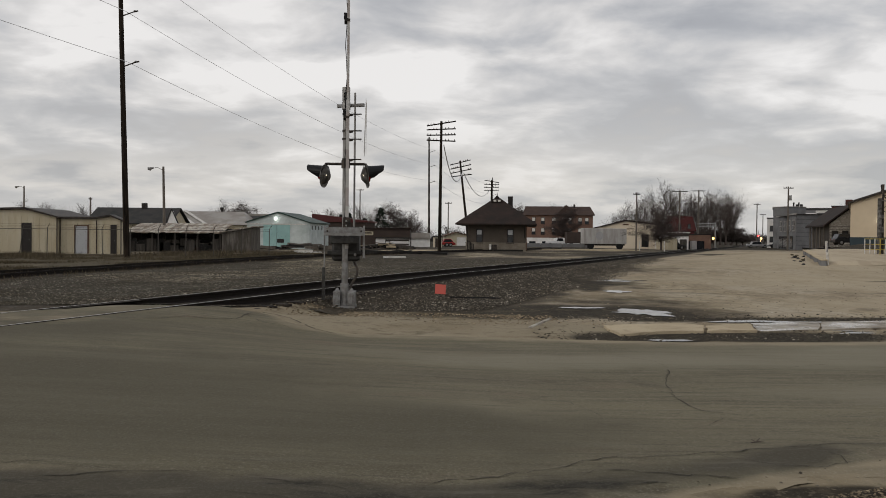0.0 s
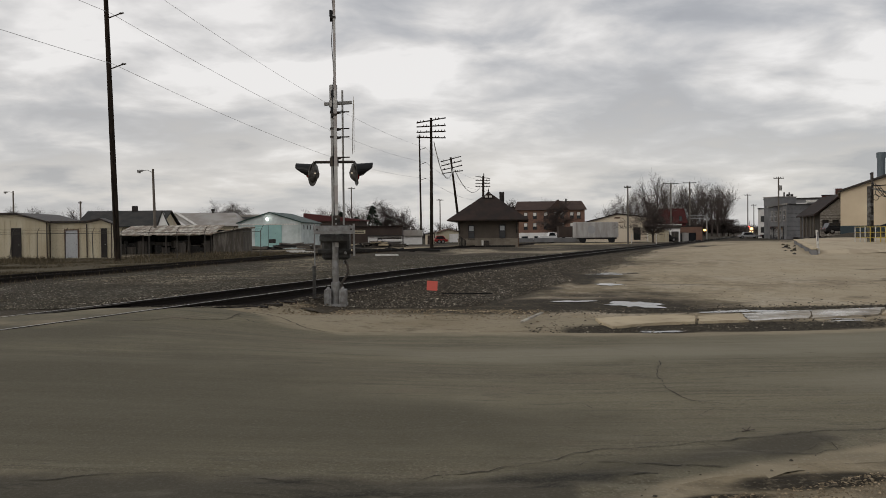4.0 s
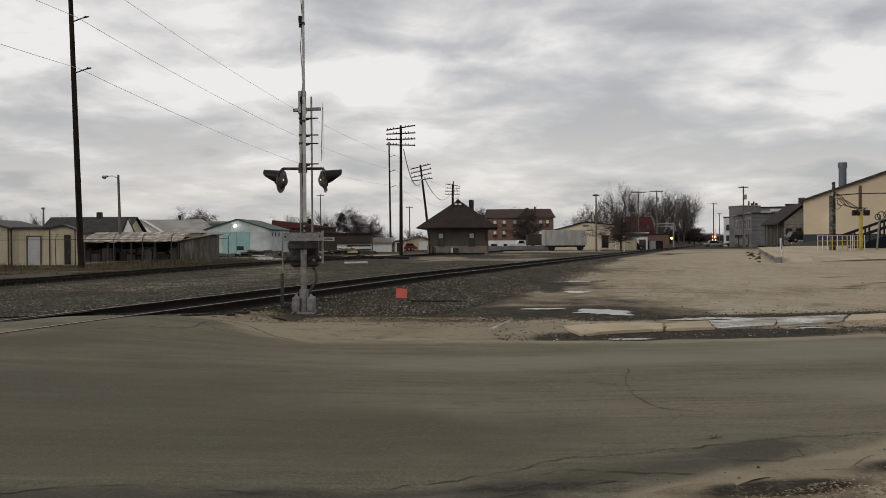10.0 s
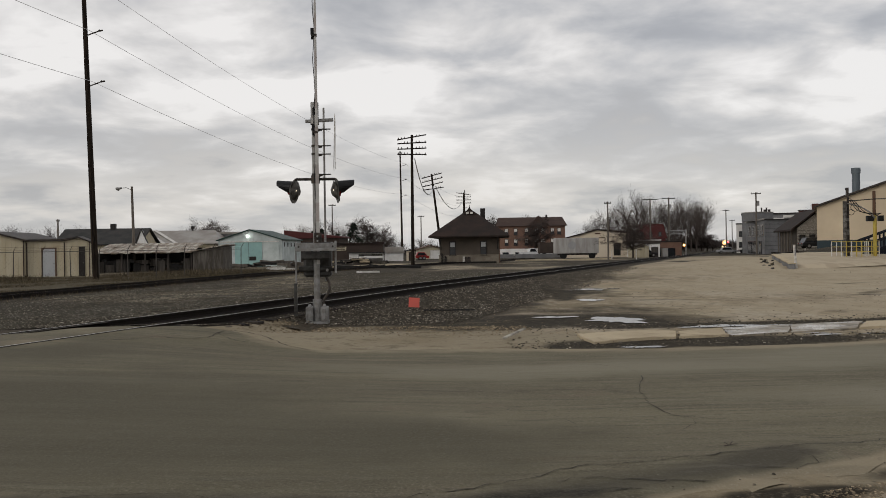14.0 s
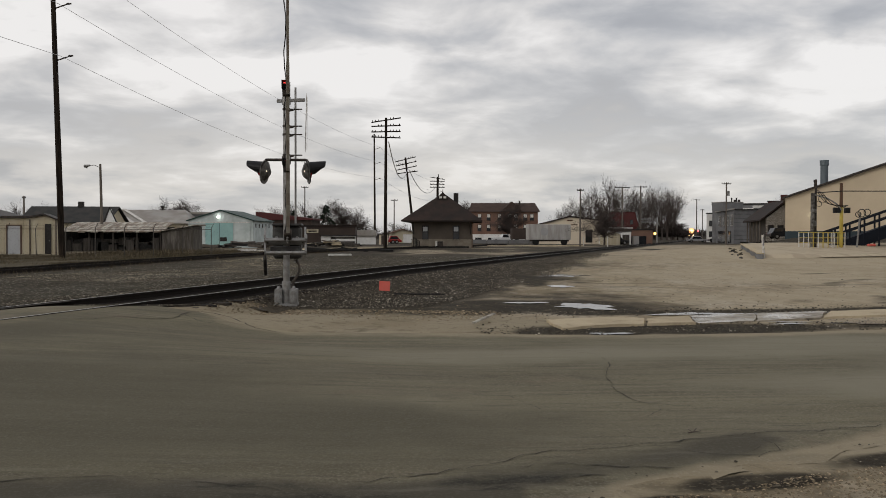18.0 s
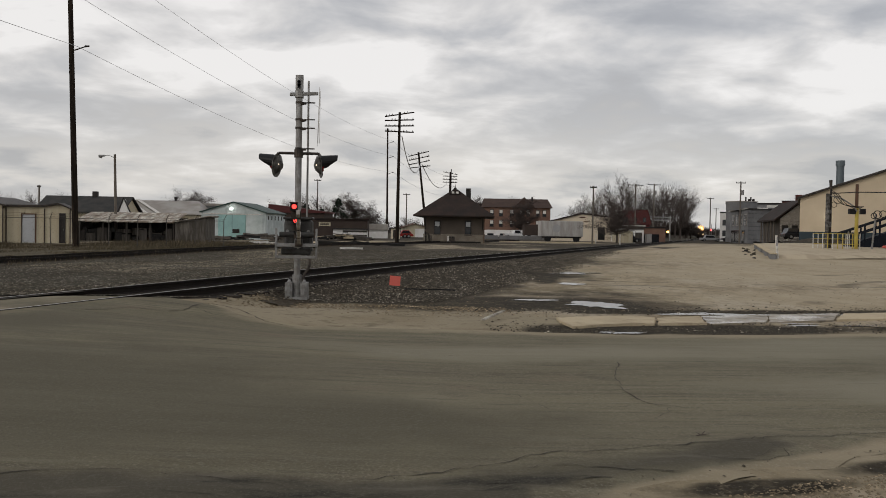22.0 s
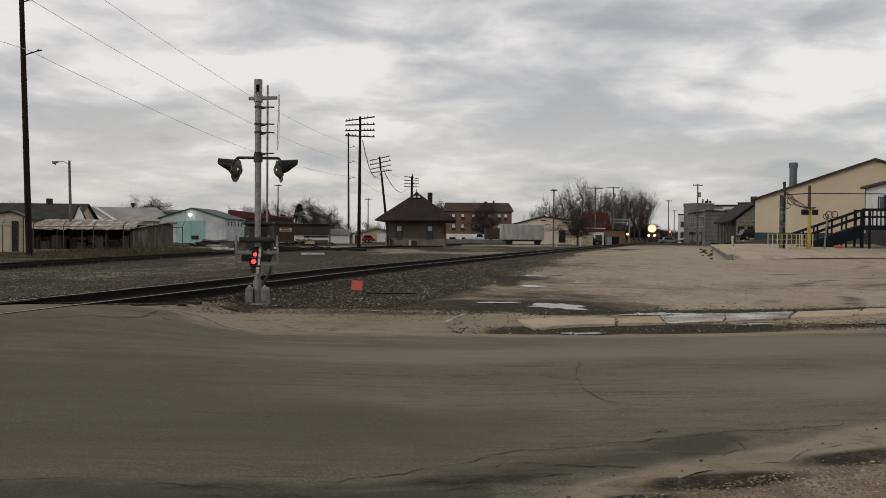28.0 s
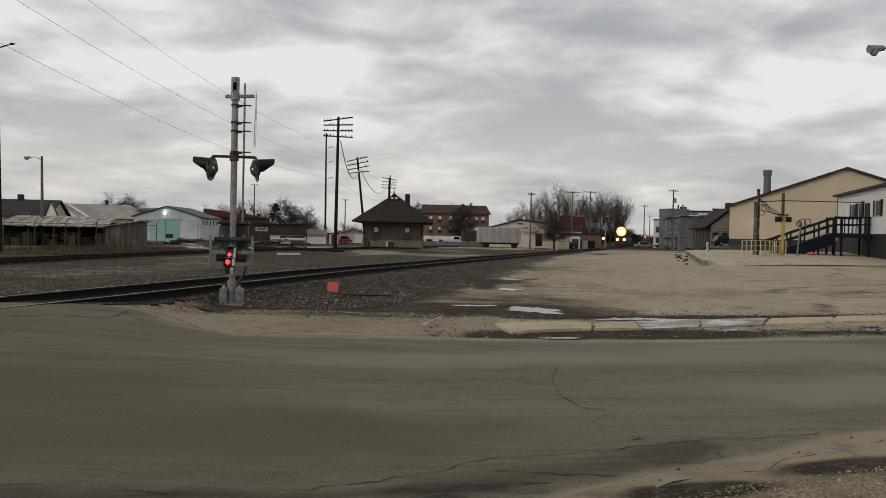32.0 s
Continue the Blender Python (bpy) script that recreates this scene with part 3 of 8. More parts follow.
FAR_EDGE = ((-60, 11.5), (-9, 12.5), (-7.0, 12.9), (-6.2, 13.4), (-5.6, 14.6), (-4.3, 14.9), (-3.3, 14.45), (-2.6, 13.6), (-1.4, 13.1), (-0.26, 12.94), (1.7, 12.76), (2.7, 12.55), (3.63, 12.5), (6.33, 12.69), (7.63, 12.97), (9.5, 13.22), (20, 14.3), (110, 22))
NEAR_EDGE = ((-60, 4.0), (-5, 4.3), (0, 4.45), (1.1, 4.70), (2.0, 5.14), (2.9, 5.54), (3.7, 5.97), (4.6, 6.36), (8, 7.2), (20, 8.5), (110, 15))


def table(rows, x):
    return float(np.interp(x, [p[0] for p in rows], [p[1] for p in rows]))


def blob(x, y, cx, cy, rx, ry, turn=0.0):
    """1 in the middle of an ellipse, a half on its rim, falling off beyond."""
    c, s = math.cos(turn), math.sin(turn)
    dx, dy = x - cx, y - cy
    d = math.hypot((dx * c + dy * s) / rx, (dy * c - dx * s) / ry)
    return max(0.0, 1.0 - 0.5 * d)


GRAVEL_RIGHT = ((-40, 3.6), (14, 4.4), (22, 4.7), (30, 3.9), (45, 2.6), (70, 1.9), (120, 1.4), (1300, 1.4))
SAND_LINE = ((1.2, 4.55), (2.0, 4.74), (2.32, 4.84), (2.82, 5.08), (3.24, 5.18), (3.6, 5.28), (4.23, 5.45), (8, 6.2), (30, 8.5))


def ground_cover(x, y):
    """How far mud, gravel, sand and pale dust cover the dirt at a place."""
    u = off_line(x, y)
    mud = gravel = sand = pale = 0.0
    if y > 9:
        gravel = smooth(table(GRAVEL_RIGHT, y) + 1.5, table(GRAVEL_RIGHT, y) - 1.0, u)
        if u < -45:
            gravel *= smooth(-110, -45, u)
        mud = max(1.15 * blob(x, y, 3.6, 17.9, 2.7, 1.5, -0.05), 1.2 * blob(x, y, 1.4, 16.9, 1.9, 0.8, 0.15), 0.62 * blob(x, y, 4.3, 20.5, 3.4, 2.6, 0.3), 1.1 * blob(x, y, 4.75, 26.3, 0.4, 1.9, -0.2),
                  0.80 * blob(x, y, 5.4, 29.0, 1.6, 3.0, 0.2), 0.60 * blob(x, y, 9.5, 42, 3.0, 6.0, -0.4))
        if x > 1.5:
            mud = max(mud, 1.25 * blob(0, y, 0, 13.10 + 0.10 * (x - 2), 1, 0.62) * smooth(1.5, 2.6, x) * (0.55 + 0.45 * smooth(9.0, 5.5, x)), blob(0, y, 0, 16.1 + 0.12 * (x - 3), 1, 0.45) * smooth(2.5, 4, x))
        sand = 1.35 * max(blob(x, y, -1.2, 15.3, 2.9, 1.9, -0.06), blob(x, y, 1.4, 14.2, 2.0, 0.95, -0.1)) * smooth(18.4, 16.7, y - 0.05 * x)
        pale = max(0.9 * blob(x, y, 27, 47, 13, 16, 0.3), 0.8 * blob(x, y, 16, 32, 6.5, 7.0, -0.6), 0.85 * blob(x, y, 15, 20.5, 7.0, 3.0, 0.1), 0.5 * blob(x, y, 36, 120, 10, 20, -0.3))
        mud = max(mud, 0.95 * smooth(63, 66, y) * smooth(96, 84, y) * smooth(24, 29, x))
    else:
        line = table(SAND_LINE, x)
        sand = smooth(line - 0.12, line + 0.10, y)
        gravel = 0.30 * (1.0 - sand) if x > 0 else 0.3
        sand = sand if x > 0.5 else 0.3
        mud = 1.25 * max(blob(x, y, 3.75, 5.60, 0.62, 0.16, 0.20), blob(x, y, 2.42, 5.12, 0.48, 0.13, 0.18), 0.9 * blob(x, y, 1.75, 4.82, 0.25, 0.06, 0.1), 0.9 * blob(x, y, 2.05, 5.16, 0.10, 0.05, 0.1), blob(x, y, 5.6, 6.0, 1.1, 0.16, 0.15))
    if 17 < y < 60 and u > 5:
        for cx, cy, r in ((13.0, 46.0, 19.0), (13.0, 46.0, 20.7), (30.0, 8.0, 20.5), (30.0, 8.0, 22.3), (6.0, 60.0, 27.0)):
            d = abs(math.hypot(x - cx, (y - cy) * 0.9) - r)
            if d < 0.9:
                mud = max(mud, 0.50 * smooth(0.7, 0.1, d) * smooth(-0.25, 0.25, noise.noise((x * 0.3, y * 0.3, r))))
    if y > 100:
        mud = max(mud, 0.85 * smooth(110, 150, y))
    if u < -2.6:
        gravel *= 1 - 0.50 * smooth(-2.6, -4.0, u) * smooth(-0.10, 0.35, noise.noise((x * 0.16, y * 0.10, 3.3)))
    if u < -2.0 and 40 < y < 108:
        mud = max(mud, 0.60 * smooth(40, 52, y) * smooth(108, 96, y) * smooth(-0.3, 0.2, noise.noise((x * 0.15, y * 0.1, 6.0))))
    if u < -2.0 and y > 45:
        gravel *= 1 - 0.12 * smooth(45, 60, y)
    return mud, gravel, sand, pale


M_GROUND = blended("yard_ground", (
    (None, 0, 0, *DIRT),
    ("a", 0.25, 0.7, (0.400, 0.338, 0.240), ((0.8, 5, (1, 0.6, 1), 0.48, 0.68, (0.300, 0.244, 0.162), 0.7), (9, 4, (1, 1, 1), 0.56, 0.72, (0.20, 0.165, 0.115), 0.5), (26, 3, (1, 1, 1), 0.58, 0.74, (0.50, 0.44, 0.34), 0.5))),
    ("g", 0.9, 0.9, *BALLAST),
    ("b", 2.0, 0.55, *SAND),
    ("r", 0.9, 0.8, (0.042, 0.035, 0.024), MUD[1])), 0.91, ((0.64, 0.16, 0.08), (12, 0.8, 0.035)))
GX, GY = stepped(-1500, -14, 15, 1700, 0.33, 90), stepped(-300, 3.0, 34, 3200, 0.3, 90)
GX = sorted(set(GX) | {1.0 + 0.11 * i for i in range(42)})
GY = sorted(set(GY) | {4.3 + 0.075 * i for i in range(30)})
sheet("ground", GX, GY, lambda x, y: True, 0.0, M_GROUND, "tan packed dirt, mud and gravel ground of a rail yard", "ground", cover=ground_cover)


def road_edge(x, y):
    """Fits the street between its two frayed edges."""
    far = float(np.interp(x, [p[0] for p in FAR_EDGE], [p[1] for p in FAR_EDGE]))
    near = float(np.interp(x, [p[0] for p in NEAR_EDGE], [p[1] for p in NEAR_EDGE]))
    far += 0.10 * noise.noise((x * 0.9, 1.0, 0)) + 0.06 * noise.noise((x * 3.1, 3.0, 0))
    near += 0.16 * noise.noise((x * 0.8, 5.0, 0)) + 0.08 * noise.noise((x * 3.1, 9.0, 0))
    return x, near + (far - near) * (y - 4.3) / 8.9


def road_cover(x, y):
    """How far breakage, dust and dark wear cover the asphalt at a place."""
    near, far = table(NEAR_EDGE, x), table(FAR_EDGE, x)
    broken = smooth(near + 1.15, near + 0.45, y) * (0.74 if x > 0.5 else 0.85)
    broken *= (smooth(near + 0.05, near + 0.55, y) if x > 0.9 else 1.0) * (1 - 0.6 * smooth(2.7, 3.6, x))
    dust = max(0.75 * smooth(far - 0.9, far, y) * (1 - 0.75 * smooth(-2.5, -3.6, x)), 0.40 * smooth(-3.5, -5.5, x) * smooth(9.5, 11.5, y), 0.55 * blob(x, y, -3.4, 5.0, 1.4, 0.4), 0.6 * blob(x, y, -1.2, 4.85, 0.6, 0.25), 1.10 * smooth(near + 0.48, near - 0.02, y) * smooth(0.6, 1.8, x))
    dark = max(1.0 * blob(x, y, -2.6, 6.6, 4.5, 1.2, 0.05), 0.5 * blob(x, y, 1.2, 7.6, 2.0, 0.5, -0.05), 0.75 * blob(x, y, 1.5, 5.50, 1.2, 0.28, 0.25), 0.8 * blob(x, y, -7.5, 8.3, 3, 1.2), 0.95 * blob(x, y, -4.6, 7.6, 4.0, 2.2), 0.9 * blob(x, y, -6.4, 11.2, 3.0, 1.8))
    pale = max(0.80 * blob(x, y, 2.8, 10.6, 4.5, 0.9, 0.02), 0.85 * blob(x, y, 6.5, 11.0, 3.5, 1.3), 0.85 * blob(x, y, 5.8, 8.4, 2.6, 0.9, 0.15))
    return broken, dust, dark, pale


M_ROAD = blended("worn_street", (
    (None, 0, 0, *ASPHALT),
    ("a", 0.7, 0.8, (0.210, 0.192, 0.140), ((0.9, 5, (0.18, 2.0, 0), 0.45, 0.68, (0.145, 0.131, 0.093), 0.8), (42, 3, (1, 1, 1), 0.50, 0.72, (0.255, 0.236, 0.183), 0.6), (60, 3, (1, 1, 1), 0.55, 0.75, (0.067, 0.061, 0.046), 0.6))),
    ("b", 0.6, 0.8, (0.099, 0.089, 0.062), ((0.9, 5, (0.2, 1.8, 0), 0.48, 0.68, (0.135, 0.121, 0.086), 0.7), (42, 3, (1, 1, 1), 0.50, 0.72, (0.167, 0.154, 0.123), 0.5), (60, 3, (1, 1, 1), 0.55, 0.75, (0.037, 0.033, 0.028), 0.5))),
    ("g", 1.3, 0.9, (0.272, 0.230, 0.158), ((1.2, 5, (0.5, 1.3, 0), 0.45, 0.66, (0.160, 0.138, 0.098), 0.8), (36, 3, (1, 1, 1), 0.52, 0.72, (0.347, 0.308, 0.237), 0.4))),
    ("r", 1.1, 1.2, (0.075, 0.067, 0.050), ((1.7, 6, (0.5, 1.4, 0), 0.52, 0.62, (0.027, 0.025, 0.020), 0.85), (2.6, 6, (0.5, 1.6, 0), 0.55, 0.66, (0.122, 0.109, 0.084), 0.75), (40, 3, (1, 1, 1), 0.50, 0.72, (0.137, 0.130, 0.105), 0.4)))),
    0.86, ((1.2, 0.5, 0.03), (6, 0.35, 0.03), (55, 0.5, 0.008)))
def road_relief(x, y):
    """Heaves and pits where the street is breaking up along its near edge."""
    k = smooth(table(NEAR_EDGE, x) + 1.7, table(NEAR_EDGE, x) + 0.5, y)
    n = noise.noise((x * 1.6, y * 3.2, 8.0)) + 0.6 * noise.noise((x * 4.5, y * 7.0, 2.0))
    return 0.012 + 0.022 * k * max(-0.25, n) - 0.024 * smooth(table(NEAR_EDGE, x) + 0.45, table(NEAR_EDGE, x) + 0.02, y) + 0.006 * noise.noise((x * 0.8, y * 1.2, 5.0)) * smooth(13.0, 11.5, y)


RX, RY = stepped(-90, -6, 7, 110, 0.10, 4), [4.3 + 0.09 * i for i in range(27)] + [6.9 + 0.3 * i for i in range(17)] + [12.0, 12.3, 12.6, 12.9, 13.2]
sheet("road", RX, RY, lambda x, y: True, 0.012, M_ROAD, "worn grey asphalt street with cracks and frayed edges", "road", edge=road_edge, cover=road_cover, relief=road_relief)


def crack(points, width, seed, z=0.017):
    """A crack as a thin wandering ribbon."""
    rnd = random.Random(seed)
    bm = bmesh.new()
    path = []
    for (x0, y0), (x1, y1) in zip(points, points[1:]):
        n = max(2, int(math.hypot(x1 - x0, y1 - y0) / rnd.uniform(0.05, 0.13)))
        for i in range(n):
            k = i / n
            path.append((x0 + (x1 - x0) * k + rnd.uniform(-0.022, 0.022), y0 + (y1 - y0) * k + rnd.uniform(-0.03, 0.03)))
    path.append(points[-1])
    last = None
    for i, (x, y) in enumerate(path):
        a = path[min(i + 1, len(path) - 1)]
        b = path[max(i - 1, 0)]
        d = Vector((a[0] - b[0], a[1] - b[1])).normalized()
        w = width * 0.33 * rnd.uniform(0.05, 1.6) * (0.55 + 0.9 * abs(noise.noise((x * 1.7, y * 1.7, seed)))) * (0.4 if i in (0, len(path) - 1) else 1)
        pr = [bm.verts.new((x - d.y * s * w, y + d.x * s * w, ground_z(x, y) + z + road_relief(x, y))) for s in (-0.5, 0.5)]
        if last:
            bm.faces.new((last[0], last[1], pr[1], pr[0]))
        last = pr
    return solo("road_crack", bm, M_CRACK, "dark open crack in the street asphalt", "crack", kind="structure")


for n, (w, pts) in enumerate((
        (0.030, ((2.76, 10.0), (2.72, 9.82), (2.55, 9.3), (2.43, 8.86), (2.30, 8.07), (2.33, 7.66), (2.43, 7.45), (2.64, 7.33), (2.95, 7.2))),
        (0.014, ((2.55, 7.38), (2.45, 7.15), (2.22, 6.88))), (0.024, ((2.75, 9.96), (3.48, 9.84), (4.07, 9.98), (4.9, 10.4))), (0.018, ((2.75, 9.96), (2.73, 10.51), (2.32, 10.94))),
        (0.034, ((-0.3, 5.15), (0.3, 5.32), (0.61, 5.46), (0.94, 5.71), (1.29, 5.84), (1.97, 6.01), (2.5, 6.12), (2.92, 6.25), (3.48, 6.32), (4.1, 6.5))),
        (0.026, ((1.97, 6.01), (2.16, 5.81), (2.4, 5.67), (2.67, 5.69), (2.89, 5.80), (2.89, 5.99), (2.86, 6.22))), (0.012, ((2.55, 5.70), (2.8, 5.9), (3.05, 5.86))),
        (0.044, ((0.9, 5.48), (1.18, 5.51), (1.45, 5.48), (1.67, 5.41), (1.97, 5.37))), (0.060, ((1.18, 5.20), (1.30, 5.24), (1.45, 5.25))), (0.05, ((0.62, 5.12), (0.95, 5.08))),
        (0.11, ((-5.0, 12.3), (-4.44, 12.63), (-4.19, 13.09), (-3.78, 13.12), (-3.42, 13.38), (-3.38, 14.07), (-3.28, 14.65))), (0.10, ((-3.28, 14.62), (-2.7, 14.12), (-2.08, 13.22), (-1.6, 12.86))),
        (0.05, ((-3.4, 13.9), (-2.98, 13.33), (-2.5, 13.2))), (0.05, ((-8.5, 9.5), (-6.6, 11.1), (-5.2, 11.6))), (0.045, ((-7.0, 9.4), (-5.6, 9.0), (-4.9, 8.7))),
        (0.02, ((6.9, 10.1), (6.75, 10.6), (6.95, 11.2))), (0.012, ((0.6, 8.0), (1.2, 7.8), (1.4, 7.2))), (0.014, ((0.2, 8.7), (0.7, 8.9), (1.0, 8.7), (1.3, 8.95))), (0.012, ((1.25, 7.0), (1.5, 6.75))),
        (0.014, ((1.0, 6.55), (1.18, 6.4))), (0.012, ((3.6, 7.35), (4.1, 7.5), (4.4, 7.45))), (0.03, ((-2.5, 5.0), (-1.6, 5.25), (-0.6, 5.0))), (0.022, ((-4.2, 5.3), (-3.1, 5.1), (-2.4, 5.4))),
        (0.02, ((-1.5, 4.9), (-0.7, 4.75), (0.2, 4.9))), (0.012, ((-0.6, 10.4), (0.6, 10.2), (1.5, 10.5))), (0.012, ((4.4, 8.4), (5.2, 8.6), (6.0, 8.5))), (0.012, ((-2.2, 9.3), (-1.2, 9.5), (-0.2, 9.4))))):
    crack(pts, w, n + 1)

# puddles
for cx, cy, rx, ry, s, tn in ((3.10, 18.60, 0.42, 0.16, 41, 0.1), (4.42, 17.70, 0.62, 0.58, 43, 0.05), (5.9, 15.98, 0.55, 0.14, 42, 0.2), (6.6, 30.6, 0.75, 0.8, 45, 0), (5.2, 24.3, 0.34, 0.5, 47, 0),
                              (6.6, 15.95, 1.35, 0.16, 49, 0.14), (9.6, 14.35, 1.5, 0.30, 51, 0.08), (13.6, 14.95, 3.0, 0.42, 53, 0.07), (18.5, 15.4, 2.5, 0.35, 54, 0.07), (3.55, 12.78, 0.36, 0.12, 55, 0.1), (7.2, 14.12, 0.40, 0.10, 58, 0.25), (7.4, 14.45, 0.42, 0.06, 57, 0.05), (8.6, 16.1, 0.9, 0.10, 59, 0.12)):
    patch("puddle", cx, cy, rx, ry, 0.016, M_WATER, "shallow rain puddle mirroring the grey sky", "puddle", s, 0.75, turn=tn, rings=2, n=64)


M_WETCONC = layered("damp_concrete", (0.30, 0.262, 0.205), ((0.9, 4, (1, 1, 1), 0.45, 0.62, (0.19, 0.160, 0.118), 0.85), (2.5, 5, (1, 1, 1), 0.54, 0.66, (0.085, 0.070, 0.050), 0.8), (7, 4, (1, 1, 1), 0.56, 0.7, (0.40, 0.36, 0.29), 0.5)), (0.12, 0.75, 1.6), ((25, 0.12, 0.006),), spec=0.5)


def concrete_slab(poly, z, tilt=(0, 0), material=None):
    cx, cy = sum(p[0] for p in poly) / len(poly), sum(p[1] for p in poly) / len(poly)
    rnd = random.Random(int(cx * 100))
    pts = []
    for (x0, y0), (x1, y1) in zip(poly, poly[1:] + poly[:1]):
        for k in range(5):
            pts.append((x0 + (x1 - x0) * k / 5 - cx + (rnd.uniform(-0.04, 0.04) if k else 0), y0 + (y1 - y0) * k / 5 - cy + (rnd.uniform(-0.035, 0.035) if k else 0)))
    bm = bmesh.new()
    slab(bm, pts, -0.10, 0.0)
    return solo("pavement_slab", bm, material or M_CONCRETE, "broken pale concrete pavement slab beside the street", "slab", pose(cx, cy, z, tilt[0], tilt[1], 0), group="broken pavement slabs", kind="structure", bevel=0.008)


concrete_slab([(2.86, 14.55), (2.90, 13.35), (3.78, 13.75), (4.45, 13.9), (4.72, 14.75), (4.40, 15.0), (3.6, 14.8)], 0.055, (0.5, 0))
concrete_slab([(4.50, 13.9), (5.45, 14.1), (5.75, 15.35), (4.78, 14.8)], 0.045, (-0.4, 0.3))
concrete_slab([(5.50, 14.1), (6.65, 14.45), (7.30, 15.8), (5.82, 15.4)], 0.030, (0, 0), M_WETCONC)
concrete_slab([(6.72, 14.5), (8.2, 15.0), (9.0, 16.2), (7.38, 15.85)], 0.030, (0.3, 0), M_WETCONC)
concrete_slab([(8.3, 15.05), (9.8, 15.45), (10.8, 16.7), (9.1, 16.25)], 0.03)
concrete_slab([(9.9, 15.5), (11.4, 15.85), (12.5, 17.2), (10.9, 16.75)], 0.04, (0, 0.2))
concrete_slab([(11.5, 15.9), (13.4, 16.3), (14.5, 17.6), (12.6, 17.25)], 0.03)
concrete_slab([(13.5, 16.3), (15.6, 16.7), (16.7, 18.0), (14.6, 17.65)], 0.04)

# ---------------------------------------------------------------- railway
def rail_sweep(bm, line, prof, mats_of):
    rows = []
    for i, p in enumerate(line):
        a, b = line[max(i - 1, 0)], line[min(i + 1, len(line) - 1)]
        d = Vector((b[0] - a[0], b[1] - a[1], 0)).normalized()
        side = Vector((d.y, -d.x, 0))
        rows.append([bm.verts.new(Vector(p) + side * u + Vector((0, 0, w))) for u, w in prof])
    for ra, rb in zip(rows, rows[1:]):
        for i in range(len(prof)):
            j = (i + 1) % len(prof)
            f = bm.faces.new((ra[i], ra[j], rb[j], rb[i]))
            f.material_index = mats_of(i)


PROFILE = ((-0.07, -0.17), (0.07, -0.17), (0.07, -0.155), (0.012, -0.13), (0.012, -0.045), (0.036, -0.035), (0.036, -0.008), (0.020, -0.003), (-0.020, -0.003), (-0.036, -0.008), (-0.036, -0.035), (-0.012, -0.045), (-0.012, -0.13), (-0.07, -0.155))


def line_points(offset, y0, y1, step):
    out, y = [], y0
    while y < y1:
        c = Vector((OFFSET + SLOPE * y, y, 0)) + ACROSS * offset
        out.append((c.x, c.y, rail_z(y)))
        y += step * (1 if y < 90 else 4)
    return out


def siding_points(offset, y0, y1, step=1.5):
    out, y = [], y0
    while y < y1:
        d = Vector((siding_x(y + 2) - siding_x(y - 2), 4, 0)).normalized()
        c = Vector(((siding_x(y) + siding_x(y - 3) + siding_x(y + 3)) / 3, y, 0)) + Vector((d.y, -d.x, 0)) * offset
        out.append((c.x, c.y, ground_z(c.x, c.y) + 0.21))
        y += step
    return out


main_line = thing("railway_track_main", "main line track with polished rails on dark timber sleepers", "railway track", kind="structure")
for o in (-0.7525, 0.7525):
    bm = bmesh.new()
    rail_sweep(bm, line_points(o, -40, 1300, 2.0), PROFILE, lambda i: 1 if i == 7 else 0)
    part("rail", bm, (M_RAIL, M_RAILTOP), main_line, "rusty steel rail with a polished head")
# flat dark strips paint the shade in the flangeway gap inside each rail
for o in (-0.66, 0.66):
    bm = bmesh.new()
    for y in range(2, 15):
        pts = line_points(o, y, y + 0.9, 0.9)[:1] + line_points(o, y + 1, y + 1.9, 0.9)[:1]
        a, c = Vector(pts[0]), Vector(pts[1])
        v = [bm.verts.new(q + ACROSS * w + Vector((0, 0, -0.014))) for q, w in ((a, -0.05), (a, 0.05), (c, 0.05), (c, -0.05))]
        bm.faces.new(v)
    part("flangeway", bm, M_CRACK, main_line, "flat dark strip painting the shade of the flangeway beside the rail")
side_line = thing("railway_track_siding", "rusty siding track half sunk in gravel and weeds", "railway track", kind="structure")
for o in (-0.7525, 0.7525):
    bm = bmesh.new()
    rail_sweep(bm, siding_points(o, -30, 125), PROFILE, lambda i: 0)
    part("rail", bm, M_RAIL, side_line)


def bed(name, f, half, lift, y0, y1, material, label, step=1.2):
    """A strip of ballast along a track."""
    bm = bmesh.new()
    last, y = None, y0
    while y < y1:
        c, d = f(y)
        s = Vector((d.y, -d.x, 0))
        row = []
        for k, dz in ((-1.0, -0.10), (-0.8, 0), (-0.3, 0.0), (0.3, 0.0), (0.75, 0), (1.0, -0.10)):
            p = c + s * half * (1 if y < 90 else 0.7) * k * (1 + 0.10 * noise.noise((y * 0.4, k, 0)))
            row.append(bm.verts.new((p.x, p.y, ground_z(p.x, p.y) + lift + dz * (1 if abs(k) > 0.9 else 0) + 0.012 * noise.noise((p.x * 2, p.y * 2, 0)))))
        if last:
            for a in range(5):
                bm.faces.new((last[a], last[a + 1], row[a + 1], row[a]))
        last = row
        y += step * (1 if y < 110 else 8)
    ob = solo(name, bm, material, label, "ballast", kind="structure")
    for p in ob.data.polygons:
        p.use_smooth = True


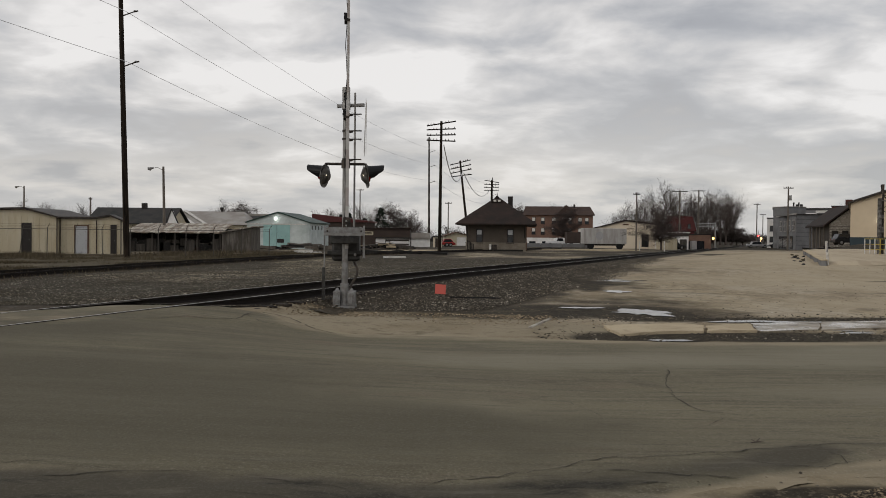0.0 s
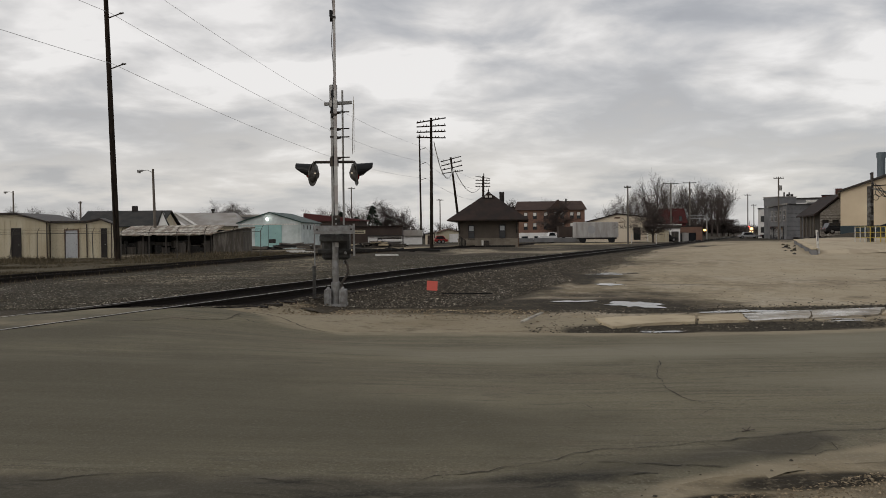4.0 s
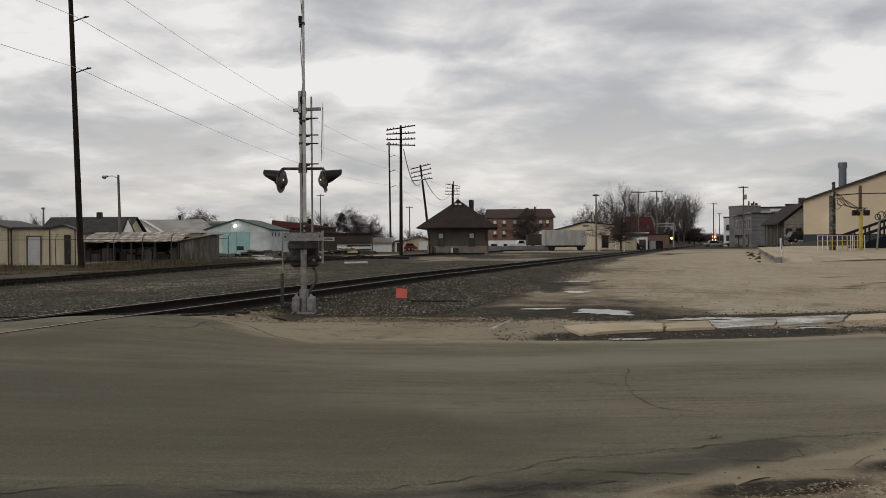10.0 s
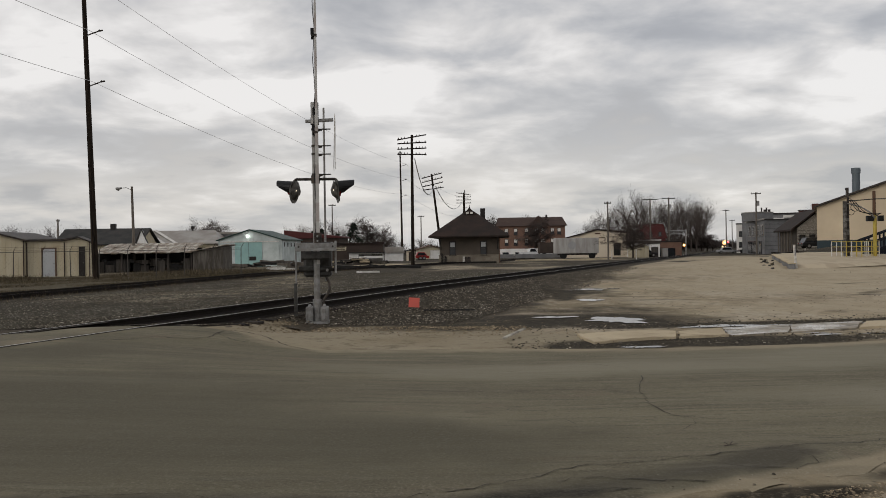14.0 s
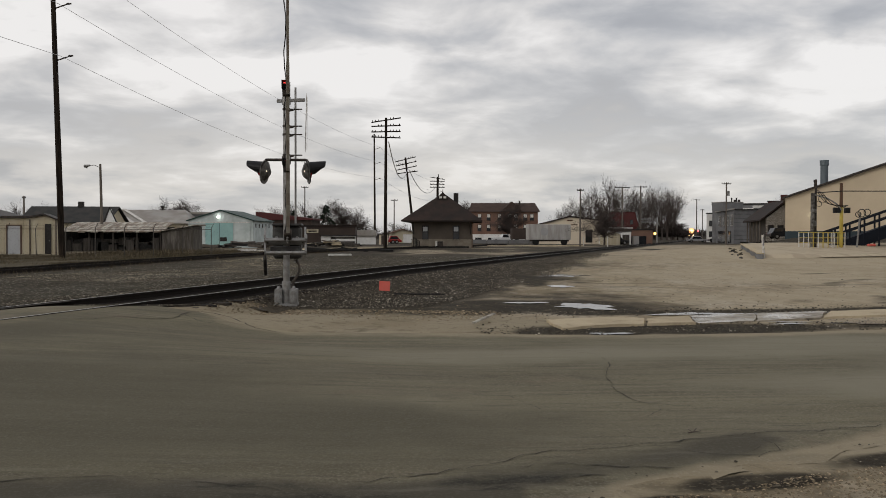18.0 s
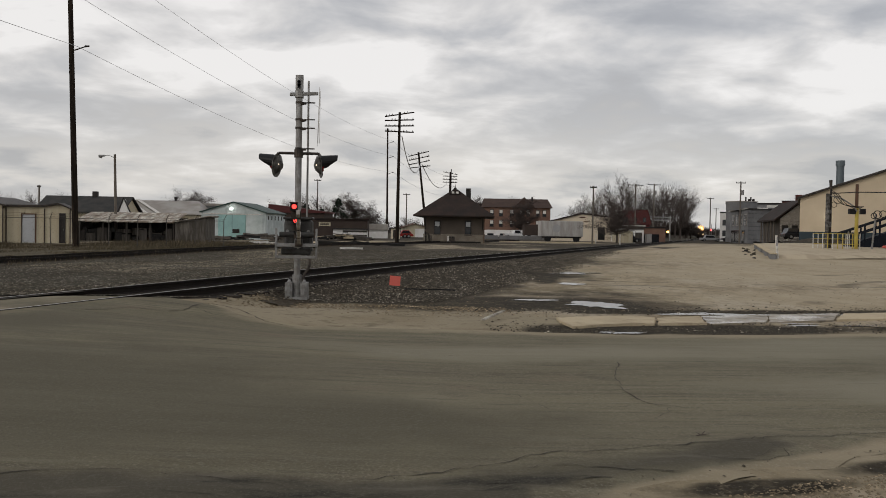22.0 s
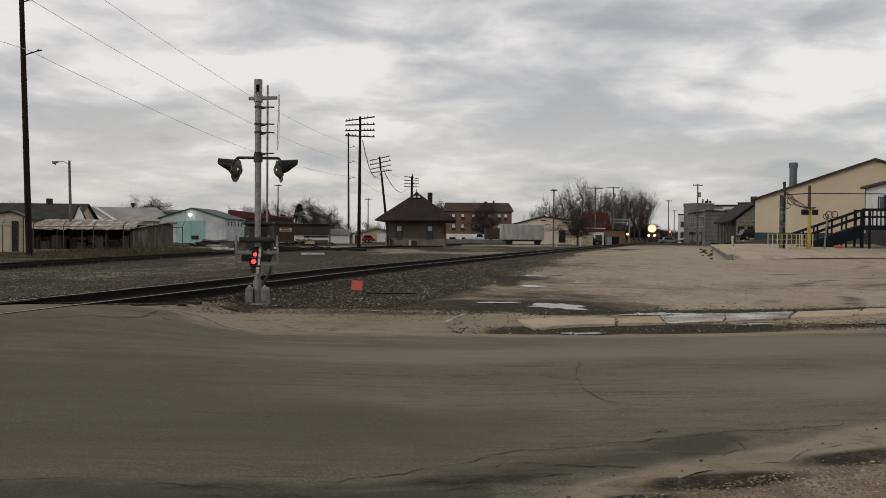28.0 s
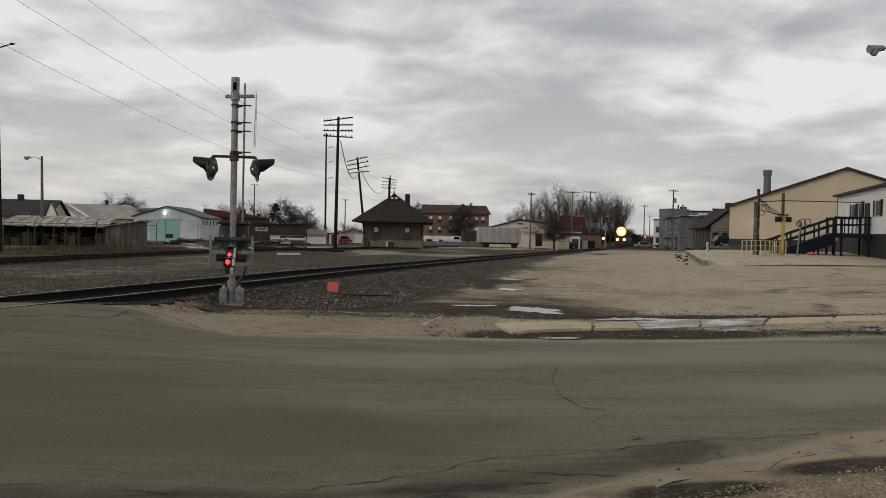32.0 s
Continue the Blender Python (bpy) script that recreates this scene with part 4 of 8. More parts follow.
bed("ballast_main", lambda y: (Vector((OFFSET + SLOPE * y, y, 0)), ALONG), 2.6, 0.03, 17.2, 110, M_BALLAST, "grey crushed stone ballast under the main line")
bed("track_bed", lambda y: (Vector((OFFSET + SLOPE * y, y, 0)), ALONG), 1.15, 0.042, 14.9, 150, M_OILY, "dark oily crushed stone between the rails")
bed("ballast_siding", lambda y: (Vector((siding_x(y), y, 0)), Vector((siding_x(y + 2) - siding_x(y - 2), 4, 0)).normalized()), 1.9, 0.045, -30, 122, M_BALLAST, "grey gravel bed of the siding")
sheet("grass_verge", spaced(-120, 4, 1.0, 8, -20), spaced(10, 140, 1.0, 8, 50), lambda x, y: x < siding_x(y) - 1.6 and y < 62 + 6 * noise.noise((x * 0.2, 0, 0)) and x < -10.5, 0.03, M_GRASS,
      "brown winter grass verge beyond the siding", "grass")


# ---------------------------------------------------------------- crossing signal
M_SHELL = mat("grey_light_shell", (0.17, 0.165, 0.155), 0.45, 0.2, 0.25, 5, 30, 0.05, (0.05, 0.045, 0.04), 0.35, 7)


M_HOUSING = mat("grey_machine_paint", (0.075, 0.074, 0.070), 0.5, 0.1, 0.3, 4, 30, 0.05, (0.030, 0.028, 0.026), 0.4, 6)
M_PEEP = mat("peep_light", (0.9, 0.8, 0.6), 0.3, 0, 0, 1, 1, 0, emit=(1.0, 0.85, 0.62), strength=0.9)


def crossing_signal():
    t = thing("crossing_signal", "railway crossing signal mast with flashing lights and a striped gate arm", "crossing signal", pose(-2.17, 17.7, ground_z(-2.17, 17.7)))
    bm = R(((0, 0, 0.30), (0, 0, 4.72), 0.068, 0.068), n=16)
    rod(bm, (0, 0, 4.52), (0, 0, 4.74), 0.075, 0.075, 16)
    part("mast", bm, M_STEEL, t, "galvanised steel mast")
    bm = R(((0, 0, 0.0), (0, 0, 0.52), 0.10, 0.10), n=14)
    box(bm, -0.24, 0.24, -0.24, 0.24, 0.0, 0.05)
    part("base_pedestal", bm, M_STEEL, t)
    for sx in (-1, 1):
        bm = B((min(sx * 0.08, sx * 0.235), max(sx * 0.08, sx * 0.235), -0.16, 0.16, 0.05, 0.36), (min(sx * 0.115, sx * 0.20), max(sx * 0.115, sx * 0.20), -0.18, -0.16, 0.09, 0.32))
        rod(bm, (sx * 0.155, -0.05, 0.36), (sx * 0.155, -0.05, 0.42), 0.05, 0.03, 8)
        part("junction_box", bm, M_STEEL, t, "grey cast junction box", 0.012)
    part("mast_cap", R(((0, 0, 4.42), (0, 0, 4.50), 0.072, 0.085), ((0, 0, 4.50), (0, 0, 4.78), 0.085, 0.085), ((0, 0, 4.70), (0, 0, 4.72), 0.088, 0.088), n=18), M_STEEL, t, "flared steel mast cap")
    bm = R(((0, -0.080, 4.56), (0, -0.090, 4.56), 0.035, 0.035), ((0, -0.080, 4.64), (0, -0.090, 4.64), 0.035, 0.035), n=14)
    box(bm, -0.035, 0.035, -0.090, -0.080, 4.50, 4.64)
    part("hand_hole", bm, M_BLACK, t, "dark open hand hole in the cap")
    # crossbuck boards, seen almost edge on
    for k, (a, w) in enumerate(((9, 0.42), (-9, 0.445))):
        bm = bmesh.new()
        box(bm, -0.004, 0.004, -0.64, 0.64, -0.115, 0.115)
        bmesh.ops.rotate(bm, verts=bm.verts[:], matrix=Matrix.Rotation(radians(56 if k else -56), 3, "X"))
        bmesh.ops.rotate(bm, verts=bm.verts[:], matrix=Matrix.Rotation(radians(5.0 if k else 8.5), 3, "Z"))
        bmesh.ops.translate(bm, verts=bm.verts[:], vec=(w, -0.05, 3.90))
        part("crossbuck_board", bm, M_WHITEPAINT, t, "white crossbuck board seen edge on")
    for z, l in ((4.20, 0.34), (3.84, 0.34), (3.66, 0.34), (3.22, 0.34)):
        bm = R(((0, 0, z), (l, -0.03, z), 0.014), n=6)
        rod(bm, (0, 0, z - 0.02), (0, 0, z + 0.02), 0.082, 0.082, 14)
        rod(bm, (0.05, -0.05, z - 0.03), (0.16, -0.04, z - 0.02), 0.03, 0.02, 6)
        part("sign_bracket", bm, M_DARKSTEEL, t)
    # short cross arm near the top
    bm = bmesh.new()
    box(bm, -0.20, 0.40, -0.03, 0.03, 4.33, 4.40)
    for v in bm.verts:
        v.co.z += 0.10 * (v.co.x if v.co.x > 0 else -0.4 * v.co.x)
    rod(bm, (0, 0, 4.30), (0, 0, 4.46), 0.095, 0.095, 12)
    part("top_bracket", bm, M_STEEL, t, "", 0.008)
    part("bell_pipe", R(((0.16, 0.30, 0.9), (0.16, 0.30, 4.72), 0.022, 0.022), n=8), M_STEEL, t, "thin steel pipe behind the mast")
    # flashing light units, facing along the street
    bm = R(((-0.42, 0, 3.12), (0.42, 0, 3.12), 0.03, 0.03), n=8)
    rod(bm, (0, 0, 3.03), (0, 0, 3.20), 0.095, 0.095, 12)
    for sx in (-1, 1):
        rod(bm, (sx * 0.42, 0, 3.13), (sx * 0.50, 0, 3.02), 0.028, 0.028, 8)
    part("light_crossarm", bm, M_DARKSTEEL, t, "dark steel crossarm for the lights")
    for sx in (-1, 1):
        unit = part("flashing_light", R(((sx * 0.40, 0, 2.89), (sx * 0.47, 0, 2.90), 0.10, 0.17), n=16), M_DARKSTEEL, t)
        turn = Matrix.Rotation(radians(sx * 14), 4, "Z") @ Matrix.Rotation(radians(sx * -6), 4, "Y")
        bm = bmesh.new()
        rod(bm, (sx * -0.05, 0, 0), (sx * -0.035, 0, 0), 0.255, 0.255, 28)
        rod(bm, (sx * -0.16, 0, -0.02), (sx * -0.05, 0, 0), 0.07, 0.23, 20)
        bmesh.ops.transform(bm, matrix=Matrix.Translation((sx * 0.50, 0, 2.86)) @ turn, verts=bm.verts[:])
        part("background_disc", bm, M_SHELL, unit, "grey backing shell of the light")
        bm = R(((0, 0.0, 0), (0, -0.012, 0), 0.022, 0.022), n=10)
        bmesh.ops.translate(bm, verts=bm.verts[:], vec=(sx * 0.41, -0.135, 2.87))
        part("peep_light", bm, M_PEEP, unit, "small lit indicator on the shell")
        bm = bmesh.new()
        n = 18
        ring_a, ring_b, ring_c = [], [], []
        for i in range(n + 1):
            k = math.pi * (-0.36 + 1.72 * i / n)
            low = max(0.0, -math.sin(k))
            reach = 0.33 - 0.21 * low - 0.04 * (1 - math.sin(max(0, k)))
            ring_a.append(bm.verts.new((sx * -0.05, 0.155 * math.cos(k), 0.155 * math.sin(k))))
            ring_b.append(bm.verts.new((sx * reach, 0.130 * math.cos(k), 0.130 * math.sin(k) + 0.015)))
            ring_c.append(bm.verts.new((sx * -0.05, 0.143 * math.cos(k), 0.143 * math.sin(k))))
        for i in range(n):
            bm.faces.new((ring_a[i], ring_a[i + 1], ring_b[i + 1], ring_b[i]))
            bm.faces.new((ring_c[i], ring_c[i + 1], ring_b[i + 1], ring_b[i]))
        bmesh.ops.transform(bm, matrix=Matrix.Translation((sx * 0.52, 0, 2.93)) @ turn, verts=bm.verts[:])
        part("hood", bm, M_BLACK, unit, "black visor over the lens")
        bm = R(((sx * -0.03, 0, 0), (sx * 0.02, 0, 0), 0.13, 0.12), ((sx * 0.02, 0, 0), (sx * (0.09 if sx < 0 else 0.02), 0, 0), 0.12, 0.07), n=20)
        bmesh.ops.transform(bm, matrix=Matrix.Translation((sx * 0.50, 0, 2.86)) @ turn, verts=bm.verts[:])
        part("lens", bm, M_REDOFF, unit, "unlit red glass lens")
    # gate machine
    bm = B((-0.30, 0.30, 0.06, 0.42, 1.0, 1.70))
    part("gate_machine", bm, M_HOUSING, t, "dark grey steel gate machine housing", 0.05)
    part("machine_lid", B((-0.32, 0.32, 0.03, 0.45, 1.70, 1.76)), M_HOUSING, t, "", 0.02)
    part("machine_rib", B((-0.04, 0.04, 0.035, 0.06, 1.02, 1.68)), M_HOUSING, t, "", 0.008)
    for x in (-0.22, 0.22):
        for z in (1.15, 1.45):
            part("cover_bolt", R(((x, 0.06, z), (x, 0.0, z), 0.035, 0.03), n=10), M_STEEL, t)
    bm = bmesh.new()
    pipe(bm, [(0.20, 0.1, 0.98), (0.26, 0.06, 0.86), (0.27, 0.03, 0.74), (0.22, 0.0, 0.62), (0.15, -0.03, 0.52), (0.13, -0.05, 0.38)], 0.028, 8)
    part("cable_conduit", bm, M_DARKSTEEL, t, "curved cable conduit")
    # the gate arm, upright in its own space
    arm = part("gate_arm_hub", R(((-0.36, 0.2, 0), (0.36, 0.2, 0), 0.06, 0.06), n=12), M_HOUSING, t)
    arm.location = (0.0, -0.16, 1.18)
    tube = bmesh.new()
    box(tube, -0.036, 0.036, -0.046, 0.046, 0.10, 3.3)
    box(tube, -0.027, 0.027, -0.037, 0.037, 3.3, 5.7)
    box(tube, -0.020, 0.020, -0.030, 0.030, 5.7, 7.65)
    bmesh.ops.translate(tube, verts=tube.verts[:], vec=(0.055, 0, 0))
    part("gate_arm", tube, M_ARM, arm, "red and white striped gate arm", 0.004)
    for z, lit in ((7.29, M_REDLENS), (5.09, M_REDLENS), (3.01, M_REDOFF)):
        lamp = part("arm_lamp", B((-0.035, 0.045, 0.05, 0.15, z - 0.13, z + 0.01)), M_BLACK, arm, "black lamp housing", 0.01)
        bm = R(((0.005, 0.10, z + 0.005), (0.005, 0.10, z + 0.03), 0.030, 0.030), ((0.005, 0.10, z + 0.03), (0.005, 0.10, z + 0.045), 0.030, 0.018), n=14)
        part("lamp_lens", bm, lit, lamp, "red lens facing the arm's tip")
        part("lamp_hood", B((-0.045, 0.055, 0.048, 0.056, z - 0.02, z + 0.10), (-0.045, 0.055, 0.144, 0.152, z - 0.02, z + 0.07), (-0.045, -0.037, 0.056, 0.144, z - 0.02, z + 0.08), (0.047, 0.055, 0.056, 0.144, z - 0.02, z + 0.08)), M_BLACK, lamp, "black lamp hood")
        part("lamp_clip", B((-0.03, 0.09, -0.05, 0.05, z - 0.10, z - 0.05)), M_DARKSTEEL, arm)
    part("arm_bracket", B((-0.03, 0.13, -0.08, 0.06, 0.42, 0.78)), M_DARKSTEEL, arm, "dark arm clamp", 0.015)
    for z in (0.50, 0.60, 0.70):
        part("clamp_bolt", R(((0.04, -0.12, z), (0.04, -0.09, z), 0.022, 0.022), n=8), M_STEEL, arm)
    bm = bmesh.new()
    pts = [(0.015 - 0.02 * math.sin(1.7 * i), 0.055, 0.3 + 0.35 * i) for i in range(21)]
    pipe(bm, pts, 0.009, 5)
    part("lamp_cable", bm, M_BLACK, arm, "loose lamp cable")
    part("counterweight_arm", B((-0.435, -0.405, -0.05, 0.03, -0.50, 0.60)), M_STEEL, arm, "long steel counterweight bar", 0.006)
    part("counterweight", B((-0.47, -0.40, -0.06, 0.05, -1.0, -0.30)), M_HOUSING, arm, "dark iron counterweight bar", 0.01)
    part("counterweight_arm", B((0.40, 0.445, -0.06, 0.04, -0.10, 0.60)), M_STEEL, arm, "", 0.006)
    for sx in (-1, 1):
        part("yoke_side", B((sx * 0.41 - 0.02, sx * 0.41 + 0.02, -0.30, 0.30, 0.40, 0.48)), M_STEEL, arm, "pale steel yoke side plate", 0.004)
        part("yoke_bolt", R(((sx * 0.36, -0.10, 0.48), (sx * 0.36, -0.085, 0.48), 0.022, 0.022), n=8), M_DARKSTEEL, arm)
    # added block, stands in for the dark shaded space under the yoke bar
    part("spring_box", B((-0.31, 0.31, -0.24, -0.09, 0.20, 0.37)), M_HOUSING, arm, "added dark grey block standing in for the shaded gap behind the yoke", 0.03)
    part("arm_yoke", B((-0.43, 0.43, -0.085, -0.015, 0.38, 0.56)), M_STEEL, arm, "pale steel yoke plate", 0.004)
    part("arm_yoke", B((-0.43, 0.43, -0.32, -0.26, 0.38, 0.44)), M_STEEL, arm, "pale steel yoke bar", 0.004)
    return t, arm


def arm_material():
    m = bpy.data.materials.new("striped_gate_arm")
    m.use_nodes = True
    nt = m.node_tree
    N, L = nt.nodes.new, nt.links.new
    b = nt.nodes["Principled BSDF"]
    co, sp = N("ShaderNodeTexCoord"), N("ShaderNodeSeparateXYZ")
    L(co.outputs["Object"], sp.inputs[0])
    w = N("ShaderNodeMath")
    w.operation = "PINGPONG"
    L(sp.outputs["Z"], w.inputs[0])
    w.inputs[1].default_value = 0.4064
    g = N("ShaderNodeMath")
    g.operation = "GREATER_THAN"
    L(w.outputs[0], g.inputs[0])
    g.inputs[1].default_value = 0.2032
    x = N("ShaderNodeMixRGB")
    L(g.outputs[0], x.inputs[0])
    x.inputs[1].default_value, x.inputs[2].default_value = (0.52, 0.51, 0.49, 1), (0.42, 0.38, 0.36, 1)
    n = N("ShaderNodeTexNoise")
    n.inputs["Scale"].default_value = 14
    L(co.outputs["Object"], n.inputs["Vector"])
    y = N("ShaderNodeMixRGB")
    y.blend_type = "MULTIPLY"
    y.inputs[0].default_value = 0.35
    L(x.outputs[0], y.inputs[1])
    L(n.outputs[0], y.inputs[2])
    L(y.outputs[0], b.inputs["Base Color"])
    b.inputs["Roughness"].default_value = 0.5
    return m


M_ARM = arm_material()
SIGNAL, ARM = crossing_signal()

# ---------------------------------------------------------------- the train
TRACK_ROLL = math.degrees(math.atan(SLOPE))
M_LOCO = mat("locomotive_orange", (0.060, 0.030, 0.020), 0.6, 0, 0.25, 1.2, 12, 0.05, (0.07, 0.04, 0.03), 0.4, 1.5)
M_LOCODARK = mat("locomotive_dark", (0.022, 0.020, 0.020), 0.7, 0, 0.3, 1.2, 12, 0.05, (0.05, 0.042, 0.036), 0.3, 1.5)
M_HEADLAMP = mat("headlamp", (1, 0.9, 0.7), 0.3, 0, 0, 1, 1, 0, emit=(1.0, 0.66, 0.30), strength=3.4)
# emissive colour that paints the headlamps' glare
M_GLOW = mat("headlamp_glow", (1, 0.8, 0.5), 0.3, 0, 0, 1, 1, 0, emit=(1.0, 0.46, 0.13), strength=1.5)
M_CAR = mat("hopper_brown", (0.055, 0.032, 0.026), 0.8, 0, 0.3, 0.8, 9, 0.1, (0.03, 0.022, 0.02), 0.4, 1.2)


def truck_parts(t, y):
    part("bogie_frame", B((-1.05, 1.05, y - 1.3, y + 1.3, 0.42, 0.80)), M_LOCODARK, t, "", 0.05)
    for dy in (-1.1, 0, 1.1):
        part("wheelset", R(((-0.80, y + dy, 0.5), (-0.66, y + dy, 0.5), 0.5, 0.5), ((0.66, y + dy, 0.5), (0.80, y + dy, 0.5), 0.5, 0.5), ((-0.7, y + dy, 0.5), (0.7, y + dy, 0.5), 0.09, 0.09), n=18), M_DARKSTEEL, t)


def locomotive(first):
    """Nose at y = 0, the body stretching along +y; z = 0 at the rail heads."""
    t = thing("locomotive", "dark orange diesel freight locomotive with lit headlamps" if first else "dark orange diesel freight locomotive coupled behind the first", "locomotive", group="train")
    part("underframe", B((-1.5, 1.5, 0.35, 22.0, 1.25, 1.62)), M_LOCODARK, t, "", 0.04)
    bm = bmesh.new()
    prism(bm, [(-0.95, 1.62), (0.95, 1.62), (0.95, 2.75), (0.6, 2.98), (-0.6, 2.98), (-0.95, 2.75)], 1.2, 2.9)
    part("nose", bm, M_LOCO, t, "sloped orange nose", 0.06)
    bm = bmesh.new()
    prism(bm, [(-1.52, 1.62), (1.52, 1.62), (1.52, 3.9), (1.05, 4.45), (-1.05, 4.45), (-1.52, 3.9)], 2.9, 5.6)
    cab = part("cab", bm, M_LOCO, t, "orange cab", 0.04)
    for x0, x1 in ((-1.35, -0.78), (-0.68, -0.08), (0.08, 0.68), (0.78, 1.35)):
        part("windshield", B((x0, x1, 2.86, 2.895, 3.2, 3.85)), M_BLACK, cab)
    part("long_hood", B((-0.95, 0.95, 5.6, 20.6, 1.62, 4.3)), M_LOCODARK, t, "dark long hood", 0.12)
    part("radiator_wing", B((-1.5, 1.5, 16.2, 20.2, 3.6, 4.35)), M_LOCODARK, t, "", 0.06)
    part("fuel_tank", B((-1.35, 1.35, 7.4, 13.6, 0.35, 1.25)), M_LOCODARK, t, "", 0.15)
    part("snow_plough", B((-1.4, 1.4, 0.18, 0.42, 0.15, 0.95)), M_LOCODARK, t, "black snow plough", 0.03)
    part("pilot", B((-1.5, 1.5, 0.34, 0.60, 0.95, 1.62)), M_LOCO, t, "", 0.02)
    part("coupler", B((-0.16, 0.16, -0.3, 0.4, 0.75, 1.05)), M_DARKSTEEL, t, "", 0.04)
    for sx in (-1, 1):
        bm = bmesh.new()
        for y in [0.6 + 1.6 * i for i in range(14)]:
            rod(bm, (sx * 1.46, y, 1.6), (sx * 1.46, y, 2.65), 0.018, 0.018, 5)
        rod(bm, (sx * 1.46, 0.6, 2.65), (sx * 1.46, 21.4, 2.65), 0.018, 0.018, 5)
        part("handrail", bm, M_STEEL, t)
    truck_parts(t, 3.4)
    truck_parts(t, 17.8)
    if first:
        # added disc: the glare round the headlamps as a glowing shape
        part("headlamp_reflector", R(((0, 2.72, 4.21), (0, 2.70, 4.21), 1.30, 1.30), n=24), M_GLOW, t, "added warm glowing disc painting the headlamps' glare")
        part("headlamp_housing", B((-0.58, 0.58, 2.72, 2.9, 3.88, 4.54)), M_LOCODARK, t, "", 0.02)
        # lamps built oversize, putting part of their glare into the shape
        for sx in (-1, 1):
            part("headlamp", R(((sx * 0.24, 2.71, 4.21), (sx * 0.24, 2.66, 4.21), 0.52, 0.48), n=16), M_HEADLAMP, t, "blazing warm white headlamp")
            part("ditch_lamp", R(((sx * 0.92, 0.30, 1.95), (sx * 0.92, 0.24, 1.95), 0.38, 0.36), n=16), M_HEADLAMP, t, "bright warm ditch lamp")
            part("ditch_lamp_bracket", B((sx * 0.92 - 0.05, sx * 0.92 + 0.05, 0.31, 0.42, 1.6, 1.95)), M_LOCODARK, t)
    return t


def hopper_car():
    t = thing("hopper_car", "dark brown covered freight hopper car", "freight car", group="train")
    bm = bmesh.new()
    prism(bm, [(-1.5, 1.9), (-0.8, 1.1), (0.8, 1.1), (1.5, 1.9), (1.5, 4.1), (1.1, 4.55), (-1.1, 4.55), (-1.5, 4.1)], 1.2, 16.4)
    part("body", bm, M_CAR, t, "", 0.04)
    part("underframe", B((-0.5, 0.5, 0.2, 17.4, 0.9, 1.2)), M_LOCODARK, t)
    for y in (1.2, 16.35):
        part("end_ladder", B((-1.5, -1.0, y - 0.05, y + 0.06, 1.2, 4.1)), M_LOCODARK, t)
    for sx in (-1, 1):
        for i in range(9):
            part("side_post", B((sx * 1.52 - 0.04, sx * 1.52 + 0.04, 2.0 + i * 1.7, 2.12 + i * 1.7, 1.9, 4.1)), M_CAR, t)
    truck_parts(t, 2.4)
    truck_parts(t, 15.2)
    return t


TRAIN = [(locomotive(True), 0.0), (locomotive(False), 22.4)]
first_car = hopper_car()
TRAIN.append((first_car, 45.0))
for i in range(1, 9):
    TRAIN.append((copy_thing(first_car, Matrix.Identity(4)), 45.0 + 17.6 * i))

# ---------------------------------------------------------------- building kit
M_CREAM = mat("cream_metal_siding", (0.535, 0.486, 0.368), 0.6, 0, 0.08, 0.5, 10, 0.05, (0.421, 0.356, 0.243), 0.3, 0.9, 0.2, stretch=(2, 2, 0.4))
M_WARE = mat("pale_tan_siding", (0.66, 0.575, 0.45), 0.6, 0, 0.06, 0.3, 10, 0.03, (0.56, 0.48, 0.37), 0.25, 0.5, 0.2)
M_TAN = mat("tan_metal_siding", (0.608, 0.504, 0.362), 0.55, 0, 0.05, 0.3, 10, 0.03, (0.532, 0.436, 0.311), 0.25, 0.5, 0.2)
M_BLUEBAND = mat("slate_blue_band", (0.035, 0.052, 0.062), 0.6, 0, 0.2, 0.5, 10, 0.05)
M_TEAL = mat("teal_painted_door", (0.33, 0.52, 0.50), 0.6, 0, 0.1, 0.6, 12, 0.05, (0.26, 0.42, 0.41), 0.3, 0.8)
M_PALEGREEN = mat("pale_metal_siding", (0.55, 0.60, 0.59), 0.6, 0, 0.08, 0.6, 12, 0.05, (0.38, 0.43, 0.42), 0.25, 0.8)
M_GREENROOF = mat("green_metal_roof", (0.020, 0.050, 0.040), 0.5, 0.1, 0.15, 0.6, 8, 0.05)
M_DARKROOF = mat("dark_shingle_roof", (0.031, 0.034, 0.033), 0.85, 0, 0.2, 0.8, 9, 0.25, (0.05, 0.046, 0.044), 0.3, 1.0)
M_BROWNROOF = mat("brown_shingle_roof", (0.044, 0.029, 0.024), 0.85, 0, 0.2, 0.7, 9, 0.3, (0.025, 0.020, 0.018), 0.4, 0.8)
M_REDROOF = mat("rusty_red_roof", (0.085, 0.026, 0.025), 0.7, 0, 0.15, 0.7, 9, 0.1)
M_RUSTROOF = mat("rust_streaked_tin", (0.56, 0.53, 0.46), 0.65, 0.05, 0.25, 1.2, 8, 0.1, (0.23, 0.185, 0.145), 0.40, 1.6, 0.08, stretch=(1.6, 0.4, 1))
M_GREYWOOD = mat("weathered_boards", (0.096, 0.086, 0.077), 0.9, 0, 0.25, 1.5, 12, 0.3, (0.052, 0.046, 0.040), 0.4, 1.2, stretch=(4, 4, 0.5))
M_SHEDWOOD = mat("pale_weathered_boards", (0.200, 0.182, 0.158), 0.9, 0, 0.3, 1.5, 12, 0.3, (0.075, 0.066, 0.056), 0.45, 1.4, stretch=(4, 4, 0.5))
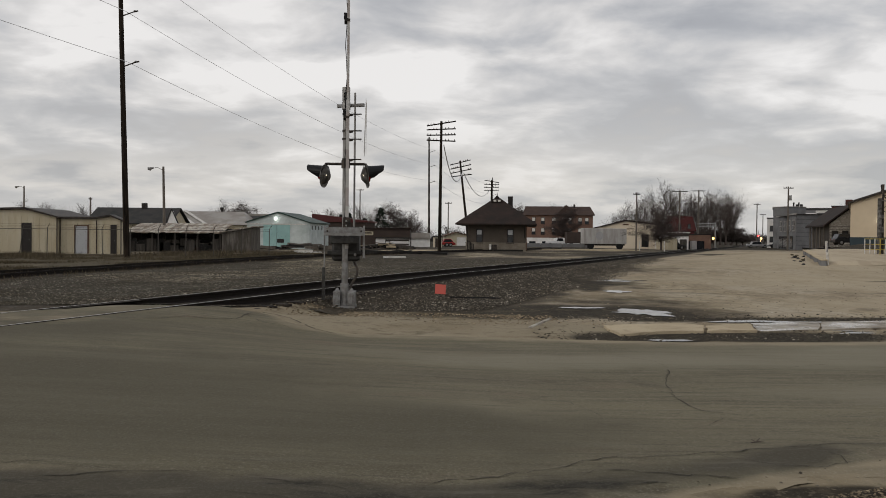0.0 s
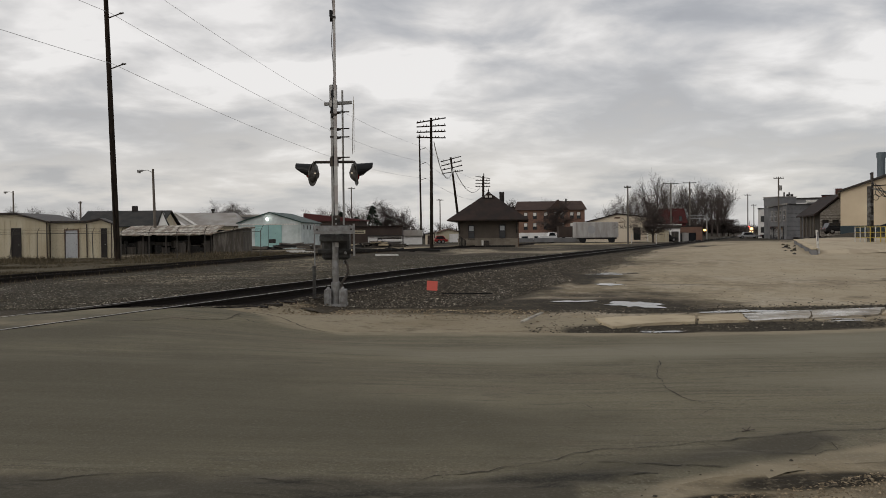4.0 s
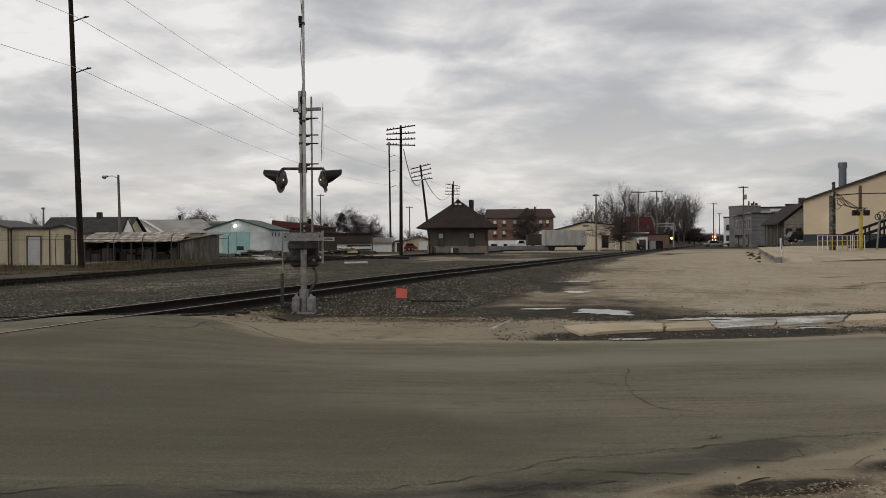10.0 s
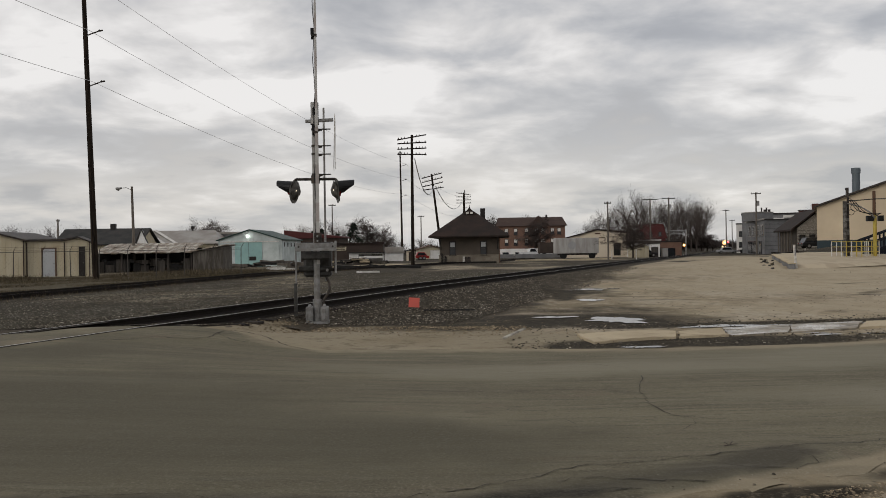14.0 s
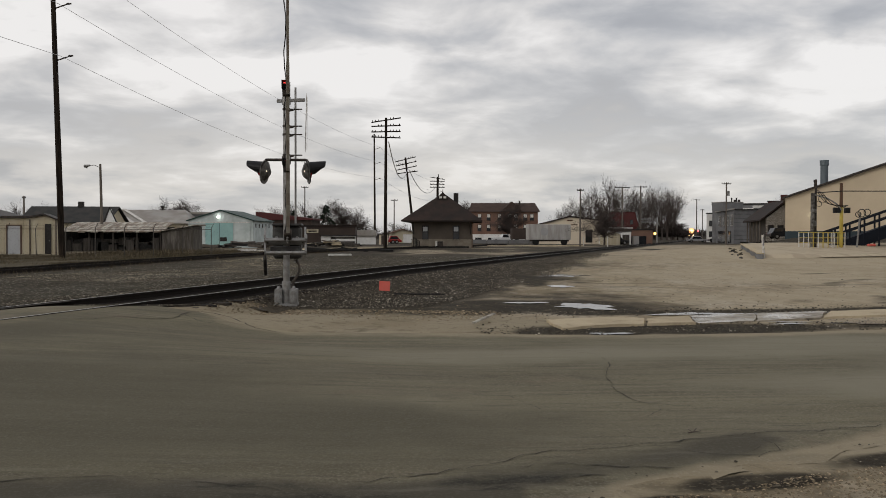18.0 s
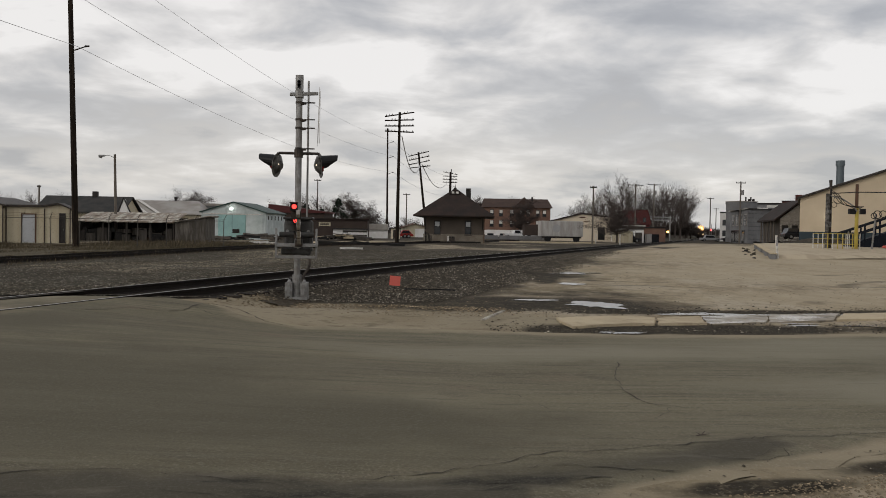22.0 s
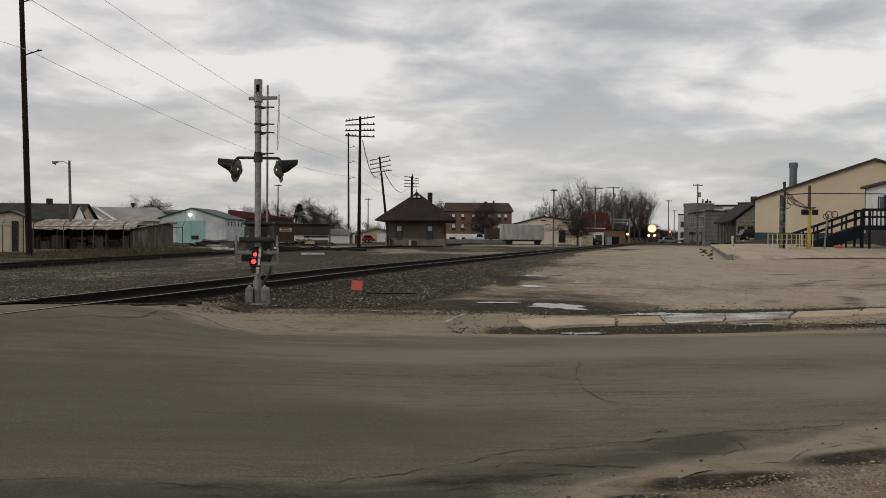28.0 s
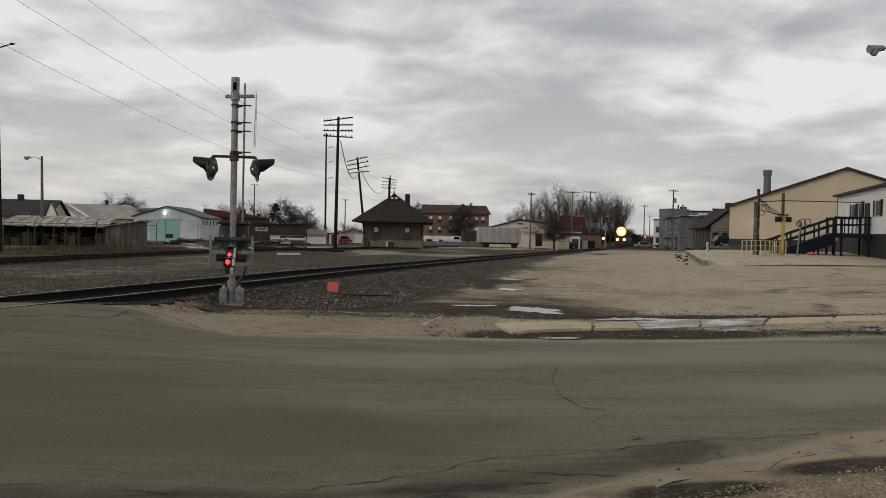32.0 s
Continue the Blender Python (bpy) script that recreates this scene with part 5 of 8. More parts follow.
M_DARKWOOD = mat("dark_interior_boards", (0.022, 0.021, 0.020), 0.95, 0, 0.3, 1, 10, 0.2)
M_WHITEWALL = mat("white_siding", (0.80, 0.79, 0.77), 0.6, 0, 0.06, 0.6, 14, 0.05, (0.68, 0.66, 0.63), 0.2, 0.9)
M_PALEROOF = mat("pale_metal_roof", (0.357, 0.340, 0.315), 0.5, 0.2, 0.1, 0.5, 8, 0.05, (0.255, 0.230, 0.204), 0.3, 0.6)
M_BRICK = mat("red_brown_brick", (0.236, 0.140, 0.100), 0.85, 0, 0.18, 0.6, 16, 0.25, (0.176, 0.104, 0.077), 0.4, 0.7)
M_GREYBLOCK = mat("grey_painted_block", (0.206, 0.207, 0.211), 0.75, 0, 0.15, 0.4, 10, 0.15, (0.138, 0.137, 0.138), 0.35, 0.5)
M_BROWNWALL = mat("brown_board_wall", (0.060, 0.045, 0.038), 0.85, 0, 0.2, 0.9, 10, 0.15)
M_DEPOTWALL = mat("depot_stucco", (0.098, 0.081, 0.066), 0.85, 0, 0.15, 0.6, 12, 0.2, (0.072, 0.060, 0.049), 0.35, 0.8)
M_DEPOTSTONE = mat("depot_stone_base", (0.25, 0.22, 0.175), 0.85, 0, 0.18, 1.2, 12, 0.3, (0.17, 0.145, 0.115), 0.4, 1.6)
M_TRIM = mat("dark_trim", (0.030, 0.026, 0.024), 0.6, 0, 0.2, 2, 20, 0.05)
M_RUSTTRIM = mat("rust_brown_trim", (0.11, 0.062, 0.040), 0.7, 0, 0.2, 2, 20, 0.05)
M_GLASS = mat("dark_window_glass", (0.018, 0.020, 0.024), 0.08, 0, 0.2, 0.5, 3, 0.0, spec=0.6)
M_BLIND = mat("pale_window_blind", (0.682, 0.660, 0.616), 0.5, 0, 0.1, 1, 8, 0.0)
M_DOORWHITE = mat("grey_white_door", (0.42, 0.43, 0.44), 0.5, 0, 0.08, 1, 12, 0.03)
M_FENCE = mat("fence_steel", (0.085, 0.078, 0.070), 0.6, 0.4, 0.2, 3, 20, 0.05)
M_YELLOW = mat("yellow_paint", (0.50, 0.40, 0.09), 0.55, 0, 0.12, 2, 20, 0.05, (0.40, 0.30, 0.06), 0.3, 3)
M_NAVY = mat("navy_painted_wood", (0.010, 0.013, 0.020), 0.7, 0, 0.2, 2, 20, 0.05, spec=0.15)
M_ORANGE = mat("orange_red_sign", (0.62, 0.13, 0.10), 0.5, 0, 0.05, 4, 20, 0.0)
M_REDCAR = mat("red_car_paint", (0.26, 0.018, 0.014), 0.35, 0, 0.08, 2, 20, 0, coat=0.5)
M_GREYCAR = mat("silver_car_paint", (0.34, 0.34, 0.35), 0.35, 0.4, 0.08, 2, 20, 0, coat=0.5)
M_DARKCAR = mat("black_car_paint", (0.018, 0.018, 0.02), 0.35, 0, 0.1, 2, 20, 0, coat=0.5)
M_WHITECAR = mat("white_car_paint", (0.6, 0.6, 0.6), 0.35, 0, 0.06, 2, 20, 0, coat=0.5)
M_RUBBER = mat("tyre_rubber", (0.018, 0.018, 0.018), 0.9, 0, 0.2, 4, 30, 0.1)
M_TRAILER = mat("faded_trailer_white", (0.47, 0.46, 0.44), 0.6, 0.1, 0.08, 0.6, 10, 0.05, (0.34, 0.32, 0.30), 0.35, 0.9, stretch=(2, 2, 0.4))
M_LAMPWHITE = mat("lit_lamp", (1, 1, 1), 0.3, 0, 0, 1, 1, 0, emit=(0.95, 1.0, 0.92), strength=6.0)
M_LAMPWARM = mat("lit_amber_lamp", (1, 0.7, 0.3), 0.3, 0, 0, 1, 1, 0, emit=(1.0, 0.50, 0.12), strength=5.0)
M_SIGNAL = mat("lit_red_signal", (1, 0.1, 0.1), 0.3, 0, 0, 1, 1, 0, emit=(1.0, 0.05, 0.05), strength=14.0)
M_TARP = mat("blue_grey_tarp", (0.03, 0.038, 0.05), 0.7, 0, 0.2, 2, 12, 0.1)


def gable_walls(bm, w, d, eave, rise, x0=None, low=0.0):
    x0 = -w / 2 if x0 is None else x0
    prism(bm, [(x0, low), (x0 + w, low), (x0 + w, eave), (x0 + w / 2, eave + rise), (x0, eave)], 0, d)


def gable_roof(t, w, d, eave, rise, over, thick, material, name="roof_panel", front=0.35):
    for sx in (-1, 1):
        bm = bmesh.new()
        k = rise / (w / 2)
        xe, ze = sx * (w / 2 + over), eave - over * k
        prism(bm, [(xe, ze + 0.01), (0, eave + rise + 0.01), (0, eave + rise + thick), (xe, ze + thick)], -front, d + front)
        part(name, bm, material, t)


def ribs(t, material, w, z0, eave, rise, step, y=-0.02, x0=None):
    """Standing ribs of a metal gable front, each a part of its own."""
    x0 = -w / 2 if x0 is None else x0
    n = int(w / step)
    for i in range(1, n):
        x = x0 + i * w / n
        top = eave + (rise * (1 - abs(x - x0 - w / 2) / (w / 2)) if rise else 0)
        part("siding_rib", B((x - 0.02, x + 0.02, y, 0.002, z0, top - 0.03)), material, t)


def window(t, x, z, w, h, y=-0.03, frame_mat=None, pane_mat=None, sill=True, name="window"):
    win = part(name, B((x - w / 2 - 0.07, x - w / 2, y - 0.03, 0.02, z - 0.07, z + h + 0.07), (x + w / 2, x + w / 2 + 0.07, y - 0.03, 0.02, z - 0.07, z + h + 0.07),
                       (x - w / 2, x + w / 2, y - 0.03, 0.02, z + h, z + h + 0.07), (x - w / 2, x + w / 2, y - 0.03, 0.02, z - 0.07, z)), frame_mat or M_TRIM, t)
    part("pane", B((x - w / 2, x + w / 2, y, 0.01, z, z + h)), pane_mat or M_GLASS, win)
    if sill:
        part("sill", B((x - w / 2 - 0.12, x + w / 2 + 0.12, y - 0.08, 0.02, z - 0.13, z - 0.07)), frame_mat or M_TRIM, win)
    return win


def door(t, x, z, w, h, y=-0.03, frame_mat=None, leaf_mat=None):
    d = part("door", B((x - w / 2, x + w / 2, y, 0.01, z, z + h)), leaf_mat or M_DOORWHITE, t)
    part("door_frame", B((x - w / 2 - 0.09, x - w / 2, y - 0.03, 0.02, z, z + h + 0.09), (x + w / 2, x + w / 2 + 0.09, y - 0.03, 0.02, z, z + h + 0.09), (x - w / 2, x + w / 2, y - 0.03, 0.02, z + h, z + h + 0.09)), frame_mat or M_TRIM, d)
    part("door_handle", R(((x + w * 0.38, y - 0.05, z + 1.0), (x + w * 0.38, y, z + 1.0), 0.03, 0.03), n=8), M_STEEL, d)
    return d


def at(x, y, rz=0.0, dz=0.0):
    return pose(x, y, ground_z(x, y) + dz, 0, 0, rz)


# ---------------------------------------------------------------- storage sheds and fence beyond the siding
t = thing("storage_shed", "cream metal storage shed with a narrow dark door, behind the fence", "shed", at(-32.0, 62.0, 3), group="storage sheds")
bm = bmesh.new()
prism(bm, [(-7.5, -0.15), (2.5, -0.15), (2.5, 2.75), (0.1, 3.35), (-7.5, 3.15)], 0, 8)
part("wall", bm, M_CREAM, t, "cream ribbed metal walls")
ribs(t, M_CREAM, 10.0, 0, 2.75, 0.3, 0.45, x0=-7.5)
bm = bmesh.new()
prism(bm, [(-7.7, 3.15), (0.1, 3.37), (2.7, 2.70), (2.7, 2.82), (0.1, 3.52), (-7.7, 3.30)], -0.25, 8.2)
part("roof_panel", bm, M_DARKSTEEL, t, "dark weathered metal roof")
part("corner_trim", B((2.43, 2.5, -0.05, 0, 0, 2.75)), M_BROWNWALL, t)
door(t, 0.2, 0.05, 0.55, 2.2, -0.04, M_TRIM, M_TRIM)
t = thing("storage_shed", "small cream metal storage shed with a grey door, behind the fence", "shed", at(-27.0, 62.6, 3), group="storage sheds")
bm = bmesh.new()
box(bm, -2.45, 0.3, 0, 5, -0.1, 2.72)
ribs(t, M_CREAM, 2.7, 0, 2.72, 0, 0.45, x0=-2.45)
part("wall", bm, M_CREAM, t, "cream ribbed metal front wall")
bm = bmesh.new()
prism(bm, [(0.3, -0.1), (2.15, -0.1), (2.15, 2.60), (1.3, 2.93), (0.3, 2.75)], 0.02, 0.9)
part("side_wall", bm, M_CREAM, t)
for x0 in (0.75, 1.2, 1.95):
    part("siding_rib", B((x0 - 0.02, x0 + 0.02, 0.0, 0.022, 0.0, 2.6)), M_CREAM, t)
bm = bmesh.new()
prism(bm, [(-2.6, 2.72), (0.3, 2.74), (0.3, 2.88), (-2.6, 2.88)], -0.2, 5.2)
part("roof_panel", bm, M_DARKSTEEL, t, "dark weathered metal roof")
bm = bmesh.new()
prism(bm, [(0.3, 2.74), (1.3, 2.96), (2.3, 2.56), (2.3, 2.66), (1.3, 3.08), (0.3, 2.88)], -0.2, 1.1)
part("roof_panel", bm, M_DARKSTEEL, t)
door(t, -0.85, 0.05, 0.9, 2.1, -0.04, M_RUSTTRIM, M_DOORWHITE)
door(t, 1.56, 0.05, 0.26, 2.15, -0.03, M_TRIM, M_TRIM)
for x0 in (-2.5, 0.24, 2.09):
    part("corner_trim", B((x0, x0 + 0.07, -0.05, 0, 0, 2.62)), M_BROWNWALL, t)


def chain_fence():
    t = thing("chain_link_fence", "rusty chain link fence with barbed wire arms", "fence", pose(0, 0, 0))
    xs = [-38.2 + 1.98 * i for i in range(14)]
    y = 58.0
    for i, x in enumerate(xs):
        z = ground_z(x, y)
        lean = (0.05, -0.04, 0.02, -0.06, 0.28, 0.03)[i % 6] if i < 9 else 0.02
        bm = R(((x, y, z - 0.1), (x + lean, y, z + 1.95), 0.035, 0.03), ((x + lean, y, z + 1.95), (x + lean + 0.22, y - 0.12, z + 2.28), 0.022, 0.018), n=6)
        part("post", bm, M_FENCE, t)
    z = ground_z(-28, y)
    part("top_rail", R(((xs[0], y, z + 1.88), (xs[-1], y, z + 1.88), 0.02, 0.02), n=6), M_FENCE, t)
    for k in range(3):
        part("barbed_wire", R(((xs[0] + 0.2, y - 0.05 * k, z + 2.0 + 0.11 * k), (xs[-1] + 0.2, y - 0.05 * k, z + 2.0 + 0.11 * k), 0.008, 0.008), n=4), M_FENCE, t)
    bm = bmesh.new()
    n = 90
    for i in range(n):
        x0 = xs[0] + (xs[-1] - xs[0]) * i / n
        for s in (-1, 1):
            rod(bm, (x0, y, z + 0.05), (x0 + s * 1.8, y, z + 1.87), 0.0012, 0.0012, 3, False)
    tagged(part("chain_mesh", bm, M_FENCE, t), kind="stuff")


chain_fence()


# ---------------------------------------------------------------- lumber shed, houses and teal barn
def lumber_shed():
    t = thing("lumber_shed", "long open-fronted lumber shed with a rust-streaked tin roof", "shed", at(-29.2, 75, 0))
    L1 = 8.9
    part("back_wall", B((0, L1, 3.6, 3.8, -0.1, 2.2)), M_DARKWOOD, t, "dark back boards")
    bm = bmesh.new()
    f = [bm.verts.new((-0.05, y, z)) for y, z in ((0.1, -0.1), (3.8, -0.1), (3.8, 2.55), (0.1, 1.75))]
    g = [bm.verts.new((0.05, y, z)) for y, z in ((0.1, -0.1), (3.8, -0.1), (3.8, 2.55), (0.1, 1.75))]
    bm.faces.new(f[::-1])
    bm.faces.new(g)
    for i in range(4):
        bm.faces.new((f[i], f[(i + 1) % 4], g[(i + 1) % 4], g[i]))
    part("end_wall", bm, M_GREYWOOD, t, "grey boarded end wall")
    for i in range(5):
        part("post", B((0.1 + i * 2.1, 0.25 + i * 2.1, 0.05, 0.2, -0.1, 1.8)), M_GREYWOOD, t)
    rnd = random.Random(5)
    for i in range(30):
        x = rnd.uniform(0, L1 - 0.5)
        h = rnd.uniform(0.4, 1.25)
        part("front_board", B((x, x + rnd.uniform(0.3, 1.1), 0.22 + 0.01 * (i % 4), 0.27 + 0.01 * (i % 4), -0.1, h)), M_DARKWOOD if i % 4 else M_GREYWOOD, t)
    for i in range(6):
        x = 0.3 + 1.4 * i
        part("stacked_lumber", B((x, x + 1.3, 1.2, 2.8, 0.55 + 0.1 * (i % 3), 0.8 + 0.14 * (i % 4))), M_SHEDWOOD, t, "stacked pale lumber")
    for i in range(16):
        x0 = i * L1 / 16 - 0.2
        bm = bmesh.new()
        prismx = [(-0.45, 1.72 + rnd.uniform(-0.05, 0.05)), (4.0, 2.62), (4.0, 2.67), (-0.45, 1.78 + rnd.uniform(-0.04, 0.05))]
        f = [bm.verts.new((x0, y, z)) for y, z in prismx]
        g = [bm.verts.new((x0 + L1 / 16 + 0.08, y, z + rnd.uniform(0, 0.03))) for y, z in prismx]
        bm.faces.new(f)
        bm.faces.new(g[::-1])
        for a in range(4):
            bm.faces.new((f[a], g[a], g[(a + 1) % 4], f[(a + 1) % 4]))
        part("roof_sheet", bm, M_RUSTROOF, t)
    # the boarded end towards the barn
    bm = bmesh.new()
    prism(bm, [(L1, -0.1), (L1 + 2.7, -0.1), (L1 + 2.7, 2.25), (L1, 1.75)], -0.6, 3)
    part("end_bay", bm, M_SHEDWOOD, t, "grey weathered board end bay")
    for i in range(13):
        x = L1 + 0.05 + i * 0.205
        part("board", B((x, x + 0.185, -0.63, -0.605, 0, 1.72 + 0.5 * (x - L1) / 2.7)), M_SHEDWOOD, t)
    bm = bmesh.new()
    prism(bm, [(L1 - 0.2, 1.78), (L1 + 3.0, 2.35), (L1 + 3.0, 2.43), (L1 - 0.2, 1.86)], -0.9, 3.3)
    part("roof_sheet", bm, M_RUSTROOF, t)


lumber_shed()

t = thing("house", "house with a dark shingled gable roof and a brick chimney", "house", at(-36.5, 95))
bm = B((-4.9, 4.3, 0, 7, -0.2, 2.8))
part("wall", bm, M_CREAM, t)
bm = bmesh.new()
for y0, y1, z0, z1 in ((-0.4, 3.5, 2.7, 4.6), (3.5, 7.4, 4.6, 2.7)):
    v = [bm.verts.new(p) for p in ((-5.4, y0, z0), (4.7, y0, z0), (4.7, y1, z1), (-5.4, y1, z1), (-5.4, y0, z0 + 0.14), (4.7, y0, z0 + 0.14), (4.7, y1, z1 + 0.14), (-5.4, y1, z1 + 0.14))]
    for q in ((0, 3, 2, 1), (4, 5, 6, 7), (0, 1, 5, 4), (1, 2, 6, 5), (2, 3, 7, 6), (3, 0, 4, 7)):
        bm.faces.new([v[i] for i in q])
part("roof", bm, M_DARKROOF, t, "dark shingled roof")
bm = bmesh.new()
f = [bm.verts.new((4.3, y, z)) for y, z in ((0.0, 2.6), (7.0, 2.6), (3.5, 4.52))]
g = [bm.verts.new((4.42, y, z)) for y, z in ((0.0, 2.6), (7.0, 2.6), (3.5, 4.52))]
bm.faces.new(f[::-1])
bm.faces.new(g)
for i in range(3):
    bm.faces.new((f[i], f[(i + 1) % 3], g[(i + 1) % 3], g[i]))
part("gable_end", bm, M_CREAM, t, "cream gable end")
bm = bmesh.new()
prism(bm, [(4.1, 2.2), (5.6, 2.2), (4.85, 4.35)], -0.35, 0.2)
part("gable", bm, M_WHITEWALL, t, "pale gable")
bm = bmesh.new()
for sx, xe in ((-1, 3.95), (1, 5.85)):
    prism(bm, [(xe, 2.1), (xe + sx * 0.1, 2.2), (4.85, 4.62), (4.85, 4.42)], -0.45, -0.3)
part("bargeboard", bm, M_TRIM, t)
part("chimney", B((0.0, 0.55, 3.2, 3.8, 4.3, 5.3)), M_TRIM, t, "", 0.03)

t = thing("workshop_building", "low workshop with a pale sheet metal roof", "building", at(-30.6, 106, 0))
part("wall", B((-3.6, 4.6, 0, 8, -0.2, 3.0)), M_CREAM, t)
bm = bmesh.new()
v = [bm.verts.new(p) for p in ((-2.0, -0.4, 2.9), (5.2, -0.4, 2.9), (3.6, 4, 4.75), (-6.0, 4, 4.75), (-4.0, 8.4, 2.9), (5.2, 8.4, 2.9))]
for q in ((0, 1, 2, 3), (3, 2, 5, 4), (0, 3, 4), (1, 5, 2), (0, 4, 5, 1)):
    bm.faces.new([v[i] for i in q])
part("roof", bm, M_PALEROOF, t, "pale sheet metal roof")
for x0, x9 in ((-2.1, -6.0), (-0.5, -4.6)):
    bm = bmesh.new()
    v = [bm.verts.new(p) for p in ((x0, -0.45, 2.95), (x0 + 0.5, -0.45, 2.95), (x9 + 0.5, 3.95, 4.82), (x9, 3.95, 4.82))]
    w = [bm.verts.new(q.co + Vector((0, -0.05, 0.06))) for q in v]
    bm.faces.new(v[::-1])
    bm.faces.new(w)
    for i in range(4):
        bm.faces.new((v[i], v[(i + 1) % 4], w[(i + 1) % 4], w[i]))
    part("verge_board", bm, M_WHITEPAINT, t, "white verge board")
part("roof_vent", R(((0.6, 4, 4.5), (0.6, 4, 5.0), 0.14, 0.14), ((0.6, 4, 4.95), (0.6, 4, 5.3), 0.24, 0.24), n=10), M_TRIM, t)
t = thing("grey_outbuilding", "low grey flat-roofed outbuilding", "building", at(-27.0, 112))
part("wall", B((-2, 3.4, 0, 5, -0.2, 4.2)), M_GREYBLOCK, t)
part("roof", B((-2.2, 3.6, -0.2, 5.2, 4.2, 4.5)), M_PALEROOF, t)

t = thing("teal_barn", "pale metal barn with a teal sliding door and green roof", "barn", at(-19.35, 95, -6))
bm = bmesh.new()
gable_walls(bm, 7.5, 9.0, 3.1, 1.15, low=-0.2)
ribs(t, M_PALEGREEN, 7.5, 0, 3.1, 1.15, 0.4)
part("wall", bm, M_PALEGREEN, t, "pale grey-green ribbed metal walls")
gable_roof(t, 7.5, 9.0, 3.1, 1.15, 0.2, 0.12, M_GREENROOF, front=0.2)
part("sliding_door", B((-1.75, -0.14, -0.10, -0.05, 0.0, 2.85)), M_TEAL, t, "teal painted sliding door")
part("sliding_door", B((-0.10, 1.45, -0.10, -0.05, 0.0, 2.85)), M_TEAL, t, "teal painted sliding door")
part("door_seam", B((-0.14, -0.10, -0.09, -0.05, 0.0, 2.85)), M_TRIM, t)
part("door_panel", B((1.5, 3.45, -0.08, -0.04, 0.0, 2.85)), M_PALEGREEN, t)
part("vent_hatch", B((-0.05, 0.75, -0.16, -0.10, 0.75, 1.2)), M_TRIM, t, "small dark hatch")
part("door_track", B((-3.5, 3.4, -0.14, -0.04, 2.86, 2.98)), M_WHITEPAINT, t)
part("door_panel", B((-3.6, -1.8, -0.08, -0.04, 0.0, 2.85)), M_PALEGREEN, t)
part("yard_lamp", R(((-0.2, -0.3, 3.55), (-0.2, -0.12, 3.55), 0.16, 0.12), n=12), M_LAMPWHITE, t, "lit white yard lamp")
for i in range(5):
    part("side_window", B((3.74, 3.78, 1.0 + 1.5 * i, 1.35 + 1.5 * i, 2.3, 2.8)), M_TRIM, t)
t = thing("brown_building", "long building with a rusty red roof behind the barn", "building", at(-16.5, 122, -8))
part("wall", B((-3, 5, 0, 6, -0.2, 3.7)), M_BROWNWALL, t)
bm = bmesh.new()
prism(bm, [(-3.3, 4.95), (5.3, 3.9), (5.3, 3.7), (-3.3, 3.7)], -0.3, 6.3)
part("roof", bm, M_REDROOF, t, "rusty red roof")
for i in range(3):
    window(t, -1.8 + 2.4 * i, 1.2, 0.9, 1.1)

t = thing("brown_workshop", "dark brown workshop with a small yellow sign", "building", at(-7.4, 112))
bm = bmesh.new()
prism(bm, [(-4.6, -0.3), (2.7, -0.3), (2.7, 2.55), (-2.2, 2.75), (-4.6, 2.5)], 0, 6)
part("wall", bm, M_BROWNWALL, t, "dark brown boarded wall")
part("roof", B((-4.8, 2.9, -0.2, 6.2, 2.62, 2.80)), M_BROWNROOF, t)
sg = part("sign", B((-3.9, -2.3, -0.08, -0.03, 1.75, 2.25)), M_CREAM, t, "small yellow sign with unreadable dark lettering")
for i in range(2):
    part("lettering_bar", B((-3.7, -2.5, -0.095, -0.082, 1.87 + 0.2 * i, 1.98 + 0.2 * i)), M_TRIM, sg)
t = thing("white_shed", "small white shed with a dark roof edge", "shed", at(-6.9, 109))
part("wall", B((-2.2, 2.3, 0, 2.5, -0.2, 1.35)), M_WHITEWALL, t)
for i in range(4):
    part("clapboard", B((-0.9, 2.3, -0.04, -0.01, 0.15 + 0.28 * i, 0.37 + 0.28 * i)), M_GREYWOOD if i % 2 else M_WHITEWALL, t)
part("roof", B((-2.4, 2.5, -0.3, 2.8, 1.36, 1.50)), M_TRIM, t)
window(t, -0.6, 0.5, 0.5, 0.6)
t = thing("long_white_building", "long low building with pale walls and a grey roof", "building", at(-4.0, 131))
part("wall", B((-1.9, 1.7, 0, 5, -0.3, 1.35)), M_WHITEWALL, t)
bm = bmesh.new()
prism(bm, [(-2.1, 1.35), (1.9, 1.35), (1.7, 2.3), (-1.9, 2.3)], -0.3, 5)
part("roof", bm, M_PALEROOF, t)
t = thing("switchmans_cabin", "small tan cabin with a flat roof beside the siding", "cabin", at(-1.0, 125))
part("wall", B((-0.65, 0.7, 0, 1.6, -0.3, 1.55)), M_WARE, t, "tan boarded wall")
part("roof", B((-0.8, 0.85, -0.15, 1.75, 1.55, 1.68)), M_TRIM, t)
door(t, 0.1, 0.0, 0.6, 1.3, -0.03, M_TRIM, M_BROWNWALL)
t = thing("cream_garage", "cream roadside garage with a low gable roof", "garage", at(2.6, 160, 6))
bm = bmesh.new()
gable_walls(bm, 4.4, 6, 1.9, 0.7, low=-0.3)
part("wall", bm, M_CREAM, t)
gable_roof(t, 4.4, 6, 1.9, 0.7, 0.25, 0.12, M_RUSTTRIM)
door(t, 0.9, 0, 1.7, 1.6, -0.04, M_WHITEPAINT, M_WHITEWALL)


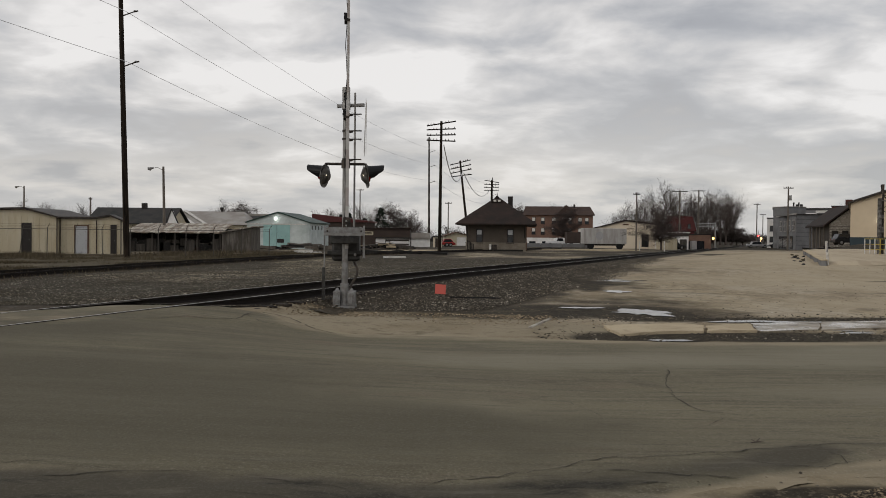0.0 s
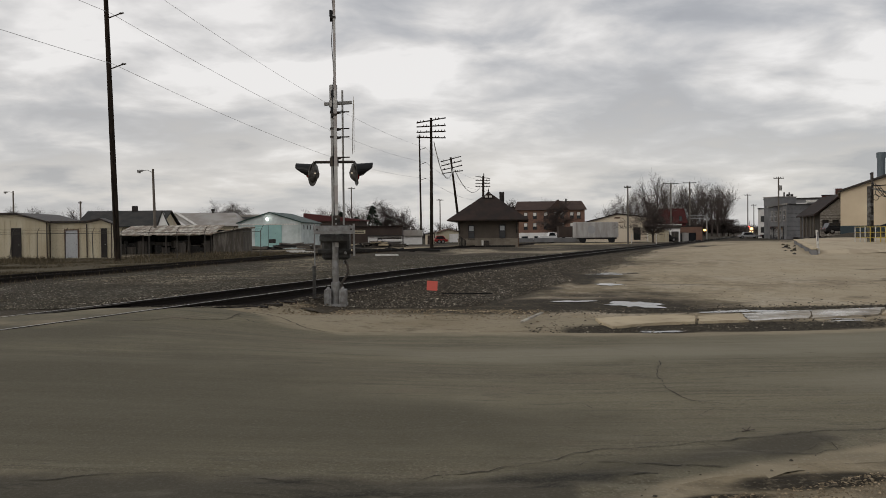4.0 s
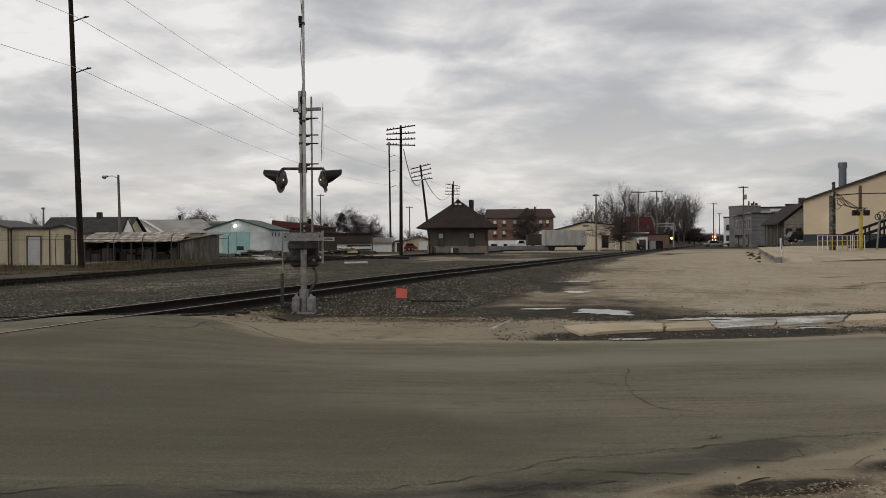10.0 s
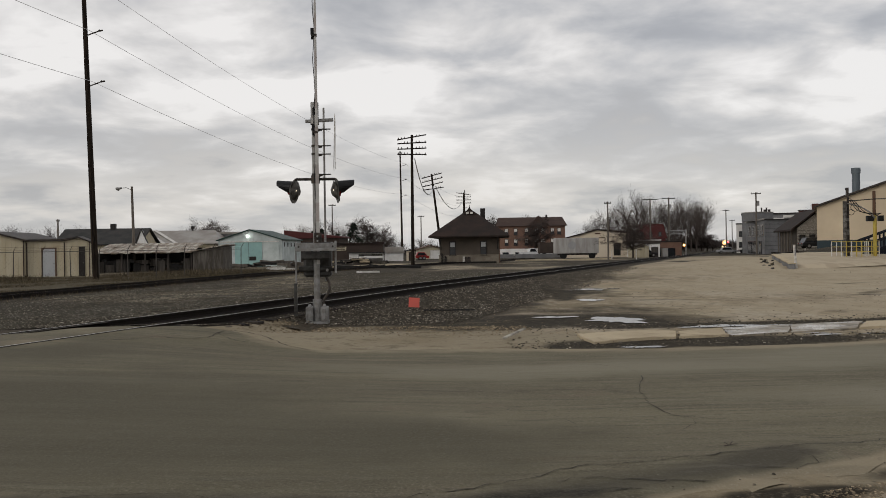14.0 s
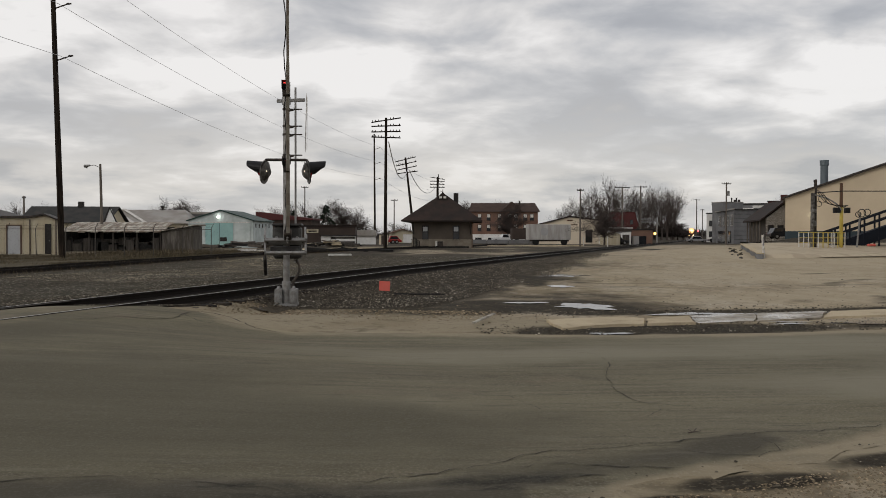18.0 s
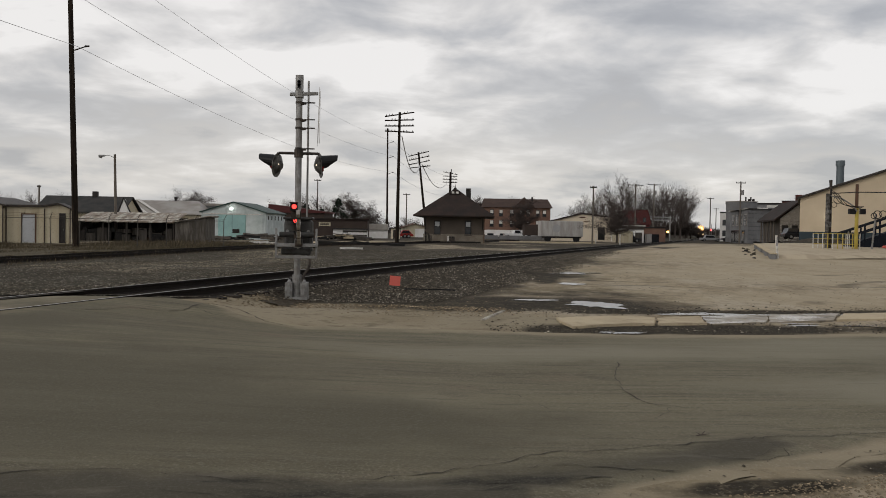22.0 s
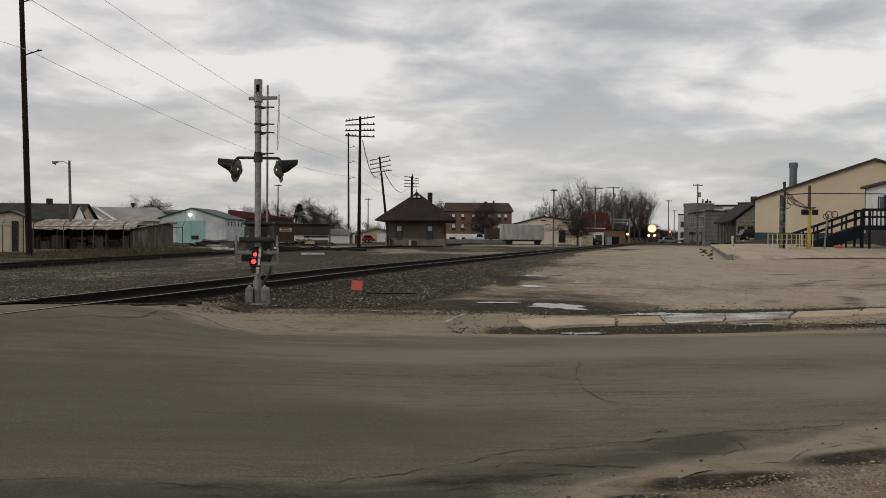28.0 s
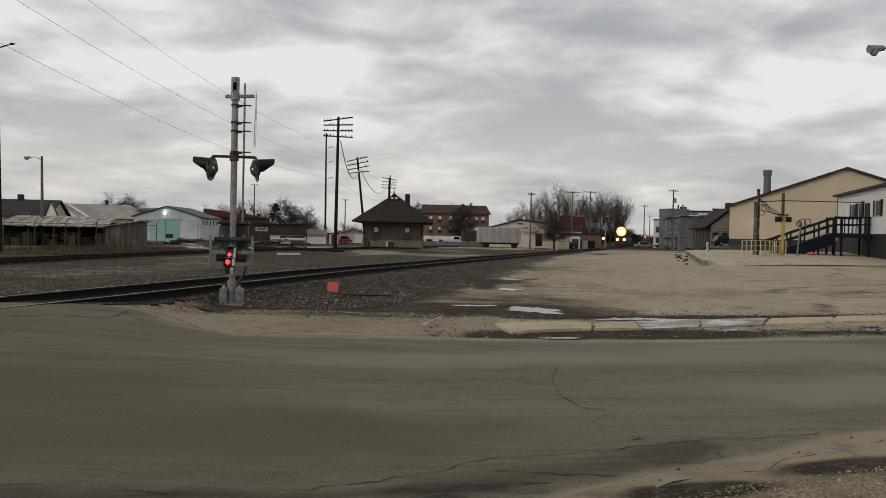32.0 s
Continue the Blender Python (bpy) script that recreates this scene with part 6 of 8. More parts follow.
# ---------------------------------------------------------------- depot
def depot():
    t = thing("railway_depot", "old small-town railway depot with a broad brown hipped roof", "depot", at(6.1, 95, -6))
    D0 = 13.0
    part("stone_base", B((-3.55, 3.55, 0, D0, -0.2, 0.92)), M_DEPOTSTONE, t, "pale rough stone base")
    part("wall", B((-3.45, 3.45, 0.06, D0 - 0.06, 0.92, 3.15)), M_DEPOTWALL, t, "grey-brown stucco wall")
    part("base_ledge", B((-3.6, 3.6, -0.06, D0 + 0.06, 0.90, 1.0)), M_DEPOTSTONE, t)
    for i in range(18):
        for j in range(3):
            x0 = -3.55 + i * 0.3945 - (0.2 if j % 2 else 0)
            x1 = min(3.55, x0 + 0.375)
            x0 = max(-3.55, x0)
            part("stone", B((x0, x1, -0.03, 0.01, -0.05 + 0.31 * j, 0.235 + 0.31 * j)), M_DEPOTSTONE, t)
    e, o, r = 3.05, 1.25, 6.55
    x1, y0, y1 = 3.45 + o, -o, D0 + o
    bm = bmesh.new()
    c = [bm.verts.new(p) for p in ((-x1, y0, e), (x1, y0, e), (x1, y1, e), (-x1, y1, e))]
    c2 = [bm.verts.new(p) for p in ((-x1, y0, e + 0.14), (x1, y0, e + 0.14), (x1, y1, e + 0.14), (-x1, y1, e + 0.14))]
    a, b = bm.verts.new((0, y0 + 4.3, r)), bm.verts.new((0, y1 - 4.3, r))
    bm.faces.new(c[::-1])
    for i in range(4):
        bm.faces.new((c[i], c[(i + 1) % 4], c2[(i + 1) % 4], c2[i]))
    bm.faces.new((c2[0], c2[1], a))
    bm.faces.new((c2[1], c2[2], b, a))
    bm.faces.new((c2[2], c2[3], b))
    bm.faces.new((c2[3], c2[0], a, b))
    part("roof", bm, M_BROWNROOF, t, "dark brown hipped roof")
    bm = bmesh.new()
    prism(bm, [(-0.75, 5.75), (0.75, 5.75), (0, 6.65)], y0 + 3.2, y0 + 5)
    g = part("gablet", bm, M_BROWNROOF, t, "small gablet at the ridge")
    for sx in (-1, 1):
        part("vent", B((sx * 0.25 - 0.16, sx * 0.25 + 0.16, y0 + 3.12, y0 + 3.19, 5.85, 6.08)), M_BLIND, g)
    part("finial", R(((0, y0 + 3.2, 6.5), (0, y0 + 3.2, 6.95), 0.07, 0.02), n=6), M_TRIM, t)
    part("chimney", B((1.15, 1.75, 7.2, 7.8, 4.6, 6.75)), M_TRIM, t, "dark brick chimney", 0.02)
    for x in (-1.95, 1.65):
        w = window(t, x, 1.02, 0.62, 1.5, 0.0, M_TRIM, M_GLASS)
        part("upper_sash", B((x - 0.26, x + 0.26, -0.02, -0.002, 1.92, 2.45)), M_DOORWHITE, w, "pale blind in the upper sash")
        part("meeting_rail", B((x - 0.31, x + 0.31, -0.04, -0.004, 1.68, 1.76)), M_TRIM, w)
    for x in (-3.3, 3.3):
        bm = bmesh.new()
        pipe(bm, [(x, -0.05, 1.6), (x, -0.6, 2.4), (x, -1.1, 2.95)], 0.06, 6)
        part("eave_bracket", bm, M_TRIM, t)
    part("downpipe", R(((3.52, -0.05, 0), (3.52, -0.05, 3.0), 0.05, 0.05), n=8), M_RUSTTRIM, t)
    return t


depot()
t = thing("pallet_stack", "leaning grey boards against the depot wall", "boards", at(3.1, 93.6))
for i in range(5):
    part("board", B((i * 0.16 - 0.4, i * 0.16 - 0.28, 0, 0.05, 0, 1.3 - 0.12 * i)), M_DARKWOOD, t)
t = thing("electric_cabinet", "small dark cabinet with a pale side beside the depot", "cabinet", at(5.6, 93.8))
part("body", B((-0.1, 0.55, 0, 0.5, 0, 0.75)), M_DARKSTEEL, t, "", 0.02)
part("side_panel", B((-0.32, -0.12, 0, 0.5, 0, 0.8)), M_WHITEPAINT, t)
t = thing("loading_kerb", "low dark timber kerb in front of the depot", "kerb", at(7.6, 93.2))
part("beam", B((-1.9, 1.5, 0, 0.3, -0.05, 0.2)), M_DARKWOOD, t, "", 0.02)


# ---------------------------------------------------------------- brick hotel behind
M_HOTELROOF = mat("red_brown_shingles", (0.078, 0.052, 0.041), 0.85, 0, 0.2, 0.5, 6, 0.3, (0.055, 0.036, 0.030), 0.4, 0.6)


def brick_block():
    t = thing("brick_building", "three-storey brown brick building with a brown hipped roof", "building", at(33.0, 230, -4))
    part("wall", B((-10.0, 9.0, 0, 14, -1.5, 8.4)), M_BRICK, t, "brown brick walls")
    part("ground_floor", B((-10.1, 9.1, -0.15, 0, -1.5, 1.9)), M_WHITEWALL, t, "white painted ground floor")
    bm = bmesh.new()
    for xa, xb in ((-10.6, 9.6),):
        f = [bm.verts.new(p) for p in ((xa, -0.6, 8.3), (xb, -0.6, 8.3), (xb - 0.8, 6, 11.0), (xa + 0.8, 6, 11.0), (xa, 14.6, 8.3), (xb, 14.6, 8.3))]
        bm.faces.new((f[0], f[1], f[2], f[3]))
        bm.faces.new((f[3], f[2], f[5], f[4]))
        bm.faces.new((f[1], f[5], f[2]))
        bm.faces.new((f[0], f[3], f[4]))
        bm.faces.new((f[0], f[4], f[5], f[1]))
    part("roof", bm, M_HOTELROOF, t, "brown shingled roof")
    bm = bmesh.new()
    prism(bm, [(-1.6, 8.3), (4.6, 8.3), (1.5, 11.2)], -1.0, 6)
    part("cross_gable", bm, M_HOTELROOF, t)
    for x in (-7.6, -5.0, -1.9, 0.9, 2.7, 5.4, 7.3):
        for z in (2.9, 5.9):
            w = window(t, x, z, 0.95, 1.7, -0.05, M_TRIM, M_GLASS)
            part("blind", B((x - 0.42, x + 0.42, -0.10, -0.06, z + 0.75, z + 1.65)), M_BLIND, w, "pale blind")
    for i in range(5):
        part("shop_opening", B((-8.8 + i * 3.6, -7.0 + i * 3.6, -0.22, -0.14, -1.2, 0.9)), M_GLASS, t)
    part("roof_vent", R(((4.2, 5, 10.5), (4.2, 5, 11.6), 0.25, 0.25), n=8), M_TRIM, t)


brick_block()

# ---------------------------------------------------------------- tan warehouse, box trailer, sheds by the line
t = thing("tan_warehouse", "low tan metal warehouse with a shallow gable roof", "warehouse", at(32.2, 141, -12))
bm = bmesh.new()
prism(bm, [(-6.3, -0.4), (6.2, -0.4), (6.2, 3.9), (-0.7, 4.75), (-6.3, 3.35)], 0, 16)
ribs(t, M_WARE, 12.4, 0, 3.4, 0.8, 0.6, x0=-6.3)
part("wall", bm, M_WARE, t, "tan ribbed metal walls")
bm = bmesh.new()
prism(bm, [(-6.6, 3.30), (-0.7, 4.77), (6.5, 3.90), (6.5, 4.08), (-0.7, 4.98), (-6.6, 3.48)], -0.3, 16.3)
part("roof", bm, M_BROWNROOF, t, "dark brown roof edge")
door(t, 2.6, 0.3, 1.0, 2.1, -0.04, M_TRIM, M_DARKWOOD)
part("wall_vent", B((-1.2, -0.2, -0.05, 0, 4.05, 4.3)), M_RUSTTRIM, t)
part("wall_vent", B((-0.5, 0.6, -0.05, 0, 3.35, 3.5)), M_RUSTTRIM, t)
part("downpipe", B((4.3, 4.5, -0.12, 0, 0, 4.0)), M_RUSTTRIM, t)

M_EMBLEM = mat("faded_emblem", (0.36, 0.36, 0.36), 0.6, 0, 0.1, 2, 12, 0.02)
t = thing("box_trailer", "faded white box trailer with a round emblem", "trailer", at(24.9, 125, 2))
part("body", B((-3.4, 3.2, 0, 2.5, 0.85, 3.25)), M_TRAILER, t, "faded white ribbed box", 0.04)
for i in range(16):
    part("side_rib", B((-3.3 + i * 0.42, -3.25 + i * 0.42, -0.03, 0.0, 0.95, 3.15)), M_TRAILER, t)
part("emblem", R(((-1.0, -0.05, 2.1), (-1.0, -0.035, 2.1), 0.62, 0.62), n=24), M_EMBLEM, t, "faded grey round emblem")
for x in (-2.3, 2.2):
    part("wheel", R(((x, 0.1, 0.5), (x, 0.5, 0.5), 0.5, 0.5), n=18), M_RUBBER, t)
part("landing_frame", B((-3.2, 3.0, 0.3, 0.5, 0.6, 0.85)), M_DARKSTEEL, t)

t = thing("garden_shed", "small yellowish metal shed with a gable roof", "shed", at(36.0, 130))
bm = bmesh.new()
gable_walls(bm, 2.6, 3, 1.75, 0.5, low=-0.3)
part("wall", bm, M_CREAM, t)
gable_roof(t, 2.6, 3, 1.75, 0.5, 0.12, 0.08, M_WHITEPAINT, front=0.1)
t = thing("white_flat_building", "white flat-roofed building with a dark doorway", "building", at(39.0, 137))
part("wall", B((-2.6, 2.2, 0, 5, -0.4, 2.2)), M_WHITEWALL, t)
part("parapet", B((-2.7, 2.3, -0.1, 5.1, 2.2, 2.75)), M_GREYWOOD, t)
part("roof_cap", B((-2.8, 2.4, -0.2, 5.2, 2.75, 2.95)), M_WHITEPAINT, t)
for i in range(3):
    part("garage_door", B((-2.3 + i * 1.5, -1.1 + i * 1.5, -0.06, 0.0, -0.1, 1.7)), (M_WHITEWALL, M_GREYBLOCK, M_GREYWOOD)[i], t)
t = thing("brick_store", "brown brick store with a flat roof", "building", at(45.2, 150))
part("wall", B((-3.0, 4.0, 0, 8, -0.5, 2.6)), M_BRICK, t)
part("roof_cap", B((-3.1, 4.1, -0.1, 8.1, 2.6, 2.8)), M_TRIM, t)
part("shop_front", B((-2.4, 2.8, -0.06, 0, -0.2, 1.5)), M_GLASS, t)
t = thing("red_barn_house", "dark red house with a steep roof behind the trees", "house", at(49.8, 172, -14))
bm = bmesh.new()
gable_walls(bm, 6.0, 8, 3.6, 0.2, low=-0.5)
part("wall", bm, M_REDROOF, t, "dark red wall")
bm = bmesh.new()
prism(bm, [(-3.4, 3.5), (3.4, 3.5), (2.6, 6.6), (-2.6, 6.6)], -0.4, 8.4)
part("roof", bm, M_REDROOF, t, "dark red mansard roof")
for i in range(3):
    window(t, -1.9 + 1.9 * i, 4.0, 0.5, 0.9, -0.42, M_TRIM, M_GLASS, False)


# ---------------------------------------------------------------- right hand side: works, ramp, utility post
def tan_works():
    t = thing("works_building", "large tan metal works building with a slate blue base band", "building", at(47.4, 95, -27, 0.0))
    W, d = 25.7, 22.0
    z0 = ground_z(47.4, 95)
    e, r = 6.0 - z0, 4.45
    bm = bmesh.new()
    gable_walls(bm, W, d, e, r, x0=0.0, low=-0.6)
    ribs(t, M_TAN, W, 1.0, e, r, 0.9, -0.012, x0=0.0)
    part("wall", bm, M_TAN, t, "tan ribbed metal walls")
    part("base_band", B((-0.03, W, -0.035, d, -0.6, 1.0)), M_BLUEBAND, t, "slate blue base band")
    for sx in (0, 1):
        bm = bmesh.new()
        xa = -0.35 if sx == 0 else W + 0.35
        prism(bm, [(xa, e - 0.1), (W / 2, e + r + 0.01), (W / 2, e + r + 0.28), (xa, e + 0.14)], -0.45, d + 0.4)
        part("roof_panel", bm, M_DARKSTEEL, t, "dark metal roof edge")
    st = part("flue", R(((4.3, 3.6, 5.4), (4.3, 3.6, 9.6), 0.44, 0.44), n=20), M_FLUE, t, "blue-grey sheet metal flue")
    part("flue_collar", R(((4.3, 3.6, 9.0), (4.3, 3.6, 9.65), 0.52, 0.52), n=20), M_FLUE, st)
    part("vent_pipe", R(((3.2, 0.6, 5.5), (3.2, 0.6, 6.9), 0.10, 0.10), ((3.2, 0.6, 6.85), (3.2, 0.6, 7.1), 0.15, 0.15), n=10), M_TRIM, t)
    part("wall_lamp", R(((3.0, -0.35, 2.9), (3.0, -0.05, 2.95), 0.12, 0.08), n=10), M_LAMPWHITE, t, "lit wall lamp")


M_FLUE = mat("blue_grey_flue", (0.13, 0.155, 0.17), 0.5, 0.3, 0.12, 1.5, 10, 0.05)
tan_works()


FARTHER = Matrix.Translation((0, 0, 1.6)) @ Matrix.Scale(1.1, 4) @ Matrix.Translation((0, 0, -1.6))


def site_office():
    x, y = 38.9, 60.0
    z0 = 1.2
    t = thing("site_office", "white office cabin on a dark skirt, with shuttered windows", "cabin", FARTHER @ pose(x, y, z0, 0, 0, -111))
    z1 = 5.35 - z0
    part("skirt", B((0.02, 22, 0.03, 7, -0.9, 1.15)), M_TRIM, t, "dark skirting")
    part("wall", B((0, 22, 0, 7, 1.15, z1)), M_WHITEWALL, t, "white siding wall")
    for i in range(14):
        part("clapboard", B((0, 22, -0.02, -0.004, 1.17 + 0.212 * i, 1.365 + 0.212 * i)), M_WHITEWALL, t)
    part("corner_board", B((-0.03, 0.12, -0.04, 0.1, 1.15, z1)), M_TRIM, t)
    part("roof", B((-0.25, 22.3, -0.35, 7.3, z1, z1 + 0.16)), M_TRIM, t)
    for cx, w in ((5.3, 1.15), (7.2, 0.95), (11.6, 1.2)):
        win = window(t, cx, 2.35, w, 0.95, -0.05, M_WHITEPAINT, M_GLASS, False)
        for sx in (-1, 1):
            part("shutter", B((cx + sx * (w / 2 + 0.24) - 0.16, cx + sx * (w / 2 + 0.24) + 0.16, -0.10, -0.03, 2.28, 3.37)), M_NAVY, win, "dark shutter")
    door(t, 9.0, 1.18, 0.95, 2.0, -0.05, M_TRIM, M_TRIM)
    part("porch_lamp", R(((8.1, -0.25, 3.35), (8.1, -0.04, 3.4), 0.09, 0.10), n=8), M_STEEL, t)


site_office()


def ramp():
    """Timber access ramp with a landing, on posts."""
    x, y = 33.5, 52.5
    zg = 0.95
    t = thing("access_ramp", "navy painted timber access ramp with railings and landing", "ramp", FARTHER @ pose(x, y, zg, 0, 0, -21))
    dz = 2.38 - zg
    part("landing_deck", B((0, 2.3, -1.3, 1.3, dz - 0.28, dz)), M_NAVY, t, "", 0.01)
    for px in (0.0, 0.42, 2.1):
        for py in (-1.28, 1.15):
            part("post", B((px, px + 0.13, py, py + 0.13, -0.6, dz + 1.1)), M_NAVY, t)
    for py in (-1.25, 1.2):
        part("top_rail", B((0, 2.3, py - 0.02, py + 0.1, dz + 1.02, dz + 1.12)), M_NAVY, t)
        part("mid_rail", B((0, 2.3, py, py + 0.05, dz + 0.55, dz + 0.63)), M_NAVY, t)
        for i in range(9):
            part("baluster", B((0.16 + i * 0.25, 0.20 + i * 0.25, py, py + 0.05, dz, dz + 1.02)), M_NAVY, t)
    L0 = 4.1
    for py in (-0.75, 0.75):
        for name, a, b in (("ramp_skirt", -0.80, -0.05), ("ramp_rail", 0.92, 1.04), ("ramp_rail", 0.46, 0.58)):
            bm = bmesh.new()
            prism(bm, [(-L0, -0.15 + a), (0.05, dz + a), (0.05, dz + b), (-L0, -0.15 + b)], py, py + 0.09)
            part(name, bm, M_NAVY, t)
        for k in range(1, 5):
            px = -L0 * k / 4.6
            zb = dz + (-0.15 - dz) * k / 4.6
            part("ramp_post", B((px, px + 0.1, py - 0.02, py + 0.10, -0.9, zb + 1.0)), M_NAVY, t)
    bm = bmesh.new()
    prism(bm, [(-L0, -0.22), (0.0, dz - 0.1), (0.0, dz), (-L0, -0.12)], -0.7, 0.8)
    part("ramp_deck", bm, M_NAVY, t)


ramp()


NEARER = 1.0
M_METERGREY = mat("weathered_conduit", (0.20, 0.195, 0.185), 0.6, 0.3, 0.2, 3, 30, 0.1, (0.05, 0.045, 0.04), 0.35, 5)


def close_by(x, y):
    """The meters' corner stands on the pad, before the ramp."""
    return at(x * NEARER, y * NEARER) @ Matrix.Diagonal((1, 1, 0.95, 1))


def meter_post():
    x, y = 29.6, 55.0
    t = thing("utility_post", "galvanised meter post with conduits and looping cables", "utility post", close_by(x, y))
    part("conduit", R(((-0.2, 0, -0.3), (-0.2, 0, 4.0), 0.13, 0.13), n=14), M_METERGREY, t, "thick galvanised conduit")
    part("pole", R(((0.1, 0.15, 0), (0.1, 0.15, 5.0), 0.09, 0.07), n=10), M_DARKSTEEL, t)
    part("meter_box", B((-0.36, -0.02, -0.28, -0.05, 1.55, 1.95)), M_METERGREY, t, "", 0.03)
    part("meter_box", B((-0.33, -0.02, -0.24, -0.05, 2.55, 2.80)), M_METERGREY, t, "", 0.03)
    bm = bmesh.new()
    for k in range(3):
        pts = []
        for i in range(13):
            a = i / 12
            pts.append((0.0 + 2.3 * a, -0.1 + 0.05 * k, 4.0 - 0.9 * a - (0.45 + 0.18 * k) * math.sin(math.pi * a) * a + 0.28 * math.sin(9 * a + k) * (1 - a)))
        pipe(bm, pts, 0.024, 5)
    part("cable", bm, M_BLACK, t, "looping black cables")
    bm = bmesh.new()
    for c, r in (((0.45, 3.55), 0.28), ((0.2, 3.2), 0.20)):
        pipe(bm, [(c[0] + r * math.cos(a * math.pi / 8), -0.1, c[1] + r * math.sin(a * math.pi / 8)) for a in range(17)], 0.022, 5)
    part("cable_loop", bm, M_BLACK, t)
    bm = bmesh.new()
    pipe(bm, [(0.0, 0, 3.85), (0.9, 0, 3.6), (1.6, 0, 3.15), (1.9, 0, 2.75)], 0.05, 6)
    part("cross_pipe", bm, M_STEEL, t)


meter_post()
t = thing("bollard_post", "yellow steel post with a brown timber upright and dark box", "post", close_by(31.6, 55.2))
part("yellow_sleeve", R(((0, 0, -0.3), (0, 0, 3.0), 0.12, 0.12), n=14), M_YELLOW, t, "yellow painted sleeve")
part("timber_upright", R(((0, 0.05, 3.0), (0, 0.05, 4.75), 0.11, 0.10), n=10), M_RUSTTRIM, t, "brown timber upright")
part("switch_box", B((-0.62, -0.15, -0.2, 0.05, 2.55, 2.95)), M_BLACK, t, "", 0.02)
part("switch_box", B((0.2, 0.55, -0.2, 0.05, 2.55, 2.95)), M_BLACK, t, "", 0.02)
t = thing("cable_stand", "leaning galvanised stand with coiled cable", "stand", close_by(32.6, 55.0))
part("stem", R(((0, 0, -0.3), (0.25, 0, 2.6), 0.06, 0.06), n=10), M_STEEL, t)
bm = bmesh.new()
for c, r in (((0.3, 2.55), 0.28), ((0.7, 2.6), 0.24), ((0.05, 2.45), 0.2)):
    pipe(bm, [(c[0] + r * math.cos(a * math.pi / 8), -0.1, c[1] + r * math.sin(a * math.pi / 8)) for a in range(17)], 0.03, 5)
part("cable_coil", bm, M_BLACK, t, "black cable coils")
t = thing("cable_span", "dark overhead service cable to the cabin", "cable", FARTHER)
part("cable", R(((26.8, 49.5, 4.25), (28.44, 49.68, 4.37), 0.032, 0.032), ((28.44, 49.68, 4.37), (35.9, 52.4, 4.55), 0.032, 0.032), n=5), M_BLACK, t)


def cage():
    t = thing("guard_railing", "yellow and white pipe guard railing round the meters", "railing", close_by(30.0, 54.2))
    for i, px in enumerate((-1.3, -0.95, -0.6, -0.25, 0.1, 0.45, 0.8, 1.05, 1.3)):
        part("post", R(((px, 0, -0.3), (px, 0, 1.15), 0.032, 0.032), n=8), M_YELLOW if i in (1, 3, 4, 6, 7) else M_WHITEPAINT, t)
        part("post", R(((px, 1.3, -0.3), (px, 1.3, 1.15), 0.032, 0.032), n=8), M_YELLOW if i in (2, 5) else M_WHITEPAINT, t)
    for py in (0, 1.3):
        for z in (1.13, 0.75, 0.38):
            part("rail", R(((-1.3, py, z), (1.3, py, z), 0.022, 0.022), n=8), M_YELLOW, t)
    for px in (-1.3, 1.3):
        part("rail", R(((px, 0, 1.13), (px, 1.3, 1.13), 0.022, 0.022), n=8), M_YELLOW, t)


cage()
t = thing("red_cone_bag", "small red plastic bag on the ground", "litter", at(34.6, 56.5))
part("bag", B((-0.3, 0.3, -0.15, 0.15, 0, 0.22)), M_ORANGE, t, "", 0.08)

# concrete pad with its low retaining kerb and white post
sheet("concrete_pad", [21.0 + 0.35 * i for i in range(70)], [46.0 + 0.5 * i for i in range(37)], lambda x, y: pad_depth(x, y) > -0.3, 0.03, M_PADCONC, "pale concrete pad beside the works", "pad",
      relief=lambda x, y: -0.30 * smooth(0.12, -0.12, pad_depth(x, y)))
t = thing("retaining_kerb", "low broken retaining kerb along the edge of the pad", "kerb", pose(21.5, 46.0, 0, 0, 0, 0))
kerb_rnd = random.Random(8)
for i in range(6):
    y0 = 0.1 + 2.2 * i
    m = pose(0.362 * y0, y0, 0.24 + 0.031 * y0, 1.8, 0, -19.9 + kerb_rnd.uniform(-1, 1))
    bm = B((-0.16, 0.16, 0.02, 2.2, -0.35, 0.24))
    bmesh.ops.transform(bm, matrix=m, verts=bm.verts[:])
    w = part("kerb_block", bm, M_GREYBLOCK, t, "grey weathered kerb block", 0.03)
    bm = B((-0.20, 0.20, 0.0, 2.18, 0.244, 0.30))
    bmesh.ops.transform(bm, matrix=m, verts=bm.verts[:])
    part("kerb_cap", bm, M_CONCRETE, w, "pale kerb cap", 0.01)
t = thing("rubble_heap", "dark rubble and weeds heaped against the kerb", "rubble", at(22.4, 50.5))
rubble_rnd = random.Random(3)
for i in range(16):
    bm = B((-0.10, 0.10, -0.09, 0.09, -0.05, 0.06))
    for v in bm.verts:
        v.co *= rubble_rnd.uniform(0.5, 1.3)
    dy = rubble_rnd.uniform(-4.5, 7.5)
    bmesh.ops.transform(bm, matrix=pose(0.362 * dy - 0.45 + rubble_rnd.gauss(0, 0.22), dy, 0.02 + 0.031 * dy, rubble_rnd.uniform(-20, 20), rubble_rnd.uniform(-20, 20), rubble_rnd.uniform(0, 180)), verts=bm.verts[:])
    part("rubble", bm, (M_GREYWOOD, M_DARKWOOD, M_GRASS)[i % 3], t, "", 0.02)
t = thing("marker_post", "white plastic marker post with a slot", "post", at(21.85, 46.3))
